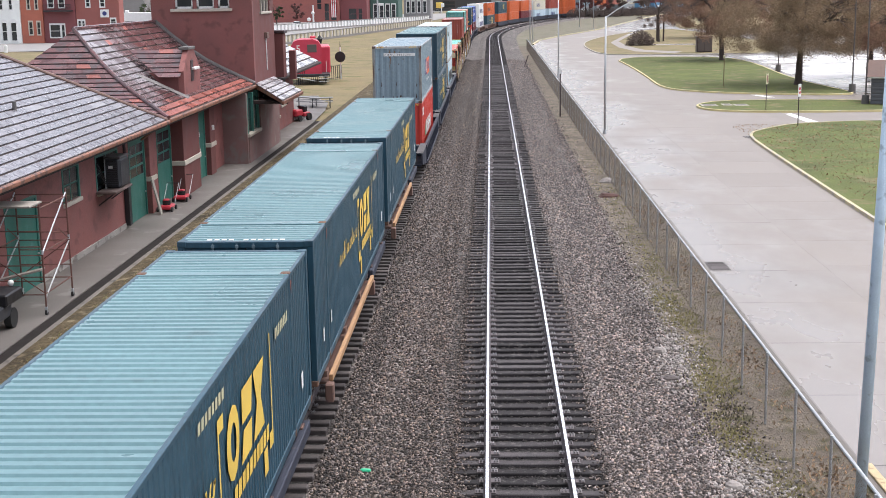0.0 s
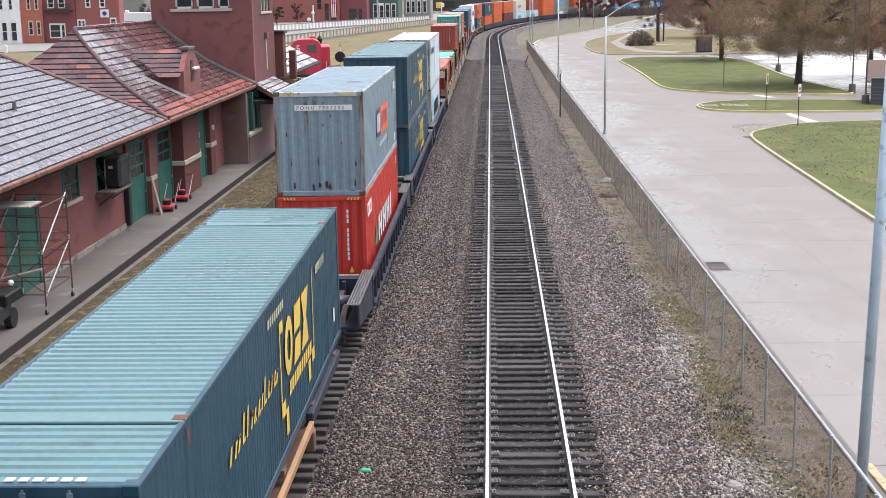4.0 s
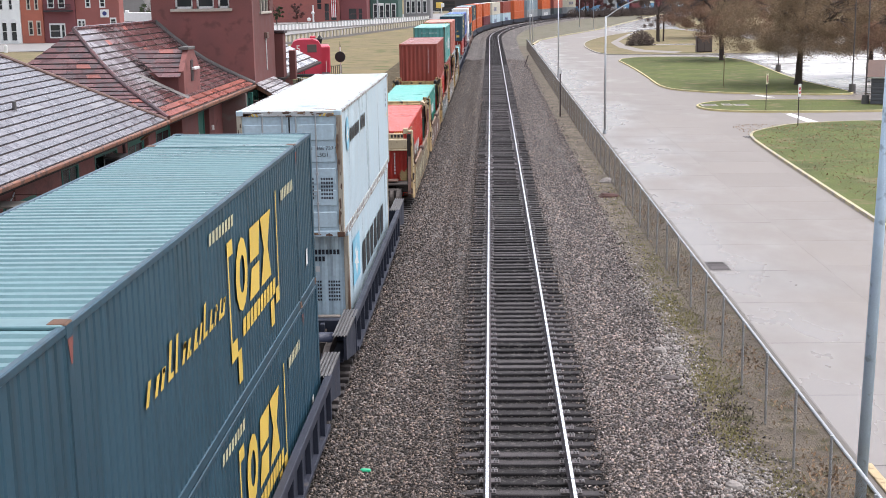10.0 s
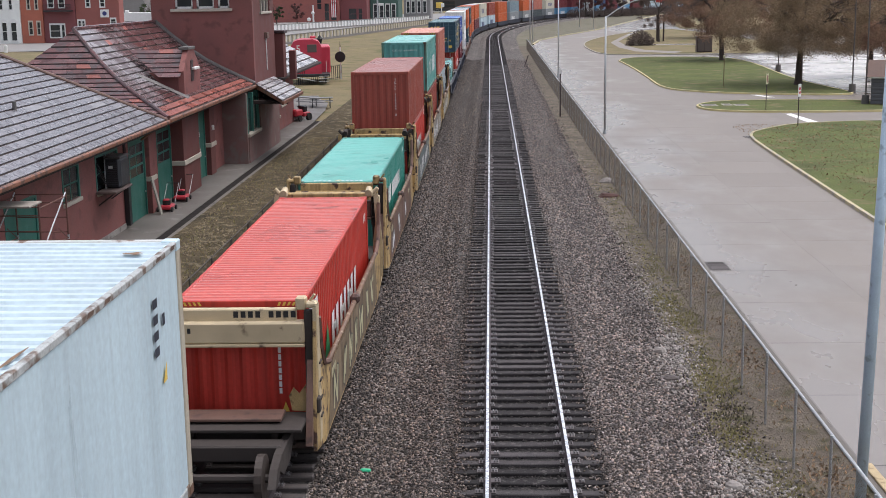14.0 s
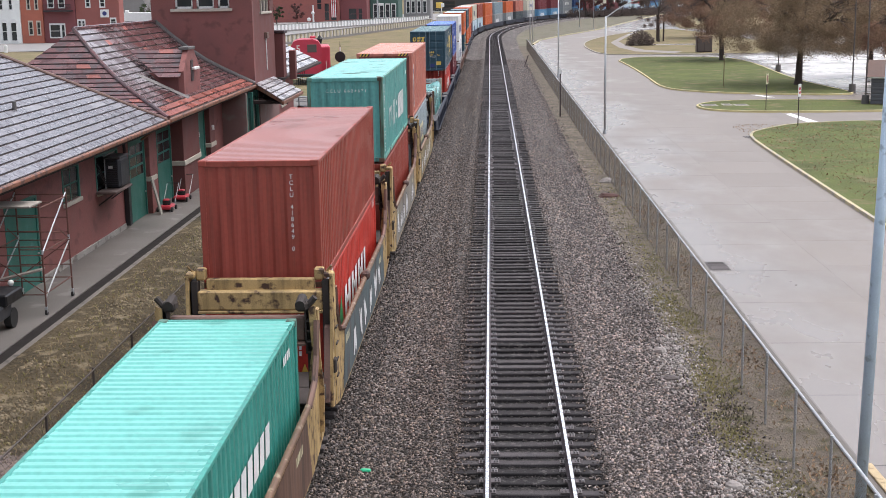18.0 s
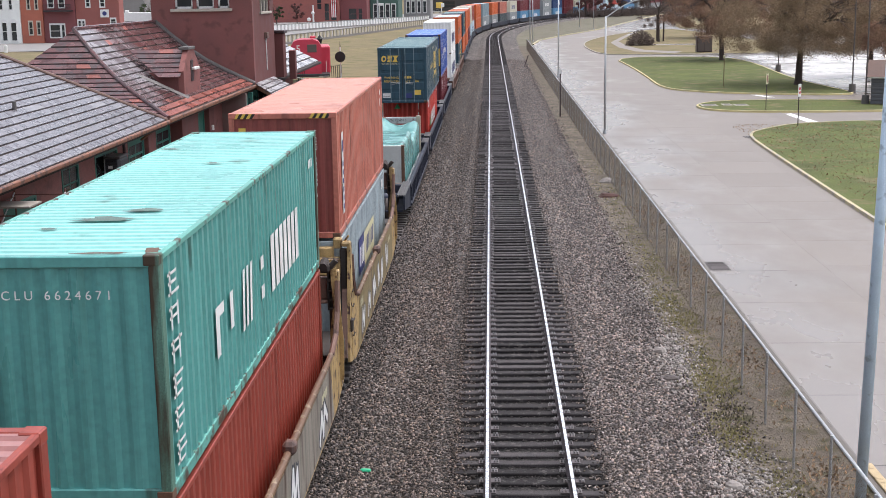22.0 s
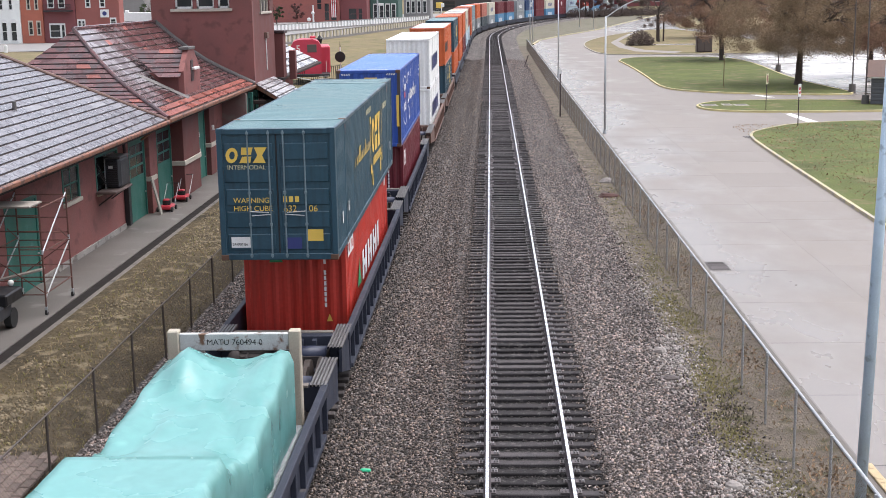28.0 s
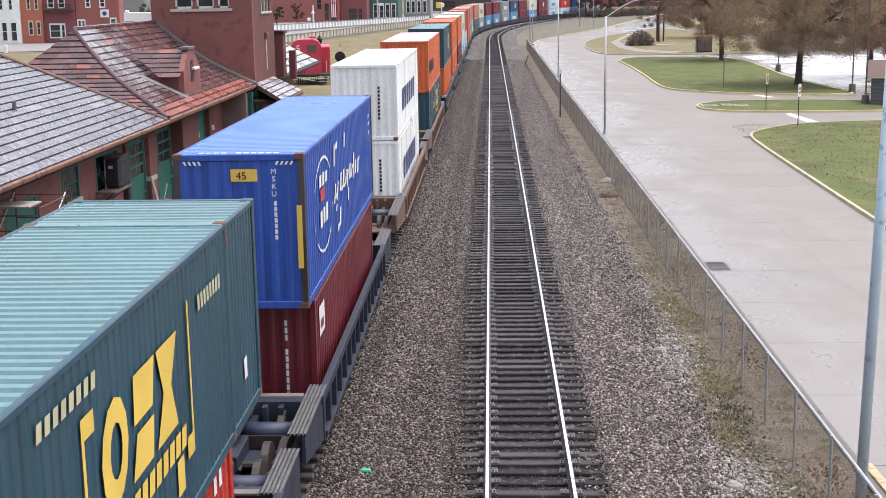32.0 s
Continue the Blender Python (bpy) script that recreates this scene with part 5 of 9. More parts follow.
def sprayed(c, rnd, y, z, w, h, x, fill, edge):
    """One sprayed character: a few thick joined strokes with a darker outline."""
    pts = [(y + w * rnd.uniform(0, 0.25), z + h * rnd.choice((0, 1)))]
    for k in range(rnd.choice((3, 3, 4))):
        pts.append((y + w * rnd.uniform(0.15 + 0.2 * k, 0.45 + 0.2 * k), z + h * (rnd.uniform(0.75, 1.0) if pts[-1][1] < z + h / 2 else rnd.uniform(0.0, 0.3))))
    for hue, wide, lift in ((edge, 0.16, 0.0), (fill, 0.085, 0.0015)):
        rows = []
        for (a, b), (d, e) in zip(pts, pts[1:]):
            n = math.hypot(d - a, e - b) or 1.0
            u, v = (d - a) / n * wide, (e - b) / n * wide
            rows.append([(a - u * 0.5 + v, b - v * 0.5 - u), (d + u * 0.5 + v, e + v * 0.5 - u), (d + u * 0.5 - v, e + v * 0.5 + u), (a - u * 0.5 - v, b - v * 0.5 + u)])
        g = Geo()
        for k, r in enumerate(rows):
            g.add([(x + lift + 0.0002 * k, p, q) for p, q in r], [(0, 1, 2, 3)])
        part("sprayed_mark", g, M[hue], c)


def bulkhead_car(s0, s1, front_truck, unit):
    """One unit of an old yellow articulated stack car with end frames close to its load."""
    c = thing("bulkhead_well_car", "rusty yellow articulated well car with tall end frames and painted-over sides", "rail car", "yellow well cars of the train")
    m, L = (s0 + s1) / 2, s1 - s0
    a = L / 2
    e = a - 1.33
    tone = M["car_cream"] if front_truck else M["car_yellow"]
    dark = M["truck_steel"]
    for sg in (-1, 1):
        hem = [(e - 0.16, 2.62), (e - 0.36, 2.0), (e - 0.7, 1.6), (e - 1.5, 1.4)]
        hem2 = [(y + 0.5, z) for y, z in hem]
        pts = [(-e - 0.6, 0.3), (-e + 0.6, 0.06), (e - 0.6, 0.06), (e + 1.0, 0.3), (e + 0.66, 2.62)] + hem2 + [(-y, z) for y, z in reversed(hem)] + [(-e - 0.16, 2.62)]
        part("side_plate", Geo().prism(pts, 0, sg * 1.42, sg * 1.48), M["car_yellow"], c)
        part("side_panel", Geo().prism([(-e + 1.1, 0.12), (e - 0.9, 0.12), (e - 1.3, 1.28), (-e + 1.7, 1.28)], 0, sg * 1.484, sg * 1.49), M[SIDES[unit][0]], c, SIDES[unit][2])
        part("top_chord", Geo().rod((sg * 1.47, -e + 1.45, 1.40), (sg * 1.47, e - 0.95, 1.40), 0.062, 8), M["car_chord"], c, smooth=True)
        part("chord_stop", Geo().box((sg * 1.38, -0.14, 1.36), (sg * 1.6, 0.14, 1.58), 0.06), M["car_brown"], c)
        for o in (-1, 1):
            y = -e if o < 0 else e + 0.5
            row = hem if o < 0 else hem2
            for (ya, za), (yb, zb) in zip(row, row[1:]):
                part("slope_chord", Geo().rod((sg * 1.48, o * ya, za), (sg * 1.48, o * yb, zb), 0.06, 6), M["car_brown"], c)
            if o < 0:
                part("end_post", Geo().box((sg * 1.25, y - 0.1, 0.3), (sg * 1.41, y + 0.1, 2.8), 0.02), dark, c, "dark recessed post")
                part("post_flange", Geo().box((sg * 1.42, y - 0.16, 0.3), (sg * 1.5, y + 0.16, 2.92), 0.015), tone, c)
                part("corner_box", Geo().box((sg * 1.1, y - 0.06, 2.8), (sg * 1.3, y + 0.15, 3.04), 0.03), tone, c)
                part("post_head", Geo().box((sg * 1.3, y - 0.16, 2.86), (sg * 1.5, y + 0.1, 2.97), 0.03), tone, c)
                part("grab_hook", Geo().rod((sg * 1.36, y, 2.97), (sg * 1.46, y - 0.06, 3.1), 0.025, 6), tone, c)
            else:
                part("end_post", Geo().box((sg * 1.27, y + 0.02, 0.3), (sg * 1.40, y + 0.12, 2.8), 0.02), dark, c)
                ladder = Geo()
                for k in range(5):
                    ladder.box((sg * 1.26, y - 0.14, 1.98 + k * 0.2), (sg * 1.42, y + 0.02, 2.02 + k * 0.2), 0.01)
                for xx in (1.26, 1.39):
                    ladder.box((sg * xx, y - 0.14, 1.98), (sg * (xx + 0.03), y + 0.02, 2.82), 0.008)
                part("lock_ladder", ladder, dark, c, "dark open steel ladder box")
                part("gusset_plate", Geo().prism([(sg * q, z) for q, z in ((1.34, 2.84), (1.46, 2.9), (1.52, 2.1), (1.58, 1.3), (1.56, 0.5), (1.3, 0.4), (1.3, 1.5), (1.38, 2.1))], 1, y - 0.17, y - 0.12), tone, c, "tapering rust-streaked plate")
                part("post_web", Geo().box((sg * 1.44, y - 0.11, 0.3), (sg * 1.5, y + 0.14, 2.8), 0.01), tone, c)
                g = Geo().box((sg * 1.1, y - 0.2, 2.78), (sg * 1.34, y + 0.1, 2.98), 0.05)
                g.rod((sg * 1.2, y - 0.26, 2.92), (sg * 1.2, y + 0.1, 2.98), 0.09, 10)
                g.rod((sg * 1.32, y - 0.1, 2.88), (sg * 1.46, y - 0.1, 3.04), 0.06, 8)
                part("container_guide", g, tone if front_truck else dark, c, "pivoting container guide")
                part("guide_arm", Geo().rod((sg * 1.46, y - 0.16, 1.95), (sg * 1.46, y - 0.3, 1.2), 0.02, 6), dark, c)
            for k in range(4 if o < 0 else 0):
                part("rung", Geo().rod((sg * 1.52, y - 0.13, 0.8 + k * 0.34), (sg * 1.52, y + 0.13, 0.8 + k * 0.34), 0.018, 6), dark, c)
            part("brace", Geo().prism([(y + o * 0.16, 1.9), (y + o * 0.24, 1.85), (y + o * 0.75, 0.45), (y + o * 0.62, 0.4), (y + o * 0.16, 1.4)], 0, sg * 1.3, sg * 1.42), M["car_brown"], c)
            part("brake_gear", Geo().box((sg * 1.46, y + o * 0.2, 0.95), (sg * 1.54, y + o * 0.42, 1.25), 0.03), dark, c)
    for o in (-1, 1):
        y = -e if o < 0 else e + 0.5
        if o < 0:
            part("end_beam", Geo().box((-1.26, y - 0.17, 2.2), (1.26, y + 0.1, 2.6), 0.03), tone, c)
            part("end_cap", Geo().box((-1.1, y - 0.02, 2.58), (1.1, y + 0.14, 2.82), 0.02), tone, c)
        else:
            part("end_beam", Geo().box((-1.26, y - 0.06, 2.2), (1.26, y + 0.14, 2.66), 0.03), M["car_brown"], c, "rust-brown end beam")
            if front_truck:
                part("end_cap", Geo().box((-1.12, y - 0.1, 2.7), (1.2, y + 0.12, 2.9), 0.03), M["car_yellow"], c)
        part("beam_flange", Geo().box((-1.26, y - 0.19, 2.14), (1.26, y + 0.12, 2.195), 0.01), tone if o < 0 else M["car_brown"], c)
        part("cross_beam", Geo().box((-1.3, y + o * 0.2, 0.5), (1.3, y + o * 0.6, 0.86), 0.03), dark, c)
        part("end_platform", Geo().box((-1.3, y + o * 0.2, 0.86), (1.3, y + o * 1.2, 0.92), 0.01), dark, c)
    if front_truck:
        for sg in (-1, 1):
            part("torn_flap", Geo().prism([(sg * 1.25, 0.9), (sg * 0.98, 0.92), (sg * 0.93, 1.2), (sg * 1.02, 1.36), (sg * 1.12, 1.24), (sg * 1.25, 1.42)], 1, -e - 0.12, -e - 0.1), M["car_yellow"], c, "torn rusty yellow flap")
        part("brake_platform", Geo().box((-0.9, -e - 0.9, 0.96), (0.9, -e - 0.35, 1.02), 0.01), M["car_brown"], c)
        mark(c, bars(-0.05, 2.66, 4, 0.09, 0.12, 0.045) + bars(0.6, 2.66, 4, 0.09, 0.12, 0.045), M["black"], y=-e - 0.024)
        mark(c, bars(-1.1, 2.4, 3, 0.06, 0.1, 0.05), M["black"], y=-e - 0.174)
    part("well_floor", Geo().box((-1.34, -e, 0.1), (1.34, e, 0.14)), dark, c)
    marks = random.Random(int(s0))
    fill, edge = (("cream_mark", "black"), ("white", "car_dark"), ("white", "black"), ("white", "car_dark"), ("white", "black"))[unit]
    y = -e + 1.9
    while y < e - 2.6:
        w = marks.uniform(0.7, 1.15)
        if marks.random() < (0.85 if unit != 1 else 0.6):
            sprayed(c, marks, y, 0.3, w, marks.uniform(0.55, 0.75), 1.492, fill, edge)
        y += w + marks.uniform(0.15, 0.9)
    mark(c, bars(-e + 1.8, 0.95, 4, 0.12, 0.2, 0.06) + bars(e - 2.6, 0.9, 5, 0.1, 0.16, 0.05), M["cream_mark"], x=1.492)
    truck(c, -a - 0.05 if front_truck else a + 0.05)
    if front_truck:
        truck(c, a + 0.05)
    ROLLING.append((c, m, TRAIN_X))
    return c


def spine_car(s0, s1):
    c = thing("spine_car", "open brown spine car carrying one long container", "rail car", "spine cars of the train")
    m, a = (s0 + s1) / 2, (s1 - s0) / 2
    part("spine", Geo().box((-0.3, -a, 0.45), (0.3, a, 0.95), 0.03), M["car_brown"], c)
    for k in range(5):
        y = -a + 1.9 + k * (2 * a - 3.8) / 4
        part("cross_arm", Geo().prism([(-1.32, 0.93), (-1.32, 0.82), (-0.3, 0.55), (0.3, 0.55), (1.32, 0.82), (1.32, 0.93)], 1, y - 0.14, y + 0.14), M["car_brown"], c)
    for sg in (-1, 1):
        part("side_rail", Geo().box((sg * 1.33, -a + 1.9, 0.68), (sg * 1.42, a - 6.0, 0.82), 0.012), M["spine_rail"], c, "rusty orange edge rail")
        part("walkway", Geo().box((sg * 1.0, -a + 1.9, 0.62), (sg * 1.33, a - 6.0, 0.66)), M["car_brown"], c)
        part("guard", Geo().box((sg * 1.24, a - 5.8, 0.66), (sg * 1.38, a - 1.5, 0.90), 0.02), M["car_dark"], c)
        for y in (-a + 1.9, a - 6.0):
            part("step", Geo().box((sg * 1.28, y - 0.25, 0.3), (sg * 1.45, y, 0.68), 0.02), M["car_brown"], c)
    truck(c, -a)
    ROLLING.append((c, m, TRAIN_X))
    return c


def emblem(c, x, y, z, w, h, hue, end=None):
    """A bold emblem of plain shapes: a ring, two slabs and an hourglass, on a side wall at x or on an end wall at end."""
    k = w / 3
    skew = lambda a, b: (y + a * k + 0.1 * k * b, z + b * h)
    out, hole = [], []
    for i in range(12):
        t = i * math.pi / 6
        out.append((0.44 + 0.44 * math.cos(t), 0.5 + 0.5 * math.sin(t)))
        hole.append((0.47 + 0.2 * math.cos(t), 0.5 + 0.26 * math.sin(t)))
    ring = [[out[i], out[(i + 1) % 12], hole[(i + 1) % 12], hole[i]] for i in range(12)]
    slabs = [[(1.02, 0.0), (1.8, 0.0), (1.86, 0.42), (1.2, 0.42)], [(1.1, 0.52), (1.82, 0.52), (1.92, 1.0), (1.1, 1.0)]]
    glass = [[(1.98, 0.0), (2.9, 0.0), (2.62, 0.5), (2.28, 0.5)], [(2.28, 0.5), (2.62, 0.5), (2.92, 1.0), (2.0, 1.0)]]
    for shape in (ring, slabs, glass):
        g = Geo()
        for r in shape:
            pts = [skew(*q) for q in r]
            g.add([(x, a, b) for a, b in pts] if end is None else [(a, end, b) for a, b in pts], [(0, 1, 2, 3)])
        part("emblem_shape", g, M[hue], c, "bold yellow emblem shape" if hue == "yellow" else "")


def bars(y, z, n, w, h, gap, lean=0.0):
    return [[(y + i * (w + gap), z), (y + i * (w + gap) + w, z), (y + i * (w + gap) + w + lean, z + h), (y + i * (w + gap) + lean, z + h)] for i in range(n)]


def long_marks(c, L, W_, zb):
    """Yellow markings on the side of a long teal-navy container."""
    x, y = W_ / 2 + 0.009, -L / 2
    emblem(c, x - 0.003, y + 8.55, zb + 1.25, 2.8, 1.0, "yellow")
    mark(c, bars(y + 8.9, zb + 0.9, 10, 0.2, 0.24, 0.07, 0.05), M["yellow"], x=x)
    mark(c, [(y + 8.1, zb + 0.75, y + 8.17, zb + 2.35), (y + 8.17, zb + 2.15, y + 8.45, zb + 2.35), (y + 8.17, zb + 0.75, y + 8.5, zb + 1.0), (y + 11.85, zb + 0.7, y + 11.92, zb + 2.45), (y + 11.6, zb + 0.7, y + 11.85, zb + 0.95), (y + 8.5, zb + 0.35, y + 8.75, zb + 0.8), (y + 11.1, zb + 0.45, y + 11.4, zb + 0.85)], M["yellow"], x=x)
    rnd, strokes, at = random.Random(5), [], y + 4.0
    while at < y + 7.7:
        tall = rnd.choice((0.2, 0.22, 0.24, 0.4))
        strokes += bars(at, zb + 1.5, 1, rnd.uniform(0.08, 0.12), tall, 0, 0.14)
        if rnd.random() < 0.6:
            strokes += bars(at + 0.1, zb + 1.5 + rnd.choice((0.0, 0.15)), 1, 0.12, 0.06, 0, 0.02)
        at += rnd.uniform(0.2, 0.34)
    mark(c, strokes, M["yellow"], x=x)
    mark(c, bars(y + 7.1, zb + 2.5, 8, 0.12, 0.15, 0.07, 0.03), M["cream_mark"], x=x)
    mark(c, bars(y + 12.4, zb + 2.2, 8, 0.1, 0.18, 0.06), M["cream_mark"], x=x)
    mark(c, [(y + 2.25, zb + 0.7, y + 2.42, zb + 0.95), (y + 1.0, zb + 0.62, y + 1.16, zb + 0.9), (y + 14.9, zb + 0.6, y + 15.1, zb + 0.9)], M["white"], x=x)


M["cream_mark"] = mat("cream_mark", (0.5, 0.47, 0.3), 0.5)


def roof_bars(c, L, W_, z, hue):
    g = Geo()
    for i in range(11):
        if i != 4:
            x0 = -0.75 + i * 0.14
            g.box((x0, -L / 2 + 0.1, z), (x0 + 0.09, -L / 2 + 0.19, z + 0.012))
    part("small_lettering", g, M[hue], c, kind="stuff")


def rust_spots(c, y, spots, hue="rust_patch", seed=1):
    """Ragged patches of rust on an end wall: (x, z, half width, half height)."""
    rnd = random.Random(seed)
    shp = []
    for x, z, a, b in spots:
        shp.append([(x + a * math.cos(k * 0.5236) * rnd.uniform(0.5, 1.15), z + b * math.sin(k * 0.5236) * rnd.uniform(0.5, 1.15)) for k in range(12)])
    mark(c, shp, M[hue], y=y, name="rust_patch")


def roof_patch(c, x, y, z, a, b, hue, seed):
    """A ragged scuff or rust patch on a roof, thin as paint."""
    rnd = random.Random(seed)
    pts = [(x + a * math.cos(k * 0.3927) * rnd.uniform(0.45, 1.1), y + b * math.sin(k * 0.3927) * rnd.uniform(0.45, 1.1), z) for k in range(16)]
    part("roof_scuff", Geo().add(pts, [tuple(range(16))]), M[hue], c, "ragged rust patch")


def front_code(c, x, z0, z1, L, hue="white", n=11, text=""):
    """An upright code on the front wall: its characters, or bars where it cannot be read."""
    y = -L / 2 + 0.012
    k = (z1 - z0) / max(n, len(text))
    if text:
        words("\n".join(text), k * 1.02, M[hue], c, pose(x + 0.03, y, z1 - k * 0.8, 90), 0.003, 1 / 1.02)
        return
    mark(c, [(x, z0 + i * k, x + 0.055, z0 + i * k + k * 0.8) for i in range(n) if i != 7], M[hue], y=y)


def train():
    L53, L45, L40 = 16.15, 13.72, 12.19
    # spine cars, one long container each
    for i, s in enumerate((-10.6, 6.76, 23.73, 41.26)):
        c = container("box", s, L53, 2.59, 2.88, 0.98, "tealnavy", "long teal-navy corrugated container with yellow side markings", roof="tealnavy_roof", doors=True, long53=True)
        long_marks(c, L53, 2.59, 0.98)
        roof_bars(c, L53, 2.59, 3.86, "white")
        spine_car(s - 0.55, s + L53 + 0.6)
    well_car(59.6, 80.3, 63.4, 77.6, "car_dark")
    c = container("box", 64.55, L40, 2.438, 2.85, 2.99, "greyblue", "weathered grey-blue container with rust streaks and an orange and navy panel", roof="greyblue")
    y, z = -L40 / 2, 2.99
    mark(c, [[(y + 3.9, 4.15), (y + 5.3, 4.1), (y + 5.3, 4.97), (y + 3.9, 4.95)]], M["navy"], x=1.227)
    mark(c, [(y + 5.3, 4.08, y + 8.2, 4.95)], M["orange"], x=1.227)
    mark(c, bars(y + 4.15, 4.25, 3, 0.2, 0.55, 0.15, 0.1), M["white"], x=1.23)
    mark(c, bars(y + 5.65, 4.3, 6, 0.2, 0.45, 0.19, 0.08), M["navy"], x=1.23)
    mark(c, bars(y + 5.0, 3.76, 8, 0.16, 0.15, 0.17, 0.05), M["white"], x=1.23)
    mark(c, bars(y + 10.6, 5.1, 3, 0.2, 0.26, 0.08, 0.03), M["white"], x=1.23)
    mark(c, bars(y + 10.7, 3.3, 2, 0.2, 0.26, 0.1, 0.03), M["white"], x=1.23)
    mark(c, [(-0.65, z + 2.35, 0.92, z + 2.5)], M["white"], y=y + 0.012)
    words("P O N U   7 9 8 7 2 0 5", 0.135, M["black"], c, pose(-0.6, y + 0.01, z + 2.375, 90))
    rust_spots(c, y + 0.013, [(-0.35, z + 2.45, 0.05, 0.22), (-0.31, z + 2.2, 0.02, 0.35), (-0.1, z + 2.5, 0.04, 0.15), (0.13, z + 2.5, 0.03, 0.1), (-0.38, z + 1.9, 0.012, 0.3)], "rust_run", 3)
    rust_spots(c, y + 0.014, [(-0.2, z + 0.24, 0.05, 0.12), (-0.02, z + 0.3, 0.04, 0.1), (0.17, z + 0.32, 0.06, 0.15), (0.26, z + 0.24, 0.05, 0.1), (-0.72, z + 0.3, 0.035, 0.14), (-0.8, z + 0.95, 0.02, 0.16), (-0.05, z + 0.95, 0.02, 0.12), (0.98, z + 0.9, 0.02, 0.12), (0.95, z + 0.35, 0.03, 0.14), (0.1, z + 1.95, 0.025, 0.05), (0.32, z + 2.2, 0.02, 0.05), (0.6, z + 1.45, 0.02, 0.05), (-0.9, z + 1.7, 0.02, 0.07), (0.85, z + 0.12, 0.12, 0.06), (-0.95, z + 0.1, 0.1, 0.05)], "rust_patch", 4)
    hazard(c, y - 0.004, z + 2.755, 1.15)
    for k, q in enumerate(((0.62, 4.0, 0.3, 0.16), (0.8, 0.25, 0.25, 0.12), (-0.7, 0.2, 0.4, 0.09), (0.35, 5.2, 0.12, 0.05), (-0.9, 2.6, 0.1, 0.2))):
        roof_patch(c, q[0], y + q[1], z + 2.853, q[2], q[3], "rust_run" if k else "rust_brown", 40 + k)
    c = container("box", 64.55, L40, 2.438, 2.70, 0.28, "red", "bright red container with white side lettering bars and a green triangle")
    red_marks(c, L40, 0.28)
    # two long teal-navy containers on one car
    well_car(80.6, 100.6, 82.1, 98.6, "car_dark")
    for zb, h, s in ((2.99, 2.9, 82.26), (0.15, 2.82, 82.4)):
        c = container("box", s, L53, 2.59, h, zb, "tealnavy", "long teal-navy corrugated container with yellow side markings", roof="tealnavy_roof", long53=True)
        long_marks(c, L53, 2.59, zb)
        yy = -L53 / 2 - 0.004
        mark(c, [(-0.80, zb + 1.9, 0.49, zb + 2.5)], M["panel_blue"], y=yy)
        emblem(c, 0, -0.79, zb + 2.09, 1.26, 0.4, "yellow", yy - 0.003)
        words("INTERMODAL", 0.165, M["yellow"], c, pose(-0.70, yy - 0.006, zb + 1.92, 90))
        words("\n".join("WARNING HIGH CUBE"), 0.085, M["yellow"], c, pose(0.6, yy - 0.004, zb + 2.44, 90), line=0.92)
        mark(c, [(-1.0, zb + 2.38 - k * 0.17, -0.89, zb + 2.5 - k * 0.17) for k in range(6)], M["yellow"], y=yy)
        mark(c, [(-0.3, zb + 0.5, 0.19, zb + 0.78)], M["white"], y=yy)
        words("24,000 lbs", 0.1, M["black"], c, pose(-0.28, yy - 0.004, zb + 0.54, 90))
    # pair of pale containers
    well_car(101.4, 121.0, 103.6, 118.2, "car_dark")
    c = container("box", 103.99, L45, 2.438, 2.97, 2.83, "white", "pale white container with closed doors and black lettering bars", doors=True)
    pale_marks(c, L45, 2.83, 6.2)
    mark(c, [(L45 / 2 - 1.3, 5.3 - k * 0.17, L45 / 2 - 1.12, 5.4 - k * 0.17) for k in range(4)] + [(L45 / 2 - 0.95, 5.05, L45 / 2 - 0.85, 5.18)], M["car_dark"], x=1.228)
    mark(c, [[(L45 / 2 - 1.05, 4.45), (L45 / 2 - 0.88, 4.45), (L45 / 2 - 0.88, 4.65)]], M["yellow"], x=1.228)
    for k, q in enumerate(((0.95, 0.22, 0.22, 0.14), (0.7, 0.5, 0.3, 0.05), (-0.85, 0.15, 0.25, 0.07), (0.3, 1.3, 0.3, 0.05), (1.12, 2.6, 0.03, 0.22), (1.12, 5.4, 0.025, 0.3), (1.1, 9.0, 0.03, 0.35), (0.9, 12.9, 0.14, 0.08))):
        roof_patch(c, q[0], -L45 / 2 + q[1], 5.803, q[2], q[3], "rust_run", 60 + k)
    rust_spots(c, -L45 / 2 - 0.006, [(0.95, 5.7, 0.14, 0.05), (-0.95, 5.72, 0.12, 0.04), (0.3, 5.75, 0.1, 0.03), (1.1, 5.0, 0.03, 0.3), (1.12, 3.3, 0.03, 0.25), (0.5, 2.9, 0.2, 0.05), (-0.3, 2.92, 0.15, 0.05)], "rust_run", 7)
    rr = random.Random(12)
    rust_spots(c, -L45 / 2 - 0.007, [(sg * rr.uniform(1.12, 1.18), 3.0 + k * 0.3 + rr.uniform(0, 0.2), rr.uniform(0.012, 0.03), rr.uniform(0.04, 0.16)) for sg in (-1, 1) for k in range(9)] + [(rr.uniform(-1.1, 1.1), rr.uniform(5.68, 5.76), rr.uniform(0.05, 0.2), rr.uniform(0.02, 0.035)) for k in range(9)] + [(rr.uniform(-1.1, 1.1), rr.uniform(2.86, 2.96), rr.uniform(0.05, 0.2), rr.uniform(0.02, 0.04)) for k in range(7)], "rust_brown", 8)
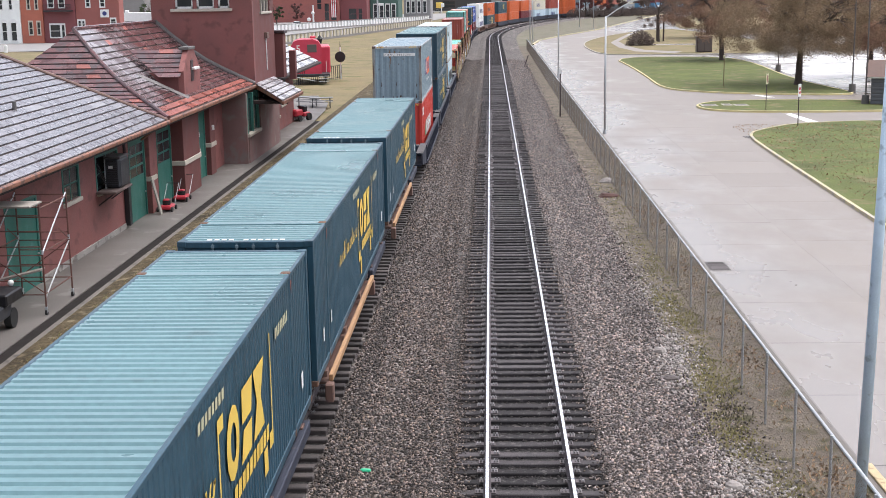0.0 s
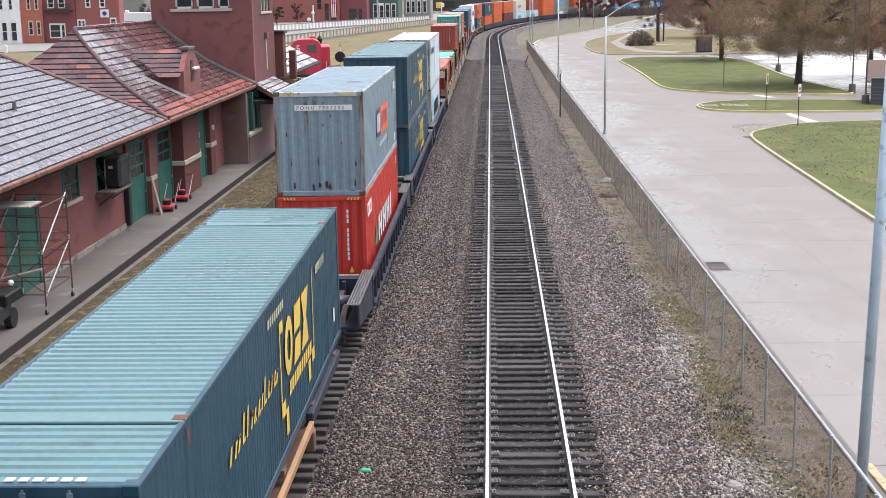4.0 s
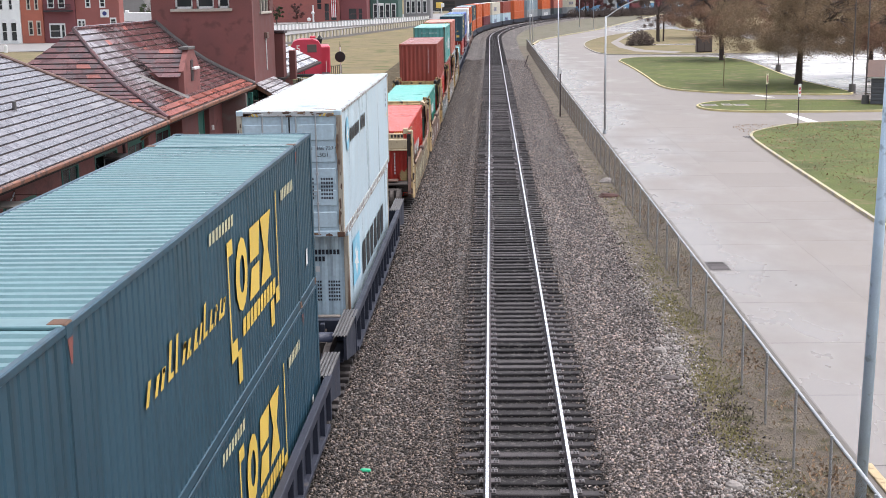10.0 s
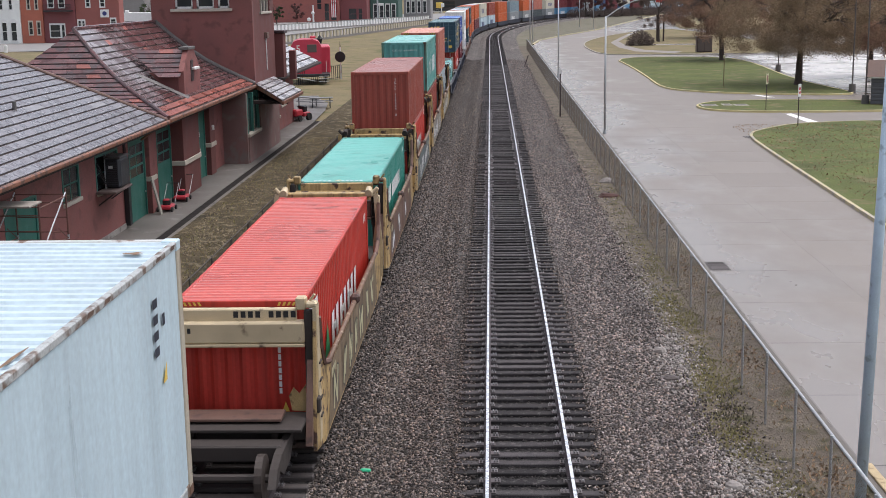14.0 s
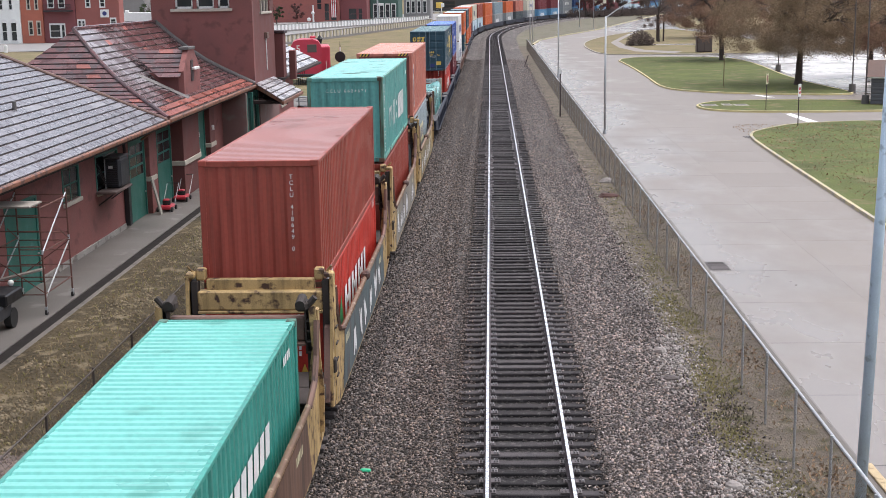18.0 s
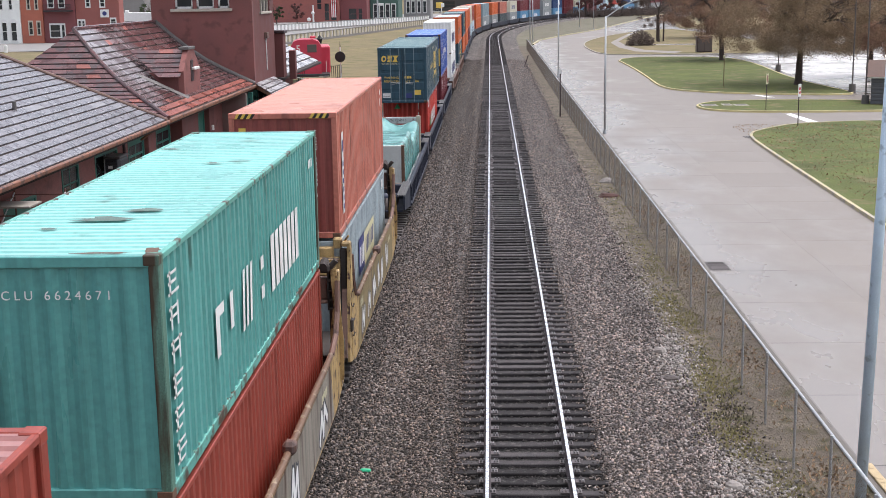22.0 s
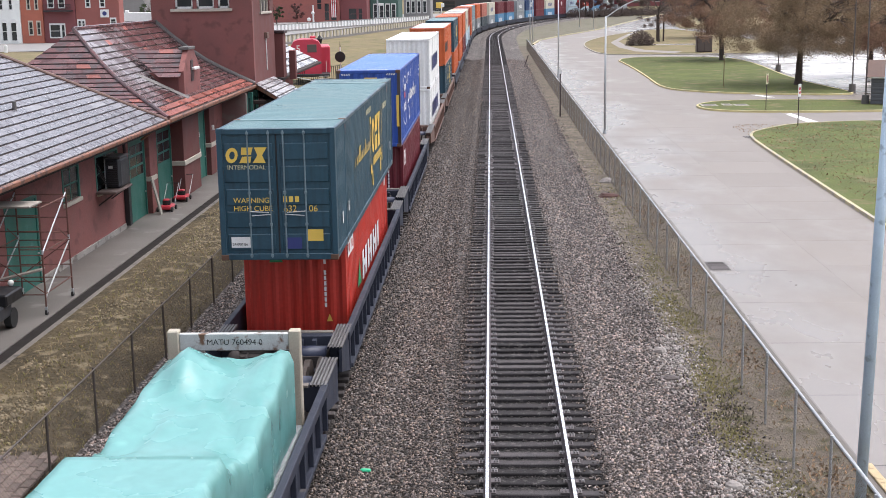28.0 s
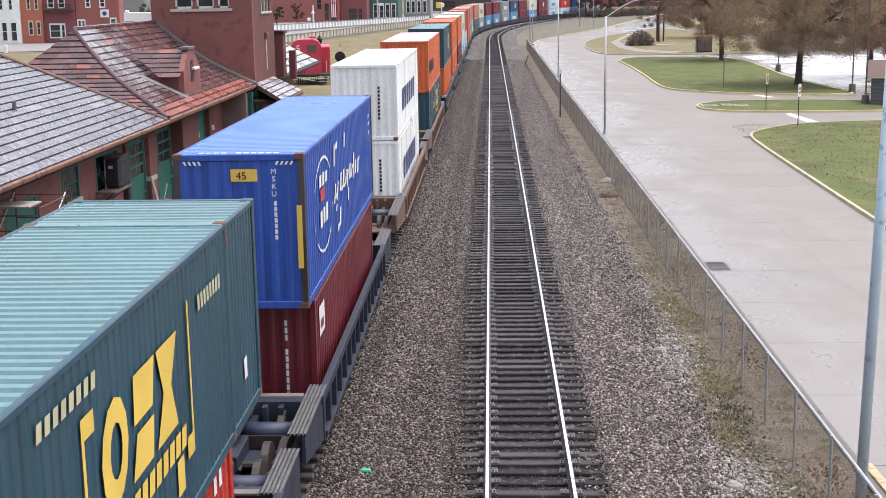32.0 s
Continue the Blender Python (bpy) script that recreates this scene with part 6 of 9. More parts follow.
    mark(c, [[(q + a * 0.5, 5.765 + b_ * 0.5) for a, b_ in ((-0.2, -0.04), (0.15, -0.05), (0.25, 0.03), (-0.1, 0.05))] for q in (-6.2, -5.1, -3.9, -3.2, -1.7, 0.4, 1.3, 3.6, 4.1, 5.9, 6.5)], M["rust_brown"], x=1.224, name="rust_patch")
    c = container("box", 104.75, L40, 2.438, 2.62, 0.2, "white", "pale white container with a light blue panel and black lettering bars")
    pale_marks(c, L40, 0.2, 1.2)
    # yellow articulated set
    yellow = [126.78, 142.47, 158.24, 174.0, 189.7]
    for i, s in enumerate(yellow):
        bulkhead_car(s - 1.65, s + L40 + 1.65, i == 0, i)
    c = container("box", 126.78, L40, 2.438, 2.70, 0.2, "red", "bright red container with white side lettering bars and a green triangle")
    red_marks(c, L40, 0.2)
    c = container("box", 142.47, L40, 2.438, 2.62, 0.2, "teal", "sea-green container with white side lettering bars")
    mark(c, bars(-L40 / 2 + 2.45, 1.5, 5, 0.34, 0.55, 0.16, 0.05) + bars(-L40 / 2 + 5.3, 1.5, 8, 0.36, 0.5, 0.12, 0.08), M["white"], x=1.228)
    mark(c, bars(-L40 / 2 + 10.6, 2.4, 4, 0.12, 0.16, 0.06), M["white"], x=1.228)
    roof_bars(c, L40, 2.438, 2.82, "white")
    part("warning_mark", Geo().add([(-0.12, -L40 / 2 + 0.22, 2.824), (0.12, -L40 / 2 + 0.22, 2.824), (0.0, -L40 / 2 + 0.42, 2.824)], [(0, 1, 2)]), M["yellow"], c, "yellow warning triangle")
    c = container("box", 158.24, L40, 2.438, 2.62, 2.56, "brown", "red-oxide container with plain corrugated sides")
    front_code(c, 0.62, 3.3, 4.9, L40, text="TCLU 418649 0")
    c = container("box", 158.24, L40, 2.438, 2.36, 0.2, "red", "bright red container with white side lettering bars and a green triangle")
    red_marks(c, L40, 0.2, 2.36)
    c = container("box", 174.0, L40, 2.438, 2.72, 3.08, "aqua", "rust-streaked sea-green container with white side lettering bars")
    y = -L40 / 2
    mark(c, [(y + 2.5, 3.95, y + 2.72, 4.6), (y + 2.72, 4.45, y + 3.0, 4.6), (y + 3.4, 4.1, y + 3.6, 4.6)] + bars(y + 4.2, 3.85, 3, 0.14, 0.85, 0.14, 0.12) + bars(y + 6.6, 3.85, 7, 0.3, 0.9, 0.12, 0.03) + [(y + 5.7, 3.95, y + 5.95, 4.15), (y + 5.7, 4.4, y + 5.95, 4.6)], M["white"], x=1.228)
    mark(c, bars(y + 11.0, 5.2, 3, 0.12, 0.16, 0.06), M["white"], x=1.228)
    words("C C L U   6 6 2 4 6 7 1", 0.14, M["white"], c, pose(-0.62, y + 0.008, 5.33, 90))
    rr = random.Random(4)
    for k in range(6):
        z = 3.38 + k * 0.38
        strokes = [(y + 0.28, z + q, y + 0.28 + rr.uniform(0.3, 0.5), z + q + 0.035) for q in (0.0, 0.12, 0.22)[rr.choice((0, 1)):]] + [(y + q, z, y + q + 0.06, z + 0.27) for q in (0.34, 0.62)[:rr.choice((1, 2))]]
        mark(c, strokes, M["white"], x=1.228)
    for k, q in enumerate(((0.0, 2.2, 0.45, 0.22), (0.3, 2.9, 0.3, 0.12), (-0.5, 1.6, 0.16, 0.1), (1.08, 0.3, 0.12, 0.2), (-0.9, 0.2, 0.3, 0.07), (0.6, 0.14, 0.5, 0.05), (0.2, 7.4, 0.2, 0.08))):
        roof_patch(c, q[0], y + q[1], 5.803, q[2], q[3], "scuff_dark" if k < 3 else "rust_brown", 80 + k)
    container("box", 174.0, L40, 2.438, 2.80, 0.2, "brown", "plain red-oxide container, its lower side inside the car")
    c = container("box", 189.72, L40, 2.438, 2.86, 2.97, "pink", "faded red container with a white upright label")
    front_code(c, 0.7, 3.9, 5.45, L40, text="FSCU 636459 1")
    for paint_key, k0 in (("yellow", 0), ("black", 1)):
        mark(c, [[(sx + (k0 + 2 * k) * 0.07, 5.71), (sx + (k0 + 2 * k) * 0.07 + 0.07, 5.71), (sx + (k0 + 2 * k) * 0.07 + 0.14, 5.82), (sx + (k0 + 2 * k) * 0.07 + 0.07, 5.82)] for sx in (-1.1, 0.6) for k in range(3)], M[paint_key], y=y - 0.004)
    mark(c, [(-1.0, 5.0, -0.84, 5.5)], M["yellow"], y=y + 0.008, label="yellow upright sticker")
    mark(c, [(y + 0.75, 3.4, y + 1.1, 5.3)], M["white"], x=1.228)
    mark(c, [(y + 0.82, 3.5 + k * 0.2, y + 1.03, 3.62 + k * 0.2) for k in range(6)] + [(y + 0.8, 4.85, y + 1.05, 5.1)], M["navy"], x=1.232)
    mark(c, [(y + 11.2, 5.0, y + 11.35, 5.25), (y + 11.2, 4.6, y + 11.35, 4.85), (y + 11.2, 5.35, y + 11.4, 5.5)], M["white"], x=1.228)
    c = container("box", 189.72, L40, 2.438, 2.70, 0.2, "palegrey", "grey-blue container with a white and navy panel")
    mark(c, [(y + 3.9, 1.2, y + 5.3, 2.15)], M["navy"], x=1.228)
    mark(c, [(y + 5.3, 1.2, y + 8.2, 2.1)], M["cream_pale"], x=1.228)
    mark(c, bars(y + 4.15, 1.4, 3, 0.2, 0.5, 0.15, 0.1), M["white"], x=1.232)
    mark(c, bars(y + 5.65, 1.45, 6, 0.2, 0.45, 0.19, 0.08), M["navy"], x=1.232)
    mark(c, bars(y + 11.0, 2.4, 3, 0.14, 0.3, 0.06), M["white"], x=1.228)
    # car with a sheeted load
    well_car(207.9, 227.6, 211.4, 225.4, "car_dark")
    flat_rack(212.1)
    well_car(227.9, 248.0, 229.6, 245.8, "car_dark")
    c = container("box", 229.44, L53, 2.59, 2.91, 2.69, "tealnavy", "long teal-navy container with closed doors, lock rods and yellow lettering", roof="tealnavy_roof", doors=True, long53=True)
    long_marks(c, L53, 2.59, 2.69)
    yy, zb = -L53 / 2 + 0.02, 2.69
    emblem(c, 0, -1.12, zb + 2.16, 0.92, 0.34, "yellow", yy - 0.012)
    words("INTERMODAL", 0.135, M["cream_mark"], c, pose(-1.08, yy - 0.012, zb + 2.02, 90))
    for txt, x, z in (("WARNING", -0.98, 1.28), ("HIGH CUBE", -0.98, 1.1)):
        words(txt, 0.165, M["yellow"], c, pose(x, yy - 0.012, zb + z, 90))
    mark(c, [(0.12 + i * 0.13, zb + 1.29, 0.21 + i * 0.13, zb + 1.42) for i in range(3)], M["yellow"], y=yy - 0.012)
    words("632", 0.2, M["yellow"], c, pose(0.12, yy - 0.012, zb + 1.08, 90))
    words("06", 0.2, M["yellow"], c, pose(0.68, yy - 0.012, zb + 1.08, 90))
    mark(c, [(0.62, zb + 0.42, 0.98, zb + 0.68)], M["yellow"], y=yy - 0.012, label="worn yellow sticker")
    mark(c, [(-1.06, zb + 0.28, -0.62, zb + 0.52)], M["white"], y=yy - 0.012)
    words("24,000 lbs", 0.085, M["black"], c, pose(-1.04, yy - 0.015, zb + 0.33, 90))
    mark(c, [(0.15, zb + 0.25, 0.5, zb + 0.5)], M["navy"], y=yy - 0.012)
    c = container("box", 231.5, L40, 2.438, 2.45, 0.2, "red", "bright red container with white side lettering bars and a green triangle")
    red_marks(c, L40, 0.2, 2.45)
    well_car(248.2, 268.0, 250.8, 265.2, "car_dark")
    c = container("box", 251.06, L45, 2.438, 2.94, 2.62, "blue", "bright blue container with scattered white shapes on its side")
    y = -L45 / 2
    rr = random.Random(8)
    dash = []
    for k in range(22):
        a = k * 6.283 / 22
        if abs(math.sin(a)) > 0.55 or k % 3 == 0:
            py, pz, k1 = y + 2.6 + 1.45 * math.cos(a), 4.2 + 0.95 * math.sin(a), rr.uniform(0.14, 0.3)
            dy, dz = -math.sin(a) * k1, math.cos(a) * k1 * 0.62
            dash.append([(py - dy, pz - dz - 0.03), (py + dy, pz + dz - 0.03), (py + dy, pz + dz + 0.03), (py - dy, pz - dz + 0.03)])
    for k in range(3):
        dash += bars(y + 2.0 + k * 0.45, 3.78 + rr.uniform(0, 0.08), 1, 0.3, rr.uniform(0.3, 0.42), 0, 0.05)
        dash += bars(y + 2.0 + k * 0.45, 4.58 + rr.uniform(0, 0.05), 1, 0.3, rr.uniform(0.15, 0.26), 0, 0.05)
    at = y + 4.3
    while at < y + 9.3:
        tall, k1 = rr.choice((0.32, 0.36, 0.4, 0.62)), rr.uniform(0.16, 0.3)
        dash += bars(at, 3.98 + rr.uniform(-0.08, 0.05), 1, k1, tall, 0, rr.uniform(0.1, 0.3))
        if rr.random() < 0.65:
            dash += bars(at + k1, 3.98 + rr.choice((0.0, 0.2)), 1, rr.uniform(0.2, 0.34), 0.1, 0, 0.06)
        at += rr.uniform(0.4, 0.75)
    for py, pz, k1, tall in ((4.4, 4.72, 0.2, 0.46), (4.75, 5.05, 0.35, 0.14), (6.4, 4.9, 0.22, 0.34), (5.2, 3.25, 0.28, 0.42), (4.8, 3.2, 0.3, 0.14), (7.0, 3.55, 0.2, 0.3), (4.6, 3.7, 0.2, 0.12), (12.4, 5.0, 0.3, 0.1), (12.4, 4.8, 0.3, 0.1), (12.4, 4.55, 0.3, 0.1)):
        dash += bars(y + py, pz, 1, k1, tall, 0, 0.12)
    mark(c, dash, M["white"], x=1.228)
    mark(c, [(y + 2.1, 4.3, y + 2.8, 4.55)], M["red_paint"], x=1.232)
    front_code(c, 0.62, 4.74, 5.3, L45, text="MSKU", n=4)
    front_code(c, 0.64, 3.95, 4.7, L45, n=7)
    hazard(c, y - 0.003, 5.36, 1.2, "white")
    roof_bars(c, L45, 2.438, 5.56, "white")
    mark(c, [(-0.15, 5.05, 0.35, 5.28)], M["yellow"], y=y + 0.01)
    words("45", 0.2, M["black"], c, pose(-0.05, y + 0.004, 5.09, 90))
    mark(c, [(1.06, 3.4, 1.16, 4.6)], M["yellow"], y=y - 0.004)
    c = container("box", 251.9, L40, 2.438, 2.38, 0.2, "maroon", "dark maroon container with a small white emblem")
    front_code(c, 0.6, 0.6, 2.2, L40)
    mark(c, [(-L40 / 2 + 0.5, 1.7, -L40 / 2 + 1.3, 2.3)], M["white"], x=1.228)
    mark(c, [(-L40 / 2 + 0.65, 1.82, -L40 / 2 + 1.1, 2.0)], M["maroon_mark"], x=1.231)
    well_car(270.2, 292.5, 274.8, 289.3, "car_brown")
    for zb, h in ((3.06, 2.8), (0.35, 2.68)):
        c = container("box", 275.13, L45, 2.438, h, zb, "bright_white", "white container with dark lettering bars on its side")
        mark(c, bars(-L45 / 2 + 2.7, zb + 0.85, 6, 0.9, 0.85, 0.5, 0.25), M["navy"], x=1.228)
        mark(c, [(0.5, zb + 1.9 - k * 0.14, 0.58, zb + 2.0 - k * 0.14) for k in range(9)], M["black"], y=-L45 / 2 + 0.012)
    well_car(293.0, 317.0, 297.6, 314.6, "car_brown")
    c = container("box", 298.03, L53, 2.59, 2.8, 3.05, "orange", "long orange container with a pale roof", roof="white_roof", long53=True)
    mark(c, bars(-7, 4.0, 7, 0.5, 0.7, 0.3, 0.05), M["black"], x=1.3)
    mark(c, [(-0.9, 4.6, -0.5, 5.2)], M["black"], y=-L53 / 2 - 0.004)
    c = container("box", 298.2, L53, 2.59, 2.8, 0.25, "tealnavy", "long teal-navy corrugated container with yellow side markings", roof="tealnavy_roof", long53=True)
    long_marks(c, L53, 2.59, 0.25)
    # the rest of the train, round the curve
    far = [(322, L53, "tealnavy", "orange"), (343, L53, "orange", "orange"), (363, L53, "orange", "maroon"), (384, L53, "cream", "white"),
           (406, L45, "brown", "white"), (426, L53, "orange", "orange"), (447, L53, "greyblue", "grey"), (470, L40, "orange", "grey"), (487, L40, "pink", "dark"),
           (505, L40, "cream", "grey"), (523, L40, "maroon", "lightblue"), (541, L40, "maroon", "lightblue"), (558, L40, "grey", "grey"), (573, L40, "navyblue", "lightblue"),
           (588, L40, "maroon", "maroon"), (603, L40, "cream", "lightblue"), (619, L40, "maroon", "maroon"), (634, L40, "white", "white"), (650, L40, "red", "white"), (666, L40, "navyblue", "lightblue"),
           (682, L40, "grey", "grey"), (698, L40, "maroon", "grey")]
    shade = {"tealnavy": "teal-navy", "navyblue": "navy", "orange": "orange", "maroon": "maroon", "cream": "cream", "white": "white", "brown": "red-oxide", "greyblue": "grey-blue", "grey": "grey", "pink": "faded red", "dark": "dark grey", "lightblue": "light blue", "red": "red"}
    for s, L, up, low in far:
        w = 2.59 if L > 16 else 2.438
        well_car(s - 2.6, s + L + 2.4, s - 0.3, s + L + 0.3, "car_dark", 0)
        for zb, h, col, other in ((3.0, 2.85, up, low), (0.22, 2.76, low, up)):
            c = container("box", s, L, w, h, zb, col, "%s corrugated container, %s" % (shade[col], "stacked on another container" if zb > 1 else "set low in its well car"), roof="white_roof" if col == "orange" and s < 400 and s != 343 else None, detail=0, long53=L > 16)
            if col in ("white", "cream", "grey", "lightblue"):
                mark(c, bars(-L / 2 + 3.0, zb + 0.8, 5, 0.7, 0.9, 0.4, 0.1), M["white"] if col in ("grey", "lightblue") else M["navy"], x=w / 2 + 0.006)
            elif col in ("tealnavy", "navyblue"):
                emblem(c, w / 2 + 0.006, 0.5, zb + 1.0, 2.3, 1.2, "yellow" if col == "tealnavy" else "white")
            elif s in (619, 650) and zb > 1:
                mark(c, [[(-1.2, zb + 1.4), (0, zb + 0.6), (1.2, zb + 1.4), (0, zb + 2.2)]], M["white"], x=w / 2 + 0.006)


def red_marks(c, L, zb, h=2.7):
    y = -L / 2
    mark(c, bars(y + 3.7, zb + 0.72, 7, 0.42, 0.78, 0.34, 0.06) + [(y + 4.0 + i * 1.52, zb + 1.02, y + 4.55 + i * 1.52, zb + 1.2) for i in range(3)], M["white"], x=1.228)
    mark(c, [(y + 0.4, zb + 2.02, y + 1.65, zb + 2.42)], M["white"], x=1.228)
    mark(c, [(y + 0.55, zb + 2.12, y + 0.8, zb + 2.32), (y + 1.2, zb + 2.12, y + 1.45, zb + 2.32)], M["red_mark"], x=1.231)
    mark(c, [[(y + 2.45, zb + 0.8), (y + 3.35, zb + 0.75), (y + 3.05, zb + 1.5)]], M["green"], x=1.228)
    mark(c, [(y + 11.0, zb + 2.15, y + 11.15, zb + 2.38), (y + 11.3, zb + 2.15, y + 11.45, zb + 2.38)], M["white"], x=1.228)
    mark(c, [[(-0.62, zb + 2.0), (-0.28, zb + 2.0), (-0.45, zb + 2.28)]], M["green"], y=y + 0.012, label="green triangle")
    front_code(c, 0.68, zb + 0.9, zb + 2.35, L)
    mark(c, [[(0.72, zb + 0.55), (0.86, zb + 0.55), (0.79, zb + 0.74)]], M["yellow"], y=y + 0.012)
    hazard(c, y - 0.002, zb + h - 0.1, 1.22)


def hazard(c, y, z, w, hue="yellow"):
    """Short striped bars at the top corners of an end wall."""
    for sg in (-1, 1):
        mark(c, [[(sg * (w - 0.2) - sg * k * 0.09, z), (sg * (w - 0.245) - sg * k * 0.09, z), (sg * (w - 0.21) - sg * k * 0.09, z + 0.07), (sg * (w - 0.165) - sg * k * 0.09, z + 0.07)] for k in range(4)], M[hue], y=y)


def pale_marks(c, L, zb, start):
    y = -L / 2
    if start > 2:
        mark(c, bars(y + 1.65, zb + 2.05, 6, 0.27, 0.32, 0.12, 0.08) + bars(y + 4.4, zb + 2.05, 3, 0.26, 0.36, 0.16, 0.06), M["black"], x=1.228)
        oval = [(y + 1.2 + 0.32 * math.cos(k * math.pi / 8), zb + 2.3 + 0.42 * math.sin(k * math.pi / 8)) for k in range(16)]
        cy, cz, r = y + 1.15, zb + 2.28, 0.28
    else:
        mark(c, bars(y + 3.2, zb + 0.85, 6, 0.75, 0.85, 0.4, 0.1), M["black"], x=1.228)
        oval = [(y + 0.85, zb + 1.05), (y + 2.5, zb + 1.05), (y + 2.5, zb + 2.2), (y + 0.85, zb + 2.2)]
        cy, cz, r = y + 1.65, zb + 1.6, 0.55
    mark(c, [oval], M["skyblue"], x=1.228)
    mark(c, [[(cy + (r if k % 2 else r * 0.4) * math.cos(k * math.pi / 7), cz + (r if k % 2 else r * 0.4) * 0.9 * math.sin(k * math.pi / 7)) for k in range(14)]], M["white"], x=1.231)
    if start > 2:
        words("MSKU  466 737 9", 0.128, M["car_dark"], c, pose(0.2, y + 0.01, zb + 2.05, 90))
        words("L5G1", 0.128, M["car_dark"], c, pose(0.62, y + 0.01, zb + 1.9, 90))
    else:
        mark(c, [(0.3 + i * 0.09, zb + 2.05 - r_ * 0.17, 0.36 + i * 0.09, zb + 2.17 - r_ * 0.17) for r_, n in ((0, 8), (1, 4)) for i in range(n)], M["car_dark"], y=y + 0.01)
    mark(c, [(0.25 + q * 0.45 + i * 0.06, zb + 1.35 - r_ * 0.09, 0.29 + q * 0.45 + i * 0.06, zb + 1.4 - r_ * 0.09) for r_ in range(6) for q in range(2) for i in range(5)], M["car_dark"], y=y + 0.01)
    mark(c, [(-0.95, zb + 1.75, -0.7, zb + 2.05)], M["skyblue"], y=y + 0.01)
    mark(c, [[(-0.825 + (0.1 if k % 2 else 0.04) * math.cos(k * math.pi / 7), zb + 1.9 + (0.1 if k % 2 else 0.04) * math.sin(k * math.pi / 7)) for k in range(14)]], M["white"], y=y + 0.007)
    mark(c, [(0.32, zb + 1.62, 0.5, zb + 1.76)], M["white"], y=y + 0.008)
    hazard(c, y - 0.003, zb + (2.84 if start > 2 else 2.5), 1.22)


def flat_rack(s):
    """A flat rack container with a sheeted load."""
    L, w = 12.19, 1.2
    c = thing("flat_rack", "grey flat rack with a load under a sagging sea-green sheet", "container", "containers on the train")
    y0, y1 = -L / 2, L / 2
    part("base", Geo().box((-w, y0, 0.42), (w, y1, 0.72), 0.02), P["grey"], c)
    part("end_panel", Geo().box((-w, y0, 0.72), (w, y0 + 0.12, 2.44), 0.02), M["rack_grey"], c, "plain pale grey end panel")
    mark(c, [[(0.34, 1.55), (0.37, 1.6), (0.45, 1.85), (0.41, 1.82)], [(0.36, 1.7), (0.42, 1.62), (0.4, 1.72)]], M["black"], y=y0 - 0.004)
    mark(c, [(-0.62, 0.76, -0.54, 0.84)], M["white"], y=y0 - 0.004)
    for sg in (-1, 1):
        part("end_post", Geo().box((sg * w, y0 - 0.01, 0.7), (sg * (w - 0.13), y0 + 0.16, 2.46), 0.015), P["rust"], c)
        part("end_post", Geo().box((sg * (w + 0.01), y1 - 0.22, 0.7), (sg * (w - 0.2), y1, 2.5), 0.02), P["pale_post"], c, "worn pale grey end post")
    part("end_beam", Geo().box((-w + 0.2, y1 - 0.16, 2.12), (w - 0.2, y1 - 0.06, 2.44), 0.015), P["pale_header"], c, "worn pale grey end beam")
    words("MATU 760494 0", 0.15, M["black"], c, pose(-0.5, y1 - 0.163, 2.23, 90))
    rows = []
    n = 66
    for i in range(n + 1):
        f = i / n
        y = y0 + 0.13 + f * (L - 0.8)
        row = []
        for j in range(27):
            u = j / 26 * 2 - 1
            nz = noise.noise((u * 1.3, y * 0.55, 3.1))
            crease = max(0.0, 0.12 - abs(noise.noise((u * 1.4 + 4, y * 0.35 + u * 0.9, 7.7)))) * 0.9 * min(1.0, f * 6)
            step = min(1.0, max(0.0, (f - 0.5) / 0.035))
            hump = 0.46 * math.exp(-((f - 0.93) / 0.075) ** 2) * math.exp(-((u + 0.28) / 0.24) ** 2) + 0.26 * math.exp(-((f - 0.96) / 0.07) ** 2) * math.exp(-((u - 0.52) / 0.2) ** 2)
            fan = 0.022 * math.sin(13 * math.atan2(u + 0.28, 0.95 - f)) * step * math.exp(-((f - 0.82) / 0.12) ** 2)
            top = 2.42 + 0.012 * nz - crease * (0.25 + 0.75 * step) + hump + fan - 0.02 * u * u
            top -= step * (0.33 + 0.16 * math.exp(-((f - 0.66) / 0.09) ** 2) * (1 + 0.4 * u) + 0.05 * nz)
            if f < 0.05:
                top = 2.43
            k = max(0.0, (abs(u) - 0.66) / 0.34)
            x = math.copysign(min(abs(u) / 0.66, 1.0), u) * (w - 0.06) + (0.05 * noise.noise((u, y * 1.6, 9)) if abs(u) > 0.6 else 0)
            z = top - k * (top - 0.74) if abs(u) > 0.66 else top
            row.append((x, y, z))
        rows.append(row)
    part("sheet", Geo().sheet(rows), M["tarp"], c, "sea-green plastic sheet, creased and sagging", smooth=True)
    ROLLING.append((c, s + L / 2, TRAIN_X))


M["rack_grey"] = mat("rack_grey", (0.47, 0.49, 0.47), 0.5, var=0.14, scale=0.9, grain=14, bump=0.04, stain=(0.30, 0.29, 0.26), stain_at=0.6, streak=True)
M["lift_mark"] = mat("lift_mark", (0.19, 0.06, 0.05), 0.6, var=0.3, scale=4)
M["maroon_mark"] = P["maroon"]
M["red_mark"] = P["red"]
M["cream_pale"] = mat("cream_pale", (0.62, 0.58, 0.36), 0.5)
P["tealnavy_roof"] = grimy("pale_teal_roof", (0.117, 0.212, 0.228), (0.09, 0.15, 0.16), 0.66)


def motions():
    """The train rolls towards the camera; every car and container follows the line."""
    for ob, s, x in ROLLING:
        rows = []
        for k in range(33):
            px, py, a = along(s - rolled(k), x)
            rows.append((float(k), pose(px, py, 0, 0, 0, -math.degrees(a))))
        walk(ob, rows)
    for ob, rows in DRIVING:
        walk(ob, rows)


DRIVING = []
train()


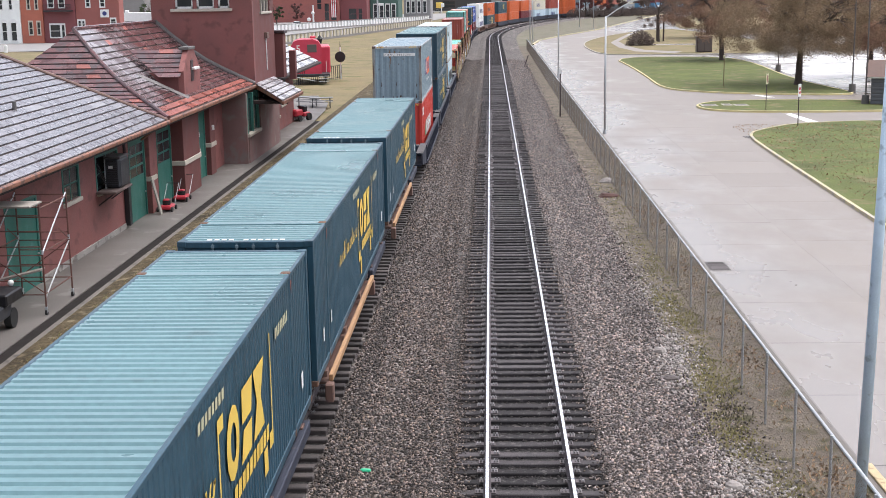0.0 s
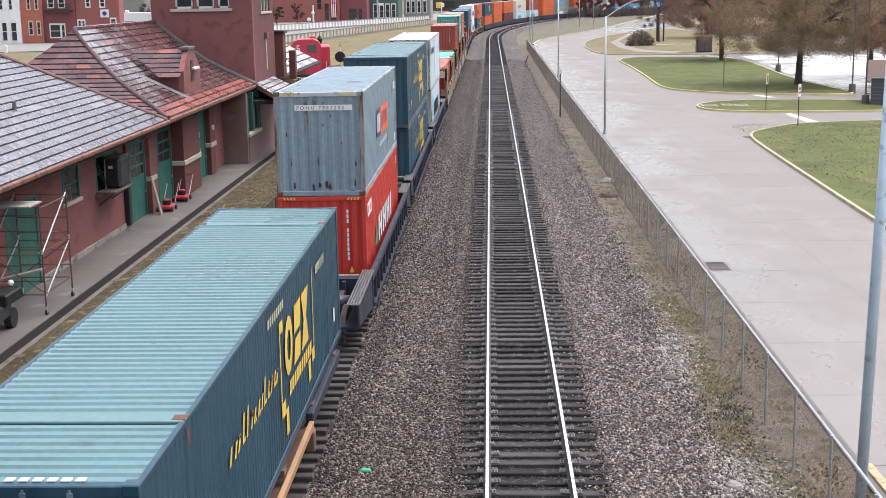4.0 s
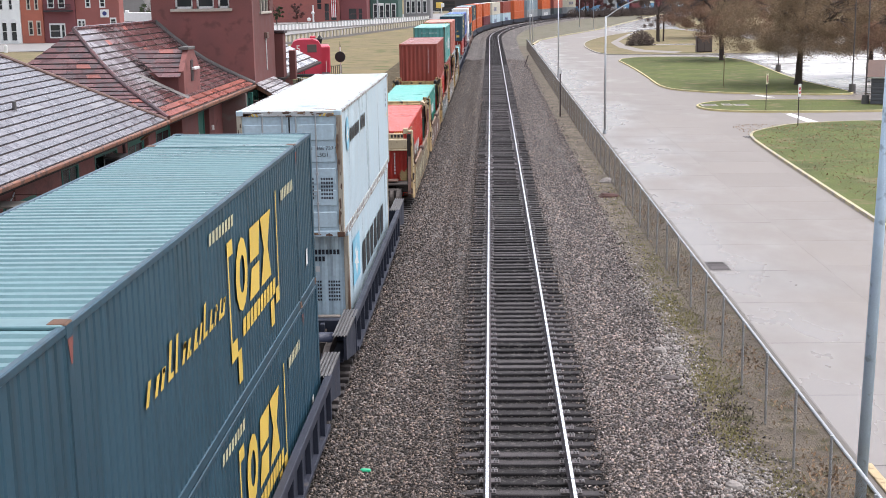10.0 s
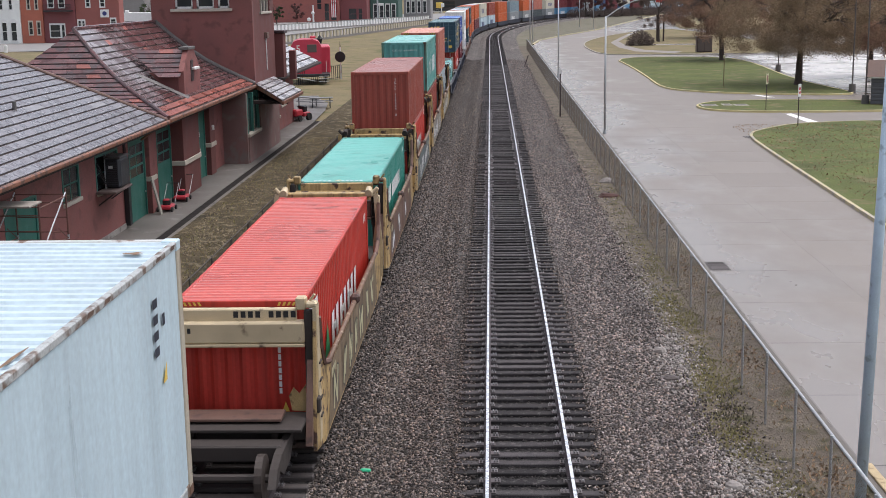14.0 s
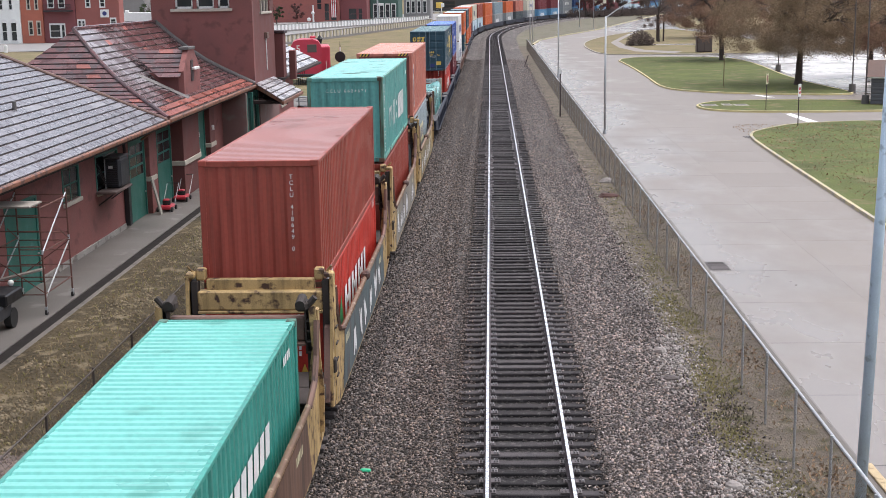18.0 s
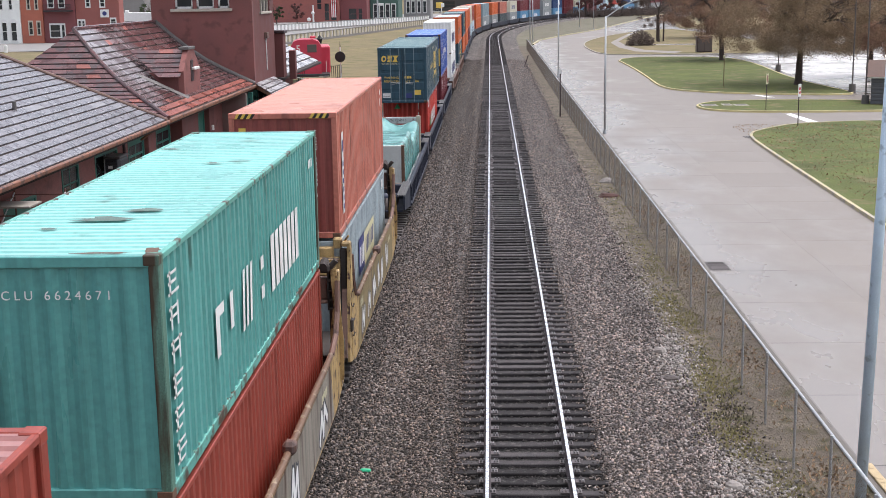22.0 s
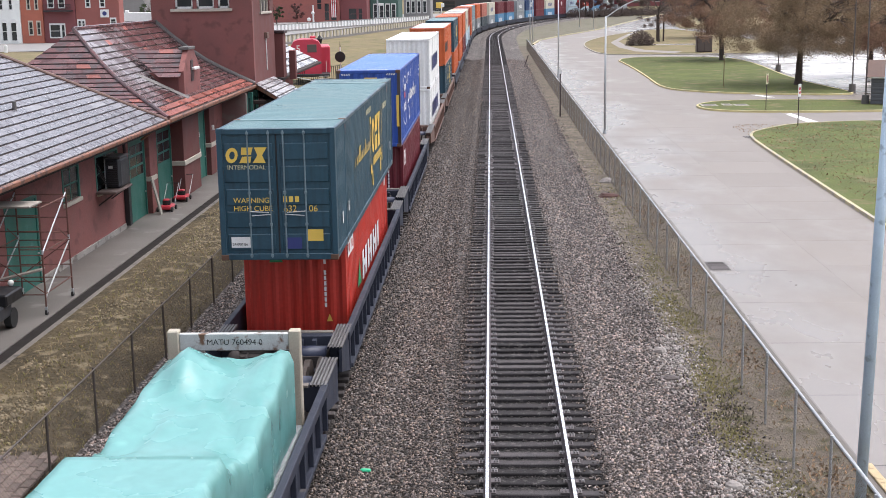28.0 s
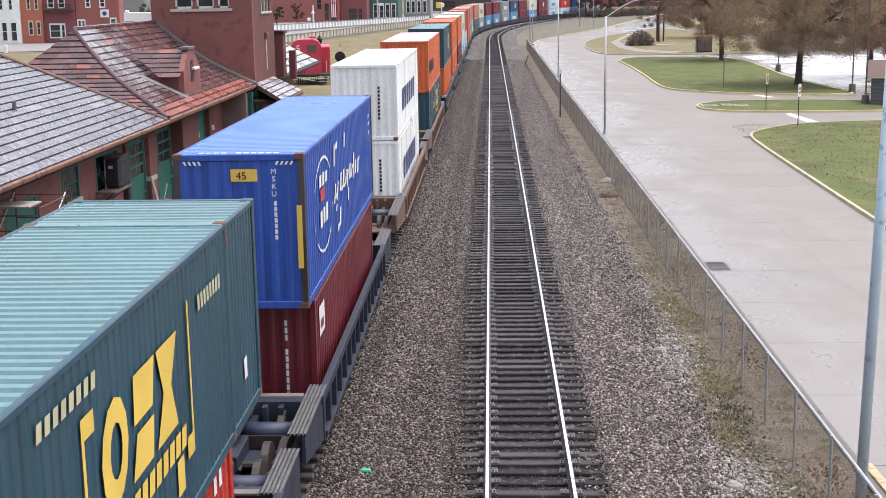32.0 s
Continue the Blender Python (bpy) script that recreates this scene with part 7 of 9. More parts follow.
# ---- the station: a long low wing, a taller main block with a tower ----
def roof_plane(name, parent, corners, material, rows_at, tile, lift=0.03, odd=None, seed=1):
    """Courses of tiles on a slope. corners(f) gives the left and right end of the course at fraction f of the slope (0 eave, 1 ridge)."""
    rnd = random.Random(seed)
    n = rows_at
    strips = Geo()
    for i in range(n):
        a0, a1 = corners(i / n)
        b0, b1 = corners((i + 1) / n)
        a0, a1, b0, b1 = (Vector(v) for v in (a0, a1, b0, b1))
        up = Vector((0, 0, lift))
        strips.add([a0 + up, a1 + up, b1 + up * 0.1, b0 + up * 0.1, a0 - up * 0.4, a1 - up * 0.4], [(0, 1, 2, 3), (4, 5, 1, 0)])
    return part(name, strips, material, parent)


def tiles(parent, name, corner, n, w, material, odd_mat, odd, thick, seed, gap=0.004, step=0.2):
    """Single tiles, course over course, each a thin slab tipped up at its lower edge."""
    rnd = random.Random(seed)
    for i in range(n):
        a0, a1 = (Vector(v) for v in corner(i / n))
        b0, b1 = (Vector(v) for v in corner((i + 1) / n))
        run, up = (a1 - a0), (b0 + b1 - a0 - a1) / 2
        L = run.length
        if L < w * 0.5:
            continue
        k = max(1, round(L / w))
        nrm = run.cross(up).normalized()
        if nrm.z < 0:
            nrm = -nrm
        for j in range(k):
            f0, f1 = (j + gap) / k, (j + 1 - gap) / k
            c0, c1 = a0.lerp(b0, step), a1.lerp(b1, step)
            p = [c0.lerp(c1, f0) + nrm * thick, c0.lerp(c1, f1) + nrm * thick, b0.lerp(b1, f1) + nrm * 0.03, b0.lerp(b1, f0) + nrm * 0.03, c0.lerp(c1, f0) - nrm * 0.004, c0.lerp(c1, f1) - nrm * 0.004]
            g = Geo().add(p, [(0, 1, 2, 3), (4, 5, 1, 0), (4, 0, 3), (1, 5, 2)])
            part(name, g, odd_mat if rnd.random() < odd else material, parent)


def ridge_cap(parent, p, q, r, material, name="ridge_cap"):
    p, q = Vector(p), Vector(q)
    part(name, Geo().rod(p, q, r, 8), material, parent)


def opening(parent, kind, x, y0, y1, z0, z1, glass_rows=0, arch=False):
    """A door or window in a wall that faces +x, as a framed unit set into the wall."""
    name = "door" if kind == "door" else "window"
    leaf_mat = M["green_paint"]
    d = part(name, Geo().box((x - 0.12, y0, z0), (x - 0.03, y1, z1), 0.012), leaf_mat if kind == "door" else M["glass"], parent, "green painted wooden door" if kind == "door" else "")
    for a, b, c, e in ((y0 - 0.09, y0 + 0.02, z0, z1 + 0.08), (y1 - 0.02, y1 + 0.09, z0, z1 + 0.08), (y0, y1, z1 - 0.02, z1 + 0.08)):
        part("frame", Geo().box((x - 0.13, a, c), (x + 0.02, b, e), 0.01), leaf_mat, d)
    if kind == "door":
        for k in range(glass_rows):
            zz = z0 + (z1 - z0) * (0.55 + 0.14 * k)
            for s in range(2):
                ya = y0 + 0.1 + s * (y1 - y0 - 0.1) / 2
                part("pane", Geo().box((x - 0.04, ya, zz), (x - 0.022, ya + (y1 - y0) / 2 - 0.16, zz + (z1 - z0) * 0.11), 0.004), M["glass"], d)
        part("knob", Geo().ball((x + 0.02, y1 - 0.12, z0 + 1.0), 0.035), M["pale_metal"], d)
    else:
        part("sash", Geo().box((x - 0.07, (y0 + y1) / 2 - 0.03, z0), (x - 0.02, (y0 + y1) / 2 + 0.03, z1), 0.005), leaf_mat, d)
        part("sash", Geo().box((x - 0.075, y0, (z0 + z1) / 2 - 0.03), (x - 0.025, y1, (z0 + z1) / 2 + 0.03), 0.005), leaf_mat, d)
        part("sill", Geo().box((x - 0.05, y0 - 0.12, z0 - 0.14), (x + 0.09, y1 + 0.12, z0 - 0.01), 0.015), M["trim_stone"], d, "pale stone sill")
    return d


XW = -15.06
EAVE_X, EAVE_Z = -13.86, 3.45


def wall_with_holes(parent, name, x, thick, y0, y1, z0, z1, holes, material):
    """A wall in the plane x, built of blocks round its openings (y0, y1, z0, z1)."""
    holes = sorted(holes)
    y = y0
    for a, b, c, d in holes:
        if a > y:
            part(name, Geo().box((x - thick, y, z0), (x, a, z1)), material, parent)
        if c > z0 + 0.01:
            part(name, Geo().box((x - thick, a, z0), (x, b, c)), material, parent)
        if d < z1 - 0.01:
            part(name, Geo().box((x - thick, a, d), (x, b, z1)), material, parent)
        y = b
    if y < y1:
        part(name, Geo().box((x - thick, y, z0), (x, y1, z1)), material, parent)


def station_wing():
    st = thing("station_wing", "low red brick station wing with grey slate roof and green doors", "building")
    holes = [(37.0, 39.6, -0.5, 2.3), (42.3, 43.95, 1.62, 2.75), (46.0, 48.7, 1.42, 2.7), (50.35, 52.55, -0.5, 2.75)]
    wall_with_holes(st, "wall", XW, 0.35, -12, 53.6, -0.5, 3.4, holes, M["brick"])
    opening(st, "door", XW, 37.0, 39.6, -0.5, 2.3, 0)
    opening(st, "window", XW, 42.3, 43.95, 1.62, 2.75)
    opening(st, "window", XW, 46.0, 48.7, 1.42, 2.7)
    opening(st, "door", XW, 50.35, 52.55, -0.5, 2.75, 3)
    part("footing", Geo().box((XW, -12, -0.5), (XW + 0.05, 37.0, -0.36)), M["pale_footing"], st)
    part("footing", Geo().box((XW, 39.7, -0.5), (XW + 0.05, 50.1, -0.3)), M["pale_footing"], st)
    part("downpipe", Geo().box((XW + 0.005, 49.3, -0.4), (XW + 0.2, 49.62, 1.35), 0.01), M["black"], st, "black boxed downpipe")
    part("downpipe", Geo().rod((XW + 0.08, 49.46, 1.35), (XW + 0.08, 49.46, 3.4), 0.06, 8), M["dark_frame"], st)
    for y0, y1 in ((52.75, 53.6),):
        part("pilaster", Geo().box((XW - 0.1, y0, -0.5), (XW + 0.18, y1, 3.2), 0.02), M["brick"], st)
        part("pilaster_cap", Geo().box((XW - 0.1, y0 - 0.04, 0.86), (XW + 0.24, y1 + 0.04, 1.06), 0.02), M["trim_stone"], st)
        part("plinth", Geo().box((XW - 0.1, y0 - 0.03, -0.5), (XW + 0.22, y1 + 0.03, 0.86), 0.02), M["brick"], st)
    # roof: plane towards the tracks, hip at the far end
    m = 0.6
    run = 5.6
    corner = lambda f: ((EAVE_X - f * run, -12, EAVE_Z + m * f * run), (EAVE_X - f * run, 52.0 - f * run, EAVE_Z + m * f * run))
    back = Geo().sheet([[corner(0)[0], corner(0)[1]], [corner(1)[0], corner(1)[1]]])
    back.add([corner(0)[1], (EAVE_X - 2 * run, 52, EAVE_Z), corner(1)[1]], [(0, 1, 2)])
    back.add([corner(1)[0], corner(1)[1], (EAVE_X - 2 * run, 52, EAVE_Z), (EAVE_X - 2 * run, -12, EAVE_Z)], [(0, 1, 2, 3)])
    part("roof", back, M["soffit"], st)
    n, w = 19, 1.5
    front = lambda f: ((EAVE_X - f * run, 27.0, EAVE_Z + m * f * run), (EAVE_X - f * run, 52.0 - f * run, EAVE_Z + m * f * run))
    tiles(st, "slate", front, n, w, M["slate"], M["slate_pale"], 0.04, 0.035, 4)
    g = Geo()
    rear = lambda f: ((EAVE_X - f * run, -12, EAVE_Z + m * f * run), (EAVE_X - f * run, 27.0, EAVE_Z + m * f * run))
    roof_plane("slate_courses", st, rear, M["slate"], n, 0.9)
    ridge_cap(st, (EAVE_X - 0.02, 51.98, EAVE_Z + 0.05), (EAVE_X - run, 52.0 - run, EAVE_Z + m * run + 0.05), 0.085, M["copper_dull"], "hip_cap")
    ridge_cap(st, (EAVE_X - run, 52.0 - run, EAVE_Z + m * run + 0.05), (EAVE_X - run, -12, EAVE_Z + m * run + 0.05), 0.085, M["copper_dull"])
    part("gutter", Geo().box((EAVE_X - 0.02, -12, EAVE_Z - 0.12), (EAVE_X + 0.12, 52.1, EAVE_Z + 0.03), 0.03), M["copper"], st, "weathered copper gutter")
    part("fascia", Geo().box((EAVE_X - 0.06, -12, EAVE_Z - 0.22), (EAVE_X - 0.02, 52.0, EAVE_Z)), M["soffit"], st)
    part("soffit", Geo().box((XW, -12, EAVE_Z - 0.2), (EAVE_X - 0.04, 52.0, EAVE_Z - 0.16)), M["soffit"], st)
    part("vent_pipe", Geo().rod((-16.2, 41.5, 4.7), (-16.2, 41.5, 5.15), 0.07, 10), M["flashing"], st)
    part("gutter_drop", Geo().rod((EAVE_X - 0.1, 51.6, EAVE_Z - 0.1), (XW + 0.1, 51.9, 2.7), 0.05, 8), M["copper"], st)


def station_main():
    st = thing("station_main_building", "red brick station with dark red tiled roof, dormer and tower", "building")
    m = 0.645
    holes = [(54.7, 57.0, -0.5, 2.8), (61.9, 64.0, -0.5, 2.8)]
    wall_with_holes(st, "wall", XW, 0.35, 53.6, 68.5, -0.5, 3.4, holes, M["brick"])
    opening(st, "door", XW, 54.7, 57.0, -0.5, 2.8, 3)
    opening(st, "door", XW, 61.9, 64.0, -0.5, 2.8, 0)
    for y0, y1, d in ((57.2, 60.4, 0.55), (60.9, 61.8, 0.2), (64.2, 65.3, 0.25)):
        part("pilaster", Geo().box((XW - 0.1, y0, -0.5), (XW + d, y1, 3.2), 0.02), M["brick_dark"], st)
        part("pilaster_cap", Geo().box((XW - 0.1, y0 - 0.05, 0.92), (XW + d + 0.06, y1 + 0.05, 1.14), 0.02), M["trim_stone"], st)
    for y in (61.2, 64.6):
        part("wall_lamp", Geo().box((XW + 0.22, y, 1.75), (XW + 0.36, y + 0.16, 2.0), 0.02), M["white_paint"], st)
    # projecting bay beside the tower
    part("wall", Geo().box((XW - 0.2, 68.5, -0.5), (-13.75, 68.8, 3.3)), M["hazed_brick"], st)
    part("wall", Geo().box((-14.05, 68.8, -0.5), (-13.7, 72.4, 0.9)), M["hazed_brick"], st)
    part("wall_cap", Geo().box((-14.1, 68.7, 0.9), (-13.62, 72.4, 1.08), 0.02), M["trim_stone"], st)
    part("bay_window", Geo().box((-13.98, 68.9, 1.08), (-13.86, 72.2, 2.9)), M["glass"], st)
    for y in (68.85, 70.5, 72.2):
        part("bay_post", Geo().box((-14.0, y - 0.1, 1.08), (-13.74, y + 0.12, 3.2), 0.02), M["green_paint"], st)
    part("wall", Geo().box((-14.6, 72.4, -0.5), (-13.7, 79.0, 3.4)), M["hazed_brick"], st)
    part("wall", Geo().box((-15.2, 79.0, -0.5), (-14.8, 92.0, 3.3)), M["brick"], st)
    part("wall_cap", Geo().box((-14.6, 79.0, 0.95), (-13.64, 79.2, 1.12), 0.02), M["trim_stone"], st)
    for y in (82.0, 86.5):
        opening(st, "window", -14.8, y, y + 1.7, 1.1, 2.8)
    # main roof
    run = 5.45
    zr = EAVE_Z + 0.06 + m * run
    y_end = 72.3
    rise = lambda f: EAVE_Z + 0.06 + m * f * run - 0.4 * math.sin(math.pi * f ** 1.15)
    side = lambda f: ((EAVE_X - f * run, 52.25 + f * run, rise(f)), (EAVE_X - f * run, y_end, rise(f)))
    hipf = lambda f: ((EAVE_X - 2 * run + f * run, 52.25 + f * run, rise(f)), (EAVE_X - f * run, 52.25 + f * run, rise(f)))
    g = Geo().sheet([list(side(k / 8)) for k in range(9)])
    g.sheet([list(hipf(k / 8)) for k in range(9)])
    g.sheet([[hipf(k / 8)[0], (EAVE_X - 2 * run + run * k / 8, y_end, rise(k / 8))] for k in range(9)])
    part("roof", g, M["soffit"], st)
    upper = lambda f: side(0.13 + 0.87 * f)
    lower = lambda f: side(0.13 * f)
    tiles(st, "tile", upper, 15, 0.62, M["sheened_tile"], M["new_tile"], 0.006, 0.045, 6)
    tiles(st, "tile", lower, 2, 0.62, M["new_tile"], M["new_tile"], 0, 0.05, 7)
    tiles(st, "tile", hipf, 19, 0.62, M["red_tile"], M["new_tile"], 0.06, 0.045, 8)
    a, b = side(0)[0], side(1)[0]
    for k in range(6):
        p, q = side(k / 6)[0], side((k + 1) / 6)[0]
        ridge_cap(st, (p[0], p[1], p[2] + 0.05), (q[0], q[1], q[2] + 0.05), 0.095, M["red_tile"], "hip_cap")
    ridge_cap(st, (b[0], b[1], b[2] + 0.05), (EAVE_X - run, y_end, zr + 0.05), 0.1, M["red_tile"])
    part("gutter", Geo().box((EAVE_X - 0.02, 52.2, EAVE_Z - 0.1), (EAVE_X + 0.13, 72.2, EAVE_Z + 0.07), 0.03), M["copper"], st, "weathered copper gutter")
    part("soffit", Geo().box((XW - 0.3, 52.2, EAVE_Z - 0.2), (EAVE_X - 0.02, 72.2, EAVE_Z - 0.12)), M["soffit"], st)
    # dormer
    dy0, dy1, dx = 57.9, 62.7, -14.75
    ym = 60.5
    zc = EAVE_Z - 0.1 + m * (EAVE_X - dx)
    part("dormer_front", Geo().prism([(59.0, zc - 0.2), (62.3, zc - 0.2), (62.3, 5.05), (61.2, 6.0), (60.1, 6.0), (59.0, 5.05)], 0, dx - 0.25, dx), M["brick"], st)
    part("dormer_sill", Geo().box((dx - 0.05, 58.9, zc - 0.16), (dx + 0.1, 62.4, zc - 0.02), 0.02), M["trim_stone"], st)
    part("dormer_cap", Geo().box((dx - 0.4, 59.9, 5.98), (dx + 0.06, 61.3, 6.12), 0.02), M["flashing"], st)
    part("dormer_vent", Geo().box((dx - 0.02, 60.4, 4.5), (dx + 0.03, 60.9, 5.5), 0.02), M["dark_frame"], st)
    part("floodlight", Geo().box((dx + 0.02, 60.5, 5.02), (dx + 0.2, 61.5, 5.16), 0.03), M["white_paint"], st)
    xb = EAVE_X - (6.0 - EAVE_Z - 0.06) / m
    g1 = lambda f: ((dx - 0.1 - f * 0.0, 58.6 + f * 2.0, 4.75 + f * 1.22), (EAVE_X - (4.75 + f * 1.22 - EAVE_Z - 0.06) / m, 58.6 + f * 2.0, 4.75 + f * 1.22))
    g2 = lambda f: ((EAVE_X - (4.75 + f * 1.22 - EAVE_Z - 0.06) / m, 62.8 - f * 2.0, 4.75 + f * 1.22), (dx - 0.1, 62.8 - f * 2.0, 4.75 + f * 1.22))
    tiles(st, "tile", g1, 6, 0.6, M["red_tile"], M["new_tile"], 0.05, 0.04, 11)
    tiles(st, "tile", g2, 6, 0.6, M["red_tile"], M["new_tile"], 0.05, 0.04, 12)
    part("valley", Geo().sheet([[(dx + 0.3, 58.35, zc - 0.08), (dx + 0.3, 58.75, zc - 0.02)], [(-16.75, 58.1, 4.98), (-16.75, 58.45, 5.05)]]), M["flashing"], st, "grey metal valley")
    part("dormer_side", Geo().prism([(dx - 0.25, zc - 0.2), (dx - 0.25, 5.0), (dx - 1.6, 5.0)], 1, 58.95, 59.15), M["brick_dark"], st)
    # tower
    tw = (-19.5, -13.85, 72.0, 79.1)
    holes = [(-18.15, -17.15, 7.75, 10.0), (-16.95, -15.95, 7.75, 10.0), (-15.75, -15.1, 7.75, 10.0)]
    part("tower_wall", Geo().box((tw[0], tw[2], 3.2), (tw[1], tw[2] + 0.4, 7.75)), M["brick"], st)
    x = tw[0]
    for a0, a1, c, d in holes + [(tw[1], tw[1], 0, 0)]:
        part("tower_wall", Geo().box((x, tw[2], 7.75), (a0, tw[2] + 0.4, 10.2)), M["brick"], st)
        x = a1
    for a0, a1, c, d in holes:
        w = part("window", Geo().box((a0, tw[2] + 0.2, c), (a1, tw[2] + 0.24, d)), M["glass"], st)
        part("frame", Geo().box((a0, tw[2] + 0.1, c), (a0 + 0.1, tw[2] + 0.2, d)), M["white_paint"], w)
        part("frame", Geo().box((a0, tw[2] + 0.1, c), (a1, tw[2] + 0.2, c + 0.12)), M["white_paint"], w)
        part("frame", Geo().box((a1 - 0.1, tw[2] + 0.1, c), (a1, tw[2] + 0.2, d)), M["white_paint"], w)
    part("window_sill", Geo().box((-18.4, tw[2] - 0.12, 7.58), (-14.95, tw[2] + 0.05, 7.75), 0.02), M["trim_stone"], st, "long pale stone sill")
    part("tower_wall", Geo().box((tw[1] - 0.4, tw[2] + 0.4, 3.2), (tw[1], tw[3], 7.5)), M["brick_dark"], st)
    part("tower_wall", Geo().box((tw[1] - 0.4, tw[2] + 0.4, 7.5), (tw[1], 74.5, 10.2)), M["brick_dark"], st)
    part("tower_wall", Geo().box((tw[1] - 0.4, 77.8, 7.5), (tw[1], tw[3], 10.2)), M["brick_dark"], st)
    w = part("window", Geo().box((tw[1] - 0.25, 74.5, 7.5), (tw[1] - 0.2, 77.8, 10.2)), M["glass"], st)
    for k in range(4):
        part("mullion", Geo().box((tw[1] - 0.2, 74.5 + k * 1.07, 7.5), (tw[1] - 0.1, 74.62 + k * 1.07, 10.2)), M["trim_stone"], w)
    part("window_sill", Geo().box((tw[1] - 0.1, 74.3, 7.36), (tw[1] + 0.1, 78.0, 7.5), 0.02), M["trim_stone"], st)
    part("wall_light", Geo().box((tw[1], 75.6, 5.95), (tw[1] + 0.18, 76.3, 6.3), 0.03), M["copper_dull"], st)
    part("conduit", Geo().rod((tw[1] + 0.03, 76.0, 4.1), (tw[1] + 0.03, 76.0, 5.95), 0.035, 6), M["white_paint"], st)
    part("tower_wall", Geo().box((tw[0], tw[2] + 0.4, 3.2), (tw[0] + 0.4, tw[3], 10.2)), M["brick"], st)
    part("tower_wall", Geo().box((tw[0] + 0.4, tw[3] - 0.4, 3.2), (tw[1] - 0.4, tw[3], 10.2)), M["brick"], st)
    part("tower_roof", Geo().add([(tw[0] - 0.8, tw[2] - 0.8, 10.2), (tw[1] + 0.8, tw[2] - 0.8, 10.2), (tw[1] + 0.8, tw[3] + 0.8, 10.2), (tw[0] - 0.8, tw[3] + 0.8, 10.2), (-16.7, 75.5, 12.8)], [(3, 2, 1, 0), (0, 1, 4), (1, 2, 4), (2, 3, 4), (3, 0, 4)]), M["red_tile"], st)
    sl = lambda x: EAVE_Z + 0.06 + m * (EAVE_X - x)
    for k in range(6):
        part("flashing", Geo().rod((EAVE_X - run * k / 6, 71.95, rise(k / 6) + 0.07), (EAVE_X - run * (k + 1) / 6, 71.95, rise((k + 1) / 6) + 0.07), 0.13, 8), M["flashing"], st, "grey metal flashing along the tower")
    # roofs beyond the tower
    bay = lambda f: ((-11.55 - f * 2.3, 67.3 + f * 4.8, 2.95 + f * 0.6), (-11.55 - f * 2.3, 74.4 + f * 3.8, 2.95 + f * 0.6))
    bay_front = lambda f: ((-13.86, 68.9 + f * 1.9, 3.3 + f * 0.8), (-11.9 - f * 1.9, 66.6 + f * 4.2, 3.1 + f * 1.0))
    part("bay_roof", Geo().sheet([[bay(0)[0], bay(0)[1]], [bay(1)[0], bay(1)[1]]]), M["soffit"], st)
    tiles(st, "slate", bay, 5, 1.0, M["slate_light"], M["slate"], 0.15, 0.04, 15)
    part("bay_fascia", Geo().box((-11.6, 67.3, 2.76), (-11.5, 74.4, 2.95), 0.02), M["copper"], st)
    part("bay_bracket", Geo().box((-13.7, 70.4, 2.55), (-11.8, 70.6, 2.75), 0.02), M["soffit"], st)
    part("bay_soffit", Geo().add([(-13.8, 72.0, 2.78), (-11.55, 67.35, 2.78), (-11.55, 74.4, 2.78), (-13.8, 78.2, 2.78)], [(0, 1, 2, 3)]), M["soffit"], st)
    part("bay_fascia", Geo().add([(-13.86, 72.05, 3.5), (-11.5, 67.28, 2.95), (-11.5, 67.28, 2.76), (-13.86, 72.05, 3.3)], [(0, 1, 2, 3)]), M["copper"], st)
    far = lambda f: ((-13.9 - f * 4.0, 79.2, 3.3 + f * 2.1), (-13.9 - f * 4.0, 100.0 + f * 0.0, 3.3 + f * 2.1))
    part("roof", Geo().sheet([[far(0)[0], far(0)[1]], [far(1)[0], far(1)[1]]]), M["soffit"], st)
    tiles(st, "slate", far, 7, 1.6, M["slate_light"], M["slate"], 0.15, 0.04, 16)
    part("gutter", Geo().box((-13.9, 79.2, 3.15), (-13.75, 100.1, 3.32), 0.03), M["soffit"], st)
    part("far_wall", Geo().add([(-14.8, 92, -0.5), (-14.8, 92, 3.2), (-22, 92, 3.2), (-22, 92, -0.5)], [(0, 1, 2, 3)]), M["brick"], st)
    ch = part("chimney", Geo().box((-14.2, 79.9, 3.4), (-13.45, 80.9, 6.1), 0.03), M["brick_dark"], st)
    part("chimney_cap", Geo().box((-14.3, 79.8, 6.1), (-13.35, 81.0, 6.28), 0.03), M["dark_frame"], ch)
    part("chimney", Geo().box((-13.3, 81.0, 3.2), (-12.9, 81.6, 5.0), 0.03), M["brick_dark"], st)


M["pale_footing"] = mat("pale_footing", (0.30, 0.28, 0.255), 0.8, var=0.35, scale=1.2, stain=(0.15, 0.13, 0.115), stain_at=0.54)
M["slate_pale"] = mat("slate_pale", (0.27, 0.265, 0.28), 0.4, var=0.2, scale=0.8, grain=30, each=0.2, bump=0.15, wet=0.12)
M["slate_light"] = mat("slate_light", (0.36, 0.35, 0.36), 0.36, var=0.2, scale=0.8, grain=30, each=0.2, bump=0.15, wet=0.12)
M["sheened_tile"] = sheened("sheened_tile", (0.12, 0.052, 0.052), (0.235, 0.215, 0.225))
# bay brick: the grey haze before the wall is mixed into its colour
M["hazed_brick"] = mat("hazed_brick", (0.20, 0.118, 0.107), 0.8, var=0.3, scale=0.6, grain=26, bump=0.3, stain=(0.20, 0.155, 0.143), stain_at=0.54)
M["copper_dull"] = mat("copper_dull", (0.16, 0.095, 0.075), 0.5, 0.1, var=0.25, scale=2)
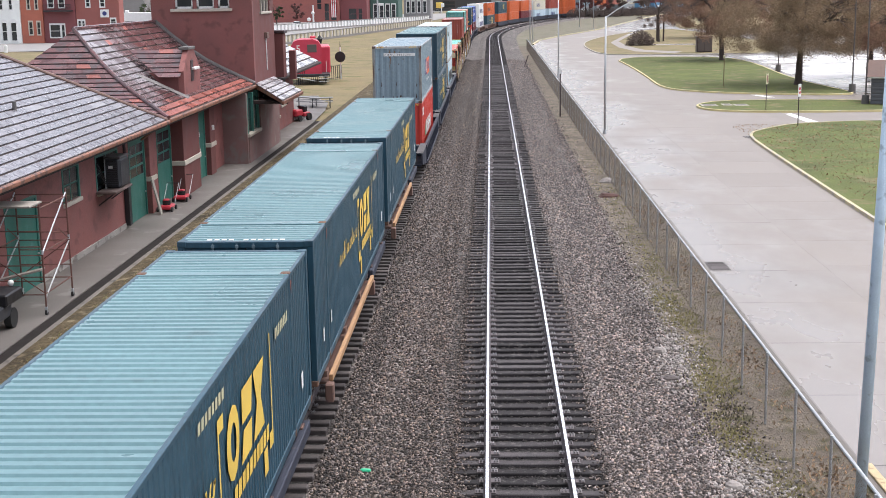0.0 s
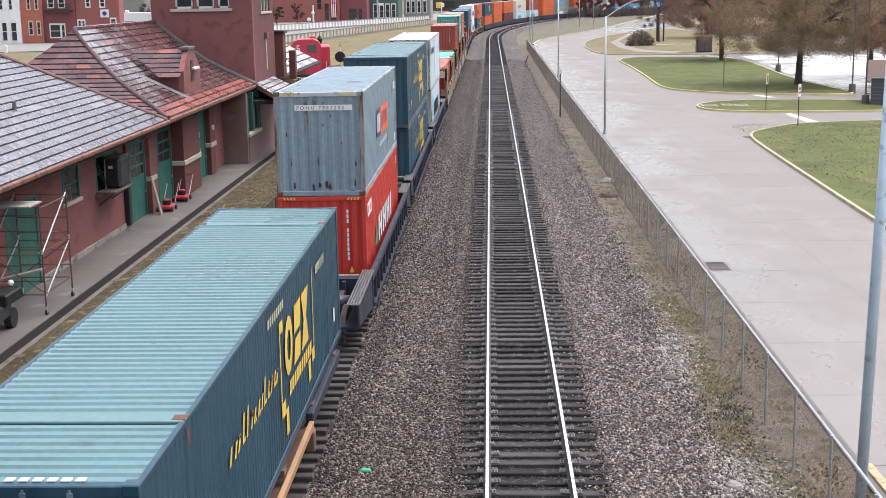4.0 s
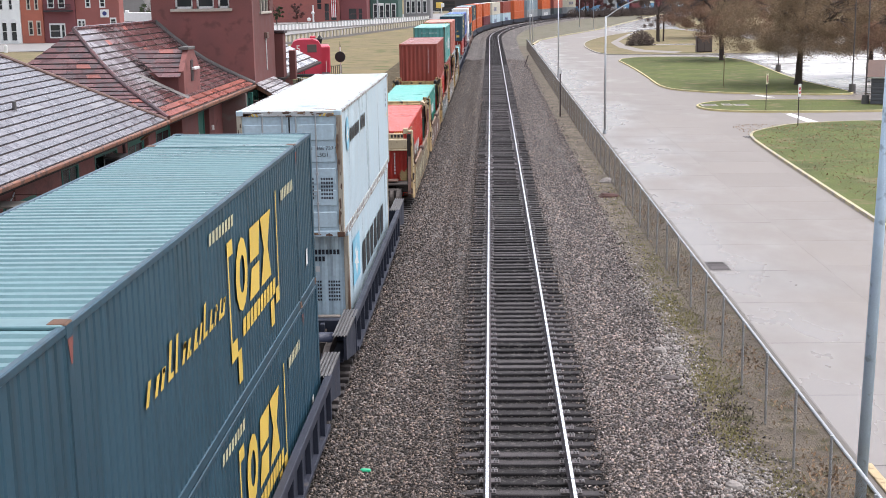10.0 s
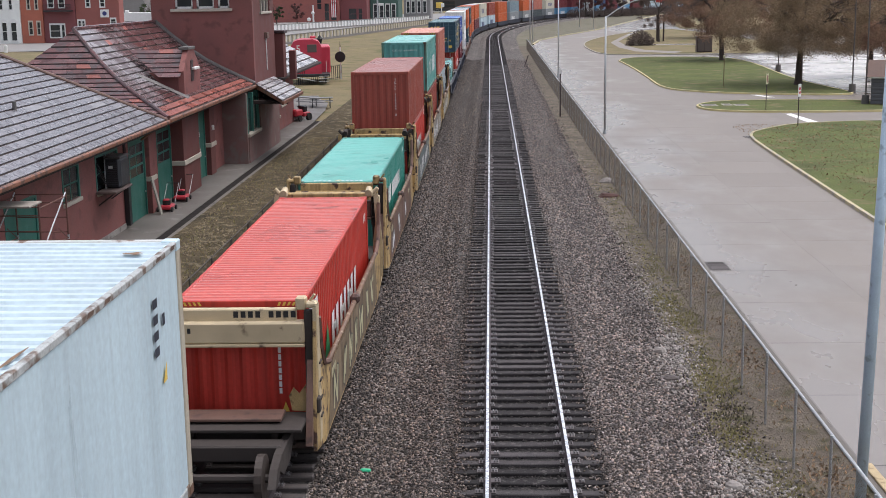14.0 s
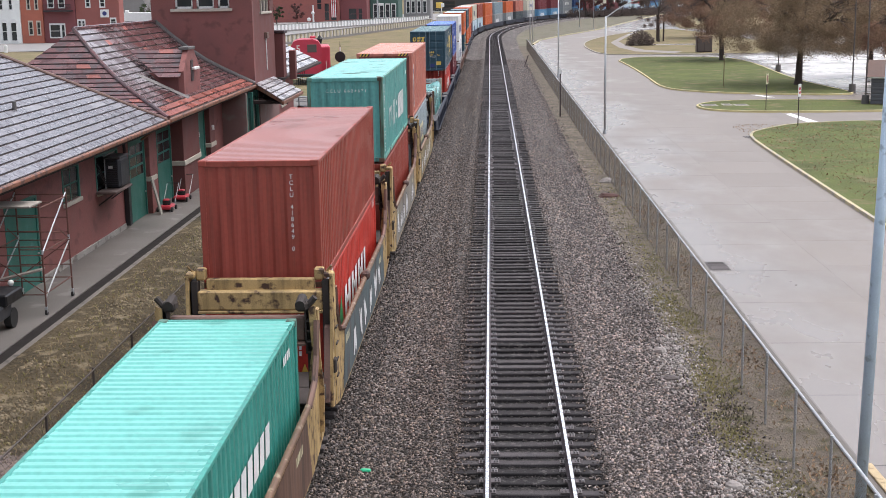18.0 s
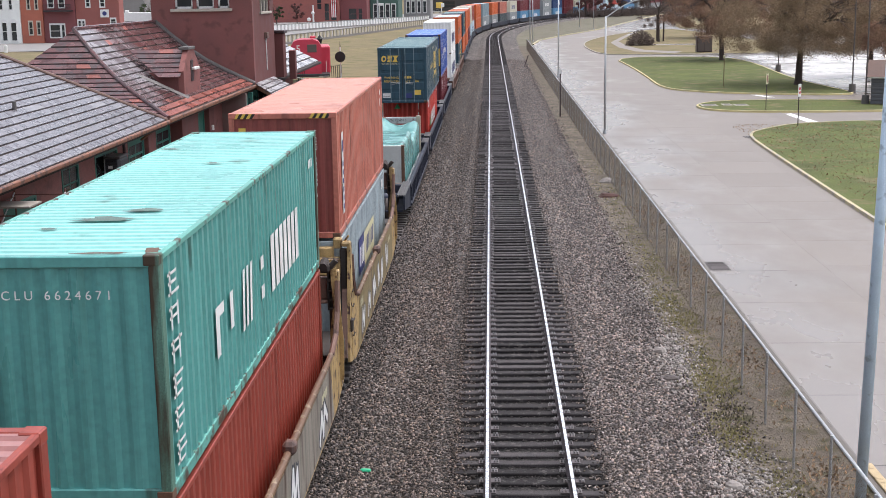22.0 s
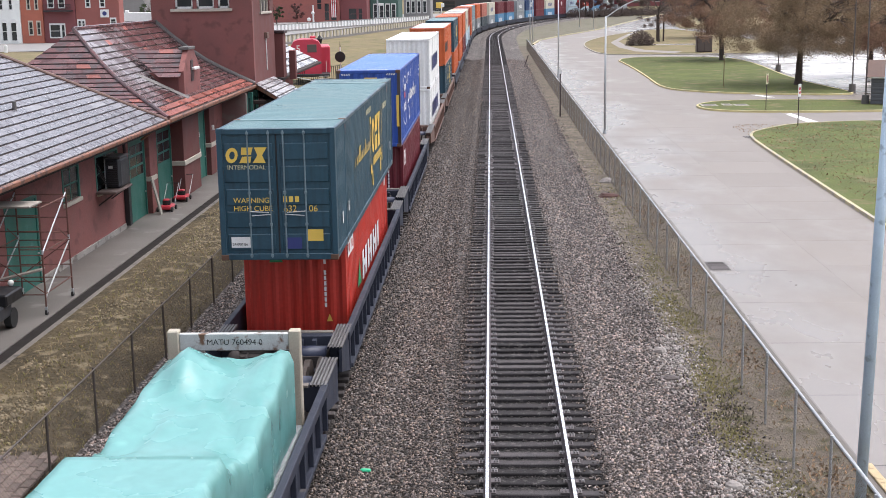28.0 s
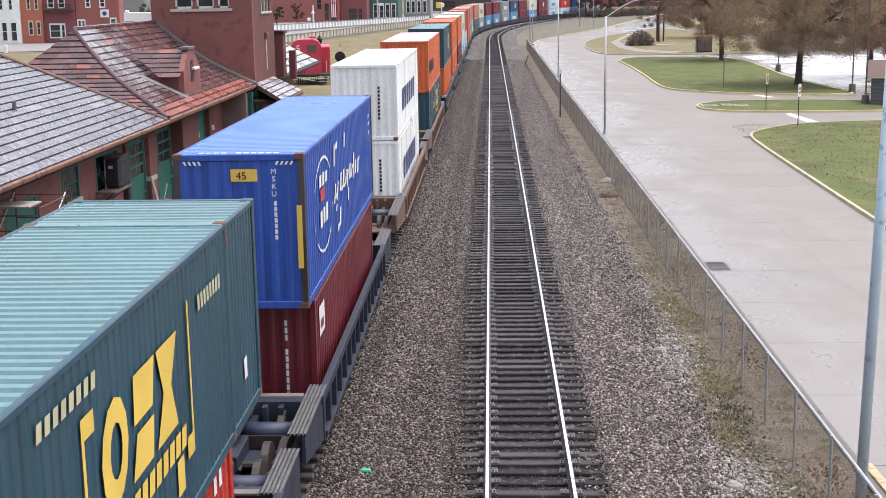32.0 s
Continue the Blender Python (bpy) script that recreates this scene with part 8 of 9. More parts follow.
M["brick_dark"] = mat("brick_dark", (0.15, 0.052, 0.047), 0.75, var=0.22, scale=0.8, grain=26, bump=0.3)


# ---- things on the platform ----
def scaffold():
    s = thing("scaffold_tower", "rusty mobile scaffold tower with plank decks beside green doors", "scaffold")
    xs, ys = (-15.0, -13.45), (35.4, 37.75)
    for x in xs:
        for i, y in enumerate(ys):
            part("upright", Geo().rod((x, y, -0.3), (x, y, 2.72 + 0.1 * i), 0.026, 8), M["scaffold"], s)
            part("joint_collar", Geo().rod((x, y, 1.28), (x, y, 1.42), 0.034, 8), M["galv"], s)
            part("caster", Geo().rod((x - 0.03, y, -0.42), (x + 0.03, y, -0.42), 0.08, 12), M["rubber"], s)
            part("caster_fork", Geo().box((x - 0.04, y - 0.03, -0.42), (x + 0.04, y + 0.03, -0.25), 0.008), M["galv"], s)
    for y in ys:
        for z in (0.1, 0.5, 0.95, 1.25, 1.5, 1.95, 2.4, 2.65):
            part("rung", Geo().rod((xs[0], y, z), (xs[1], y, z), 0.019, 6), M["scaffold"], s)
    for x in xs:
        for z in (0.12, 1.33, 2.6):
            part("ledger", Geo().rod((x, ys[0], z), (x, ys[1], z), 0.02, 6), M["scaffold"], s)
        part("brace", Geo().rod((x, ys[0], 0.0), (x, ys[1], 1.25), 0.022, 6), M["galv"], s)
        part("brace", Geo().rod((x, ys[0], 1.3), (x, ys[1], 2.72), 0.022, 6), M["galv"], s)
        part("brace", Geo().rod((x, ys[1], 1.3), (x, ys[1] - 0.8, 1.75), 0.016, 6), M["scaffold"], s)
    part("cross_brace", Geo().rod((xs[0], ys[0], 1.25), (xs[1], ys[0], 0.15), 0.018, 6), M["scaffold"], s)
    part("cross_brace", Geo().rod((xs[0], ys[1], 0.15), (xs[1], ys[1], 1.25), 0.018, 6), M["scaffold"], s)
    part("deck", Geo().box((-15.75, 35.1, 2.66), (-13.6, 36.1, 2.72), 0.01), M["wood_plank"], s, "weathered plank deck")
    part("plank", Geo().prism([(-15.9, 0.22), (-13.55, 0.78), (-13.55, 0.83), (-15.9, 0.27)], 1, 35.42, 35.8), M["wood_plank"], s, "weathered plank laid aslant")


def air_unit():
    a = thing("air_conditioner", "dark grey outdoor air conditioning unit on a wall shelf", "air conditioner")
    part("case", Geo().box((XW + 0.12, 46.55, 1.5), (XW + 0.74, 47.75, 2.62), 0.1), M["ac"], a)
    part("top_rim", Geo().box((XW + 0.1, 46.53, 2.6), (XW + 0.76, 47.77, 2.67), 0.04), M["grating"], a, "pale grey top rim")
    for k in range(12):
        part("louvre", Geo().box((XW + 0.24, 46.53, 1.6 + k * 0.08), (XW + 0.62, 46.552, 1.63 + k * 0.08)), M["black"], a)
    part("edge", Geo().box((XW + 0.14, 46.53, 1.5), (XW + 0.18, 46.56, 2.58)), M["pale_metal"], a)
    part("badge", Geo().box((XW + 0.30, 46.522, 2.24), (XW + 0.46, 46.53, 2.34)), M["white"], a)
    part("shelf", Geo().box((XW + 0.02, 45.7, 1.40), (XW + 0.78, 47.9, 1.49), 0.02), M["ac_shelf"], a, "brown wall shelf")
    for y in (46.0, 47.6):
        part("arm", Geo().rod((XW + 0.03, y, 0.95), (XW + 0.65, y, 1.4), 0.03, 6), M["dark_frame"], a)
    for k in range(3):
        part("hose", Geo().rod((XW + 0.06, 45.95 + 0.1 * k, 2.5 - 0.2 * k), (XW + 0.2, 46.4, 1.85 - 0.08 * k), 0.022, 6), M["black"], a)


def mower(y, label, dy=0.9):
    m = thing("lawn_mower", label, "lawn mower", "mowers by the wall")
    m.matrix_basis = pose(-14.45, y, -0.5)
    part("deck", Geo().box((-0.28, -0.42, 0.1), (0.28, 0.42, 0.26), 0.05), M["red_paint"], m)
    part("engine", Geo().rod((0, 0.02, 0.26), (0, 0.02, 0.44), 0.17, 12), M["black"], m)
    part("engine_cover", Geo().box((-0.13, -0.12, 0.42), (0.13, 0.16, 0.5), 0.03), M["red_paint"], m)
    for x in (-0.31, 0.31):
        for yy in (-0.34, 0.36):
            part("wheel", Geo().rod((x - 0.03, yy, 0.1), (x + 0.03, yy, 0.1), 0.1, 14), M["rubber"], m)
        part("handle", Geo().rod((x * 0.8, 0.4, 0.2), (x * 0.8, 0.4 + dy, 1.0), 0.014, 6), M["pale_metal"], m)
    part("grip", Geo().rod((-0.26, 0.4 + dy, 1.0), (0.26, 0.4 + dy, 1.0), 0.018, 6), M["black"], m)


def leaning_board():
    b = thing("leaning_board", "pale weathered board leaning against the brick pilaster", "board")
    b.matrix_basis = pose(XW + 0.62, 52.45, -0.5, 0, -12, 0)
    part("board", Geo().box((-0.03, -0.14, 0.0), (0.03, 0.14, 1.5), 0.008), M["wood_plank"], b)


def utility_cart():
    c = thing("utility_cart", "black and dark grey utility cart parked on the platform", "cart")
    c.matrix_basis = pose(-14.6, 33.1, -0.5)
    part("body", Geo().box((-0.7, -1.2, 0.35), (0.7, 0.9, 0.75), 0.06), M["ac"], c)
    part("bed", Geo().box((-0.75, 0.3, 0.72), (0.8, 1.5, 1.05), 0.04), M["black"], c)
    for x in (-0.62, 0.62):
        for y in (-0.8, 0.95):
            part("wheel", Geo().rod((x - 0.1, y, 0.28), (x + 0.1, y, 0.28), 0.28, 16), M["rubber"], c)
    part("seat", Geo().box((-0.55, -0.35, 0.75), (0.55, 0.2, 1.1), 0.05), M["black"], c)
    part("lamp", Geo().ball((0.5, 1.45, 1.15), 0.09), M["white_paint"], c)


station_wing()
station_main()
scaffold()
air_unit()
mower(53.4, "red push mower standing by the brick pilaster")
mower(56.1, "red push mower with its handle against the wall")
utility_cart()
leaning_board()


# ---- trees ----
def tree(x, y, z, h, spread, trunk, leaf, n, size, seed, label, lean=0.0, levels=4, twigs=True, droop=0.25, fork=0.22):
    t = thing("tree", label, "tree", "trees in the park")
    t.matrix_basis = pose(x, y, z)
    rnd = random.Random(seed)
    wood, ends, fine = Geo(), [], Geo()
    f = h * fork
    part("trunk", Geo().rod((0, 0, -0.1), (lean * f, 0, f), trunk, 12, trunk * 0.75).rod((0, 0, -0.1), (0, 0, 0.35), trunk * 1.35, 12, trunk * 1.0), M["bark"], t)

    def grow(p, d, length, r, level):
        q = p + d * length
        (wood if level < 3 else fine).rod(p, q, r, 6 if level < 2 else 4, r * 0.62, caps=False)
        if level >= levels:
            for _ in range(3):
                ends.append(p.lerp(q, rnd.uniform(0.3, 1.1)))
            return
        for _ in range(rnd.choice((2, 3, 3)) if level else 6):
            turn = Vector((rnd.uniform(-1, 1), rnd.uniform(-1, 1), rnd.uniform(-0.55, 0.75)))
            nd = (d * 0.75 + turn * (0.75 if level else 0.95)).normalized()
            if level >= 2:
                nd = (nd + Vector((0, 0, -droop))).normalized()
            grow(p.lerp(q, rnd.uniform(0.55, 1.0)), nd, length * rnd.uniform(0.62, 0.85), r * 0.6, level + 1)

    grow(Vector((lean * f, 0, f * 0.8)), Vector((lean, 0, 1)).normalized(), h * 0.28, trunk * 0.7, 0)
    k = spread / max(1e-3, max(abs(e.x) for e in ends))
    kz = h / max(e.z for e in ends)
    for g in (wood, fine):
        g.v = [(v[0] * min(k, 1.8) if v[2] > f else v[0], v[1] * min(k, 1.8) if v[2] > f else v[1], v[2] * kz if v[2] > f else v[2]) for v in g.v]
    part("limb", wood, M["bark"], t)
    part("twig", fine, M["twig"], t, kind="stuff")
    rs = np.random.RandomState(seed)
    hub_n = max(30, n // 420)
    hubs = rs.normal(size=(hub_n, 3))
    hubs = hubs / np.linalg.norm(hubs, axis=1)[:, None] * rs.uniform(0.0, 1.0, (hub_n, 1)) ** 0.42
    far_out = np.hypot(hubs[:, 0], hubs[:, 1])
    ball = spread * 0.115
    hubs = hubs * np.array([spread - ball, spread - ball, h * 0.46]) + np.array([0, 0, h * 0.56])
    hem = h * (0.235 - 0.03 * far_out) + ball * 0.55 + rs.uniform(0, 1, hub_n) ** 2 * 0.16 * h
    hubs[:, 2] = np.where(hubs[:, 2] < hem, hem, hubs[:, 2])
    off = rs.normal(size=(n, 3))
    off = off / np.linalg.norm(off, axis=1)[:, None] * rs.uniform(0, 1, (n, 1)) ** 0.6 * np.array([1.25, 1.25, 0.85]) * ball * rs.uniform(0.6, 1.15, (n, 1))
    pick = hubs[rs.randint(0, hub_n, n)] + off
    leaf_cards("crown", pick, size, leaf, t, seed)
    return t


def bush(x, y, z, r, n, leaf, seed, label):
    t = thing("bush", label, "bush")
    t.matrix_basis = pose(x, y, z)
    rnd = random.Random(seed)
    g = Geo()
    for _ in range(90):
        a, b = rnd.uniform(0, 6.28), rnd.uniform(0.1, 1.4)
        l = r * rnd.uniform(0.7, 1.1)
        q = Vector((math.cos(a) * math.sin(b), math.sin(a) * math.sin(b), math.cos(b))) * l
        g.rod((0, 0, 0), q, 0.02, 3, 0.008, caps=False)
    part("stem", g, M["bark"], t, kind="stuff")
    rs = np.random.RandomState(seed)
    v = rs.normal(size=(n, 3))
    v = v / np.linalg.norm(v, axis=1)[:, None] * r * rs.uniform(0.5, 1.05, (n, 1))
    v[:, 2] = np.abs(v[:, 2])
    leaf_cards("leaves", v, 0.13, leaf, t, seed)


def park():
    tree(27.3, 118.4, -0.35, 11.0, 8.9, 0.36, M["oak_leaf"], 118000, 0.063, 5, "broad oak tree with dry brown leaves on the lawn", 0.02)
    tree(27.9, 161.0, -0.35, 11.5, 8.2, 0.34, M["rust_leaf"], 66000, 0.08, 9, "broad tree with thinning brown leaves", -0.05)
    tree(36.5, 128.0, -0.35, 10.5, 7.5, 0.3, M["rust_leaf"], 50000, 0.08, 12, "tree with rusty brown leaves beside the car park", 0.0)
    tree(36.0, 112.0, -0.35, 9.0, 5.5, 0.25, M["rust_leaf"], 30000, 0.08, 14, "tree with rusty brown leaves beside the car park", 0.0)
    tree(27.7, 220.5, -0.35, 9.5, 5.0, 0.22, M["twig"], 2500, 0.12, 15, "slender nearly bare tree with two stems", fork=0.42)
    tree(38.5, 236.0, -0.35, 12.0, 10.0, 0.3, M["twig"], 42000, 0.1, 16, "bare brown tree beyond the lawn")
    tree(50.0, 300.0, -0.35, 12.0, 9.0, 0.3, M["twig"], 22000, 0.16, 17, "bare brown tree beyond the lawn")
    tree(58.0, 262.0, -0.35, 12.0, 9.0, 0.3, M["oak_leaf"], 20000, 0.16, 18, "tree with dry brown leaves far across the park")
    bush(23.0, 206.0, -0.3, 2.3, 2600, M["twig"], 4, "round twiggy reddish-brown bush on the lawn")
    for i, (x, y, h, s, leaf) in enumerate(((30.5, 428, 12, 5.0, "red_leaf"), (36.5, 440, 13, 6.5, "red_leaf"), (45, 452, 14, 8, "twig"), (56, 470, 14, 8, "twig"), (66, 480, 15, 9, "twig"), (80, 470, 14, 9, "twig"), (96, 460, 15, 10, "oak_leaf"))):
        tree(x, y, -0.5, h, s, 0.3, M[leaf], 13000, 0.2, 30 + i, "far tree with dark red leaves by the line" if leaf == "red_leaf" else "far bare tree by the line", fork=0.12)
    for i in range(9):
        bush(27 + i * 4.2, 424 + i * 5, -0.5, 3.2, 3000, M["twig"], 60 + i, "low tangle of bare brush along the line")
    tree(-65.2, 392, -0.4, 6.5, 3.2, 0.15, M["green_leaf"], 1500, 0.28, 41, "small street tree with dull green leaves")
    tree(-59.0, 392, -0.4, 6.5, 2.8, 0.14, M["red_leaf"], 1500, 0.26, 42, "small street tree with dark red leaves")
    tree(-80.0, 305, -0.4, 8.0, 4.5, 0.18, M["green_leaf"], 2500, 0.28, 43, "street tree with yellow-green leaves")
    tree(-74.0, 300, -0.4, 8.0, 4.0, 0.18, M["green_leaf"], 2500, 0.28, 44, "street tree with yellow-green leaves")


# ---- poles, signs and park furniture ----
def park_bits():
    for x, y, w in ((15.9, 98.3, 1.2), (17.3, 98.6, 0.7), (18.3, 98.2, 1.0)):
        v = thing("utility_cover", "flat grey concrete utility cover set in the lawn", "utility cover", "utility covers on the lawn")
        v.location = (x, y, -0.29)
        part("slab", Geo().box((-w / 2, -0.7, -0.05), (w / 2, 0.7, 0.03), 0.012), M["kerb"], v)
        part("lid", Geo().box((-w / 2 + 0.12, -0.55, 0.03), (w / 2 - 0.12, 0.55, 0.042), 0.006), M["plate"], v)
    fr = thing("post_frame", "weathered timber frame of two posts and a beam", "timber frame")
    fr.location = (28.2, 222, -0.29)
    for sx in (-0.55, 0.55):
        part("post", Geo().box((sx - 0.13, -0.13, -0.1), (sx + 0.13, 0.13, 4.3), 0.02), M["bark"], fr)
    part("beam", Geo().box((-0.75, -0.16, 4.1), (0.75, 0.16, 4.4), 0.02), M["bark"], fr)


def light_poles():
    p = thing("street_lamp", "tall galvanised street lamp pole beside the fence", "street lamp", "street lamps along the road")
    p.matrix_basis = pose(5.72, 21.25, -0.5, 0, 1.05, 0)
    part("pole", Geo().rod((0, 0, 0), (0, 0, 9.2), 0.1, 14, 0.08), M["pole_blue"], p, smooth=True)
    part("arm", Geo().rod((0, 0, 9.1), (2.2, 0, 9.7), 0.05, 8), M["pole_blue"], p)
    part("lamp_head", Geo().box((2.1, -0.13, 9.62), (2.9, 0.13, 9.8), 0.05), M["galv"], p)
    for x, y, h, r, arm in ((6.46, 80.4, 7.3, 0.075, 2.3), (6.46, 136.2, 8.5, 0.075, 2.3), (6.3, 228, 8.5, 0.08, 2.3), (6.95, 233, 8.5, 0.08, 0), (21.1, 319, 8.5, 0.09, 2.0), (23.0, 299, 8.5, 0.07, 2.0)):
        p = thing("street_lamp", "slim galvanised street lamp with a curved arm", "street lamp", "street lamps along the road")
        p.matrix_basis = pose(x, y, -0.45)
        part("pole", Geo().rod((0, 0, 0), (0, 0, h), r, 10, r * 0.75), M["galv"], p, smooth=True)
        part("base", Geo().rod((0, 0, 0), (0, 0, 0.25), r * 1.7, 10, r * 1.4), M["galv"], p)
        if arm:
            g = Geo()
            pts = [Vector((arm * u, 0, h - 0.1 + 1.1 * math.sin(u * 1.5))) for u in (0, 0.25, 0.5, 0.75, 1.0)]
            for a, b in zip(pts, pts[1:]):
                g.rod(a, b, 0.035, 8)
            part("arm", g, M["galv"], p)
            part("lamp_head", Geo().box((arm - 0.1, -0.1, h + 0.93), (arm + 0.6, 0.1, h + 1.08), 0.04), M["galv"], p)
    for x, y in ((29.95, 138.9), (29.7, 109.5), (27.6, 98.2)):
        p = thing("park_lamp", "dark park lamp post on a stout concrete footing", "street lamp", "park lamps")
        p.matrix_basis = pose(x, y, -0.4)
        part("footing", Geo().rod((0, 0, 0), (0, 0, 0.75), 0.3, 12, 0.27), M["dark_concrete"], p)
        part("pole", Geo().rod((0, 0, 0.75), (0, 0, 9.0), 0.065, 8, 0.055), M["lamp_brown"], p)
        part("lamp_head", Geo().box((-0.35, -0.2, 9.0), (0.35, 0.2, 9.2), 0.04), M["dark_frame"], p)


def signs():
    s = thing("do_not_enter_sign", "white square road sign with a red disc on a dark post", "road sign")
    s.matrix_basis = pose(19.0, 82.8, -0.4, 0, 0, 58)
    part("post", Geo().box((-0.03, 0.0, 0), (0.03, 0.05, 2.75), 0.006), M["dark_frame"], s)
    part("plate", Geo().box((-0.27, -0.02, 1.95), (0.27, 0.0, 2.77), 0.004), M["white"], s)
    part("disc", Geo().rod((0, -0.022, 2.35), (0, -0.027, 2.35), 0.23, 24), M["red_paint"], s)
    part("bar", Geo().box((-0.17, -0.032, 2.3), (0.17, -0.028, 2.4)), M["white"], s)
    s = thing("road_sign", "road sign seen edge-on, tan face on a dark post", "road sign")
    s.matrix_basis = pose(19.35, 94.2, -0.4, 0, 0, 66)
    part("post", Geo().box((-0.03, 0.0, 0), (0.03, 0.05, 2.7), 0.006), M["dark_frame"], s)
    part("plate", Geo().box((-0.36, -0.02, 1.95), (0.36, 0.0, 2.7), 0.004), M["cream_mark"], s)
    part("disc", Geo().rod((0, -0.022, 2.33), (0, -0.027, 2.33), 0.28, 20), M["copper"], s)
    s = thing("marker_post", "thin pale marker post on the lawn", "post")
    s.matrix_basis = pose(20.4, 117.5, -0.35)
    part("post", Geo().box((-0.035, -0.035, 0), (0.035, 0.035, 2.8), 0.01), M["straw"], s)
    part("cap", Geo().box((-0.08, -0.06, 2.55), (0.08, 0.06, 2.85), 0.02), M["cream_mark"], s)
    d = thing("utility_cabinet", "brown steel utility cabinet on the lawn", "cabinet")
    d.matrix_basis = pose(29.0, 181.6, -0.4)
    part("body", Geo().box((-1.05, -0.7, 0.1), (1.05, 0.7, 2.2), 0.05), M["dark_frame"], d)
    part("lid", Geo().box((-1.1, -0.75, 2.2), (1.1, 0.75, 2.3), 0.03), M["dark_concrete"], d)
    part("door", Geo().box((-0.95, -0.73, 0.25), (-0.03, -0.7, 2.1), 0.01), M["cabinet_door"], d)
    part("door", Geo().box((0.03, -0.73, 0.25), (0.95, -0.7, 2.1), 0.01), M["cabinet_door"], d)
    h = thing("park_shelter", "small park shelter with a brown roof and dark louvred wall", "shelter")
    h.matrix_basis = pose(27.8, 97.6, -0.4, 0, 0, -17)
    part("wall", Geo().box((0.0, 0.0, 0), (5.0, 0.2, 2.05), 0.02), M["dark_blue_wall"], h)
    for k in range(7):
        part("louvre", Geo().box((0.05, -0.06, 0.12 + k * 0.27), (4.95, 0.0, 0.3 + k * 0.27), 0.02), M["dark_blue_wall"], h)
    part("wall", Geo().box((0.0, 0.2, 0), (0.2, 4.0, 2.05), 0.02), M["dark_blue_wall"], h)
    part("fascia", Geo().box((-0.25, -0.35, 2.05), (5.3, -0.25, 2.17), 0.02), M["white_paint"], h)
    part("roof", Geo().add([(-0.3, -0.4, 2.15), (5.4, -0.4, 2.15), (5.4, 2.2, 3.3), (-0.3, 2.2, 3.3), (5.4, 4.8, 2.15), (-0.3, 4.8, 2.15)], [(0, 1, 2, 3), (3, 2, 4, 5), (0, 3, 5)]), M["brown_shingle"], h)
    part("slab", Geo().box((-1.2, -0.9, -0.1), (6, 5, 0.02), 0.02), M["kerb"], h)


def debris():
    def lump(name, x, y, z, r, material, label, cat, seed, sq=(1, 1, 1)):
        rnd = random.Random(seed)
        g = Geo().ball((0, 0, 0), r, 9, 6, sq)
        g.v = [tuple(c * (1 + 0.3 * noise.noise((v[0] / r * 1.3 + seed, v[1] / r * 1.3, v[2] / r * 1.3))) for c in v) for v in g.v]
        ob = solid(name, g, material, label, cat)
        ob.matrix_basis = pose(x, y, z)
    lump("boulder", 4.85, 60.6, -0.5, 0.26, M["pale_stone"], "pale grey boulder at the foot of the fence", "rock", 2, (1.4, 1, 0.8))
    lump("dirt_heap", 4.55, 56.4, -0.56, 0.35, M["rust_soil"], "small heap of rusty brown scrap and soil", "debris", 3, (1.6, 1.2, 0.5))
    lump("boulder", 3.5, 28.9, -0.5, 0.16, M["dark_stone"], "dark wet stone beside the ballast", "rock", 4, (1.3, 1, 0.7))
    lump("boulder", 3.55, 31.2, -0.46, 0.14, M["pale_stone"], "pale stone beside the ballast", "rock", 5, (1.2, 1, 0.8))
    lump("boulder", 3.75, 22.3, -0.5, 0.15, M["pale_stone"], "pale stone beside the ballast", "rock", 6, (1.2, 1, 0.7))
    lump("litter", -3.05, 22.8, -0.37, 0.06, M["litter_green"], "crumpled bright green bottle on the ballast", "litter", 7, (1.8, 1, 0.7))
    b = thing("timber_board", "weathered yellow board lying along the edge of the road", "board")
    b.matrix_basis = pose(6.4, 21.4, -0.4, 0, 0, 1.0)
    part("board", Geo().box((-0.09, -1.7, 0.0), (0.09, 1.7, 0.05), 0.01), M["old_board"], b)
    b = thing("signal_stub", "short dark leaning post in the dirt beside the track", "post")
    b.matrix_basis = pose(3.4, 155, -0.5, 0, 18, 0)
    part("post", Geo().box((-0.05, -0.05, 0), (0.05, 0.05, 1.5), 0.01), M["dark_frame"], b)
    b = thing("marker_post", "dark steel post with a small white tag at the fence", "post")
    b.matrix_basis = pose(4.38, 93.5, -0.6)
    part("post", Geo().box((-0.045, -0.045, 0), (0.045, 0.045, 3.4), 0.01), M["dark_frame"], b)
    part("tag", Geo().box((-0.12, -0.06, 3.15), (0.12, -0.046, 3.45), 0.004), M["white"], b)
    t = thing("paver_patch", "patch of old brick pavers beside the rails", "pavers")
    t["kind"] = "structure"
    me = Geo().box((-0.095, -0.2, -0.05), (0.095, 0.2, 0.02), 0.012).mesh("paver", M["paver"])
    for i in range(9):
        for j in range(7):
            shared("paver", me, t, pose(-10.9 + i * 0.2, 21.0 + j * 0.42 + (0.21 if i % 2 else 0), -0.42, random.uniform(-2, 2), random.uniform(-2, 2), random.uniform(-3, 3)))


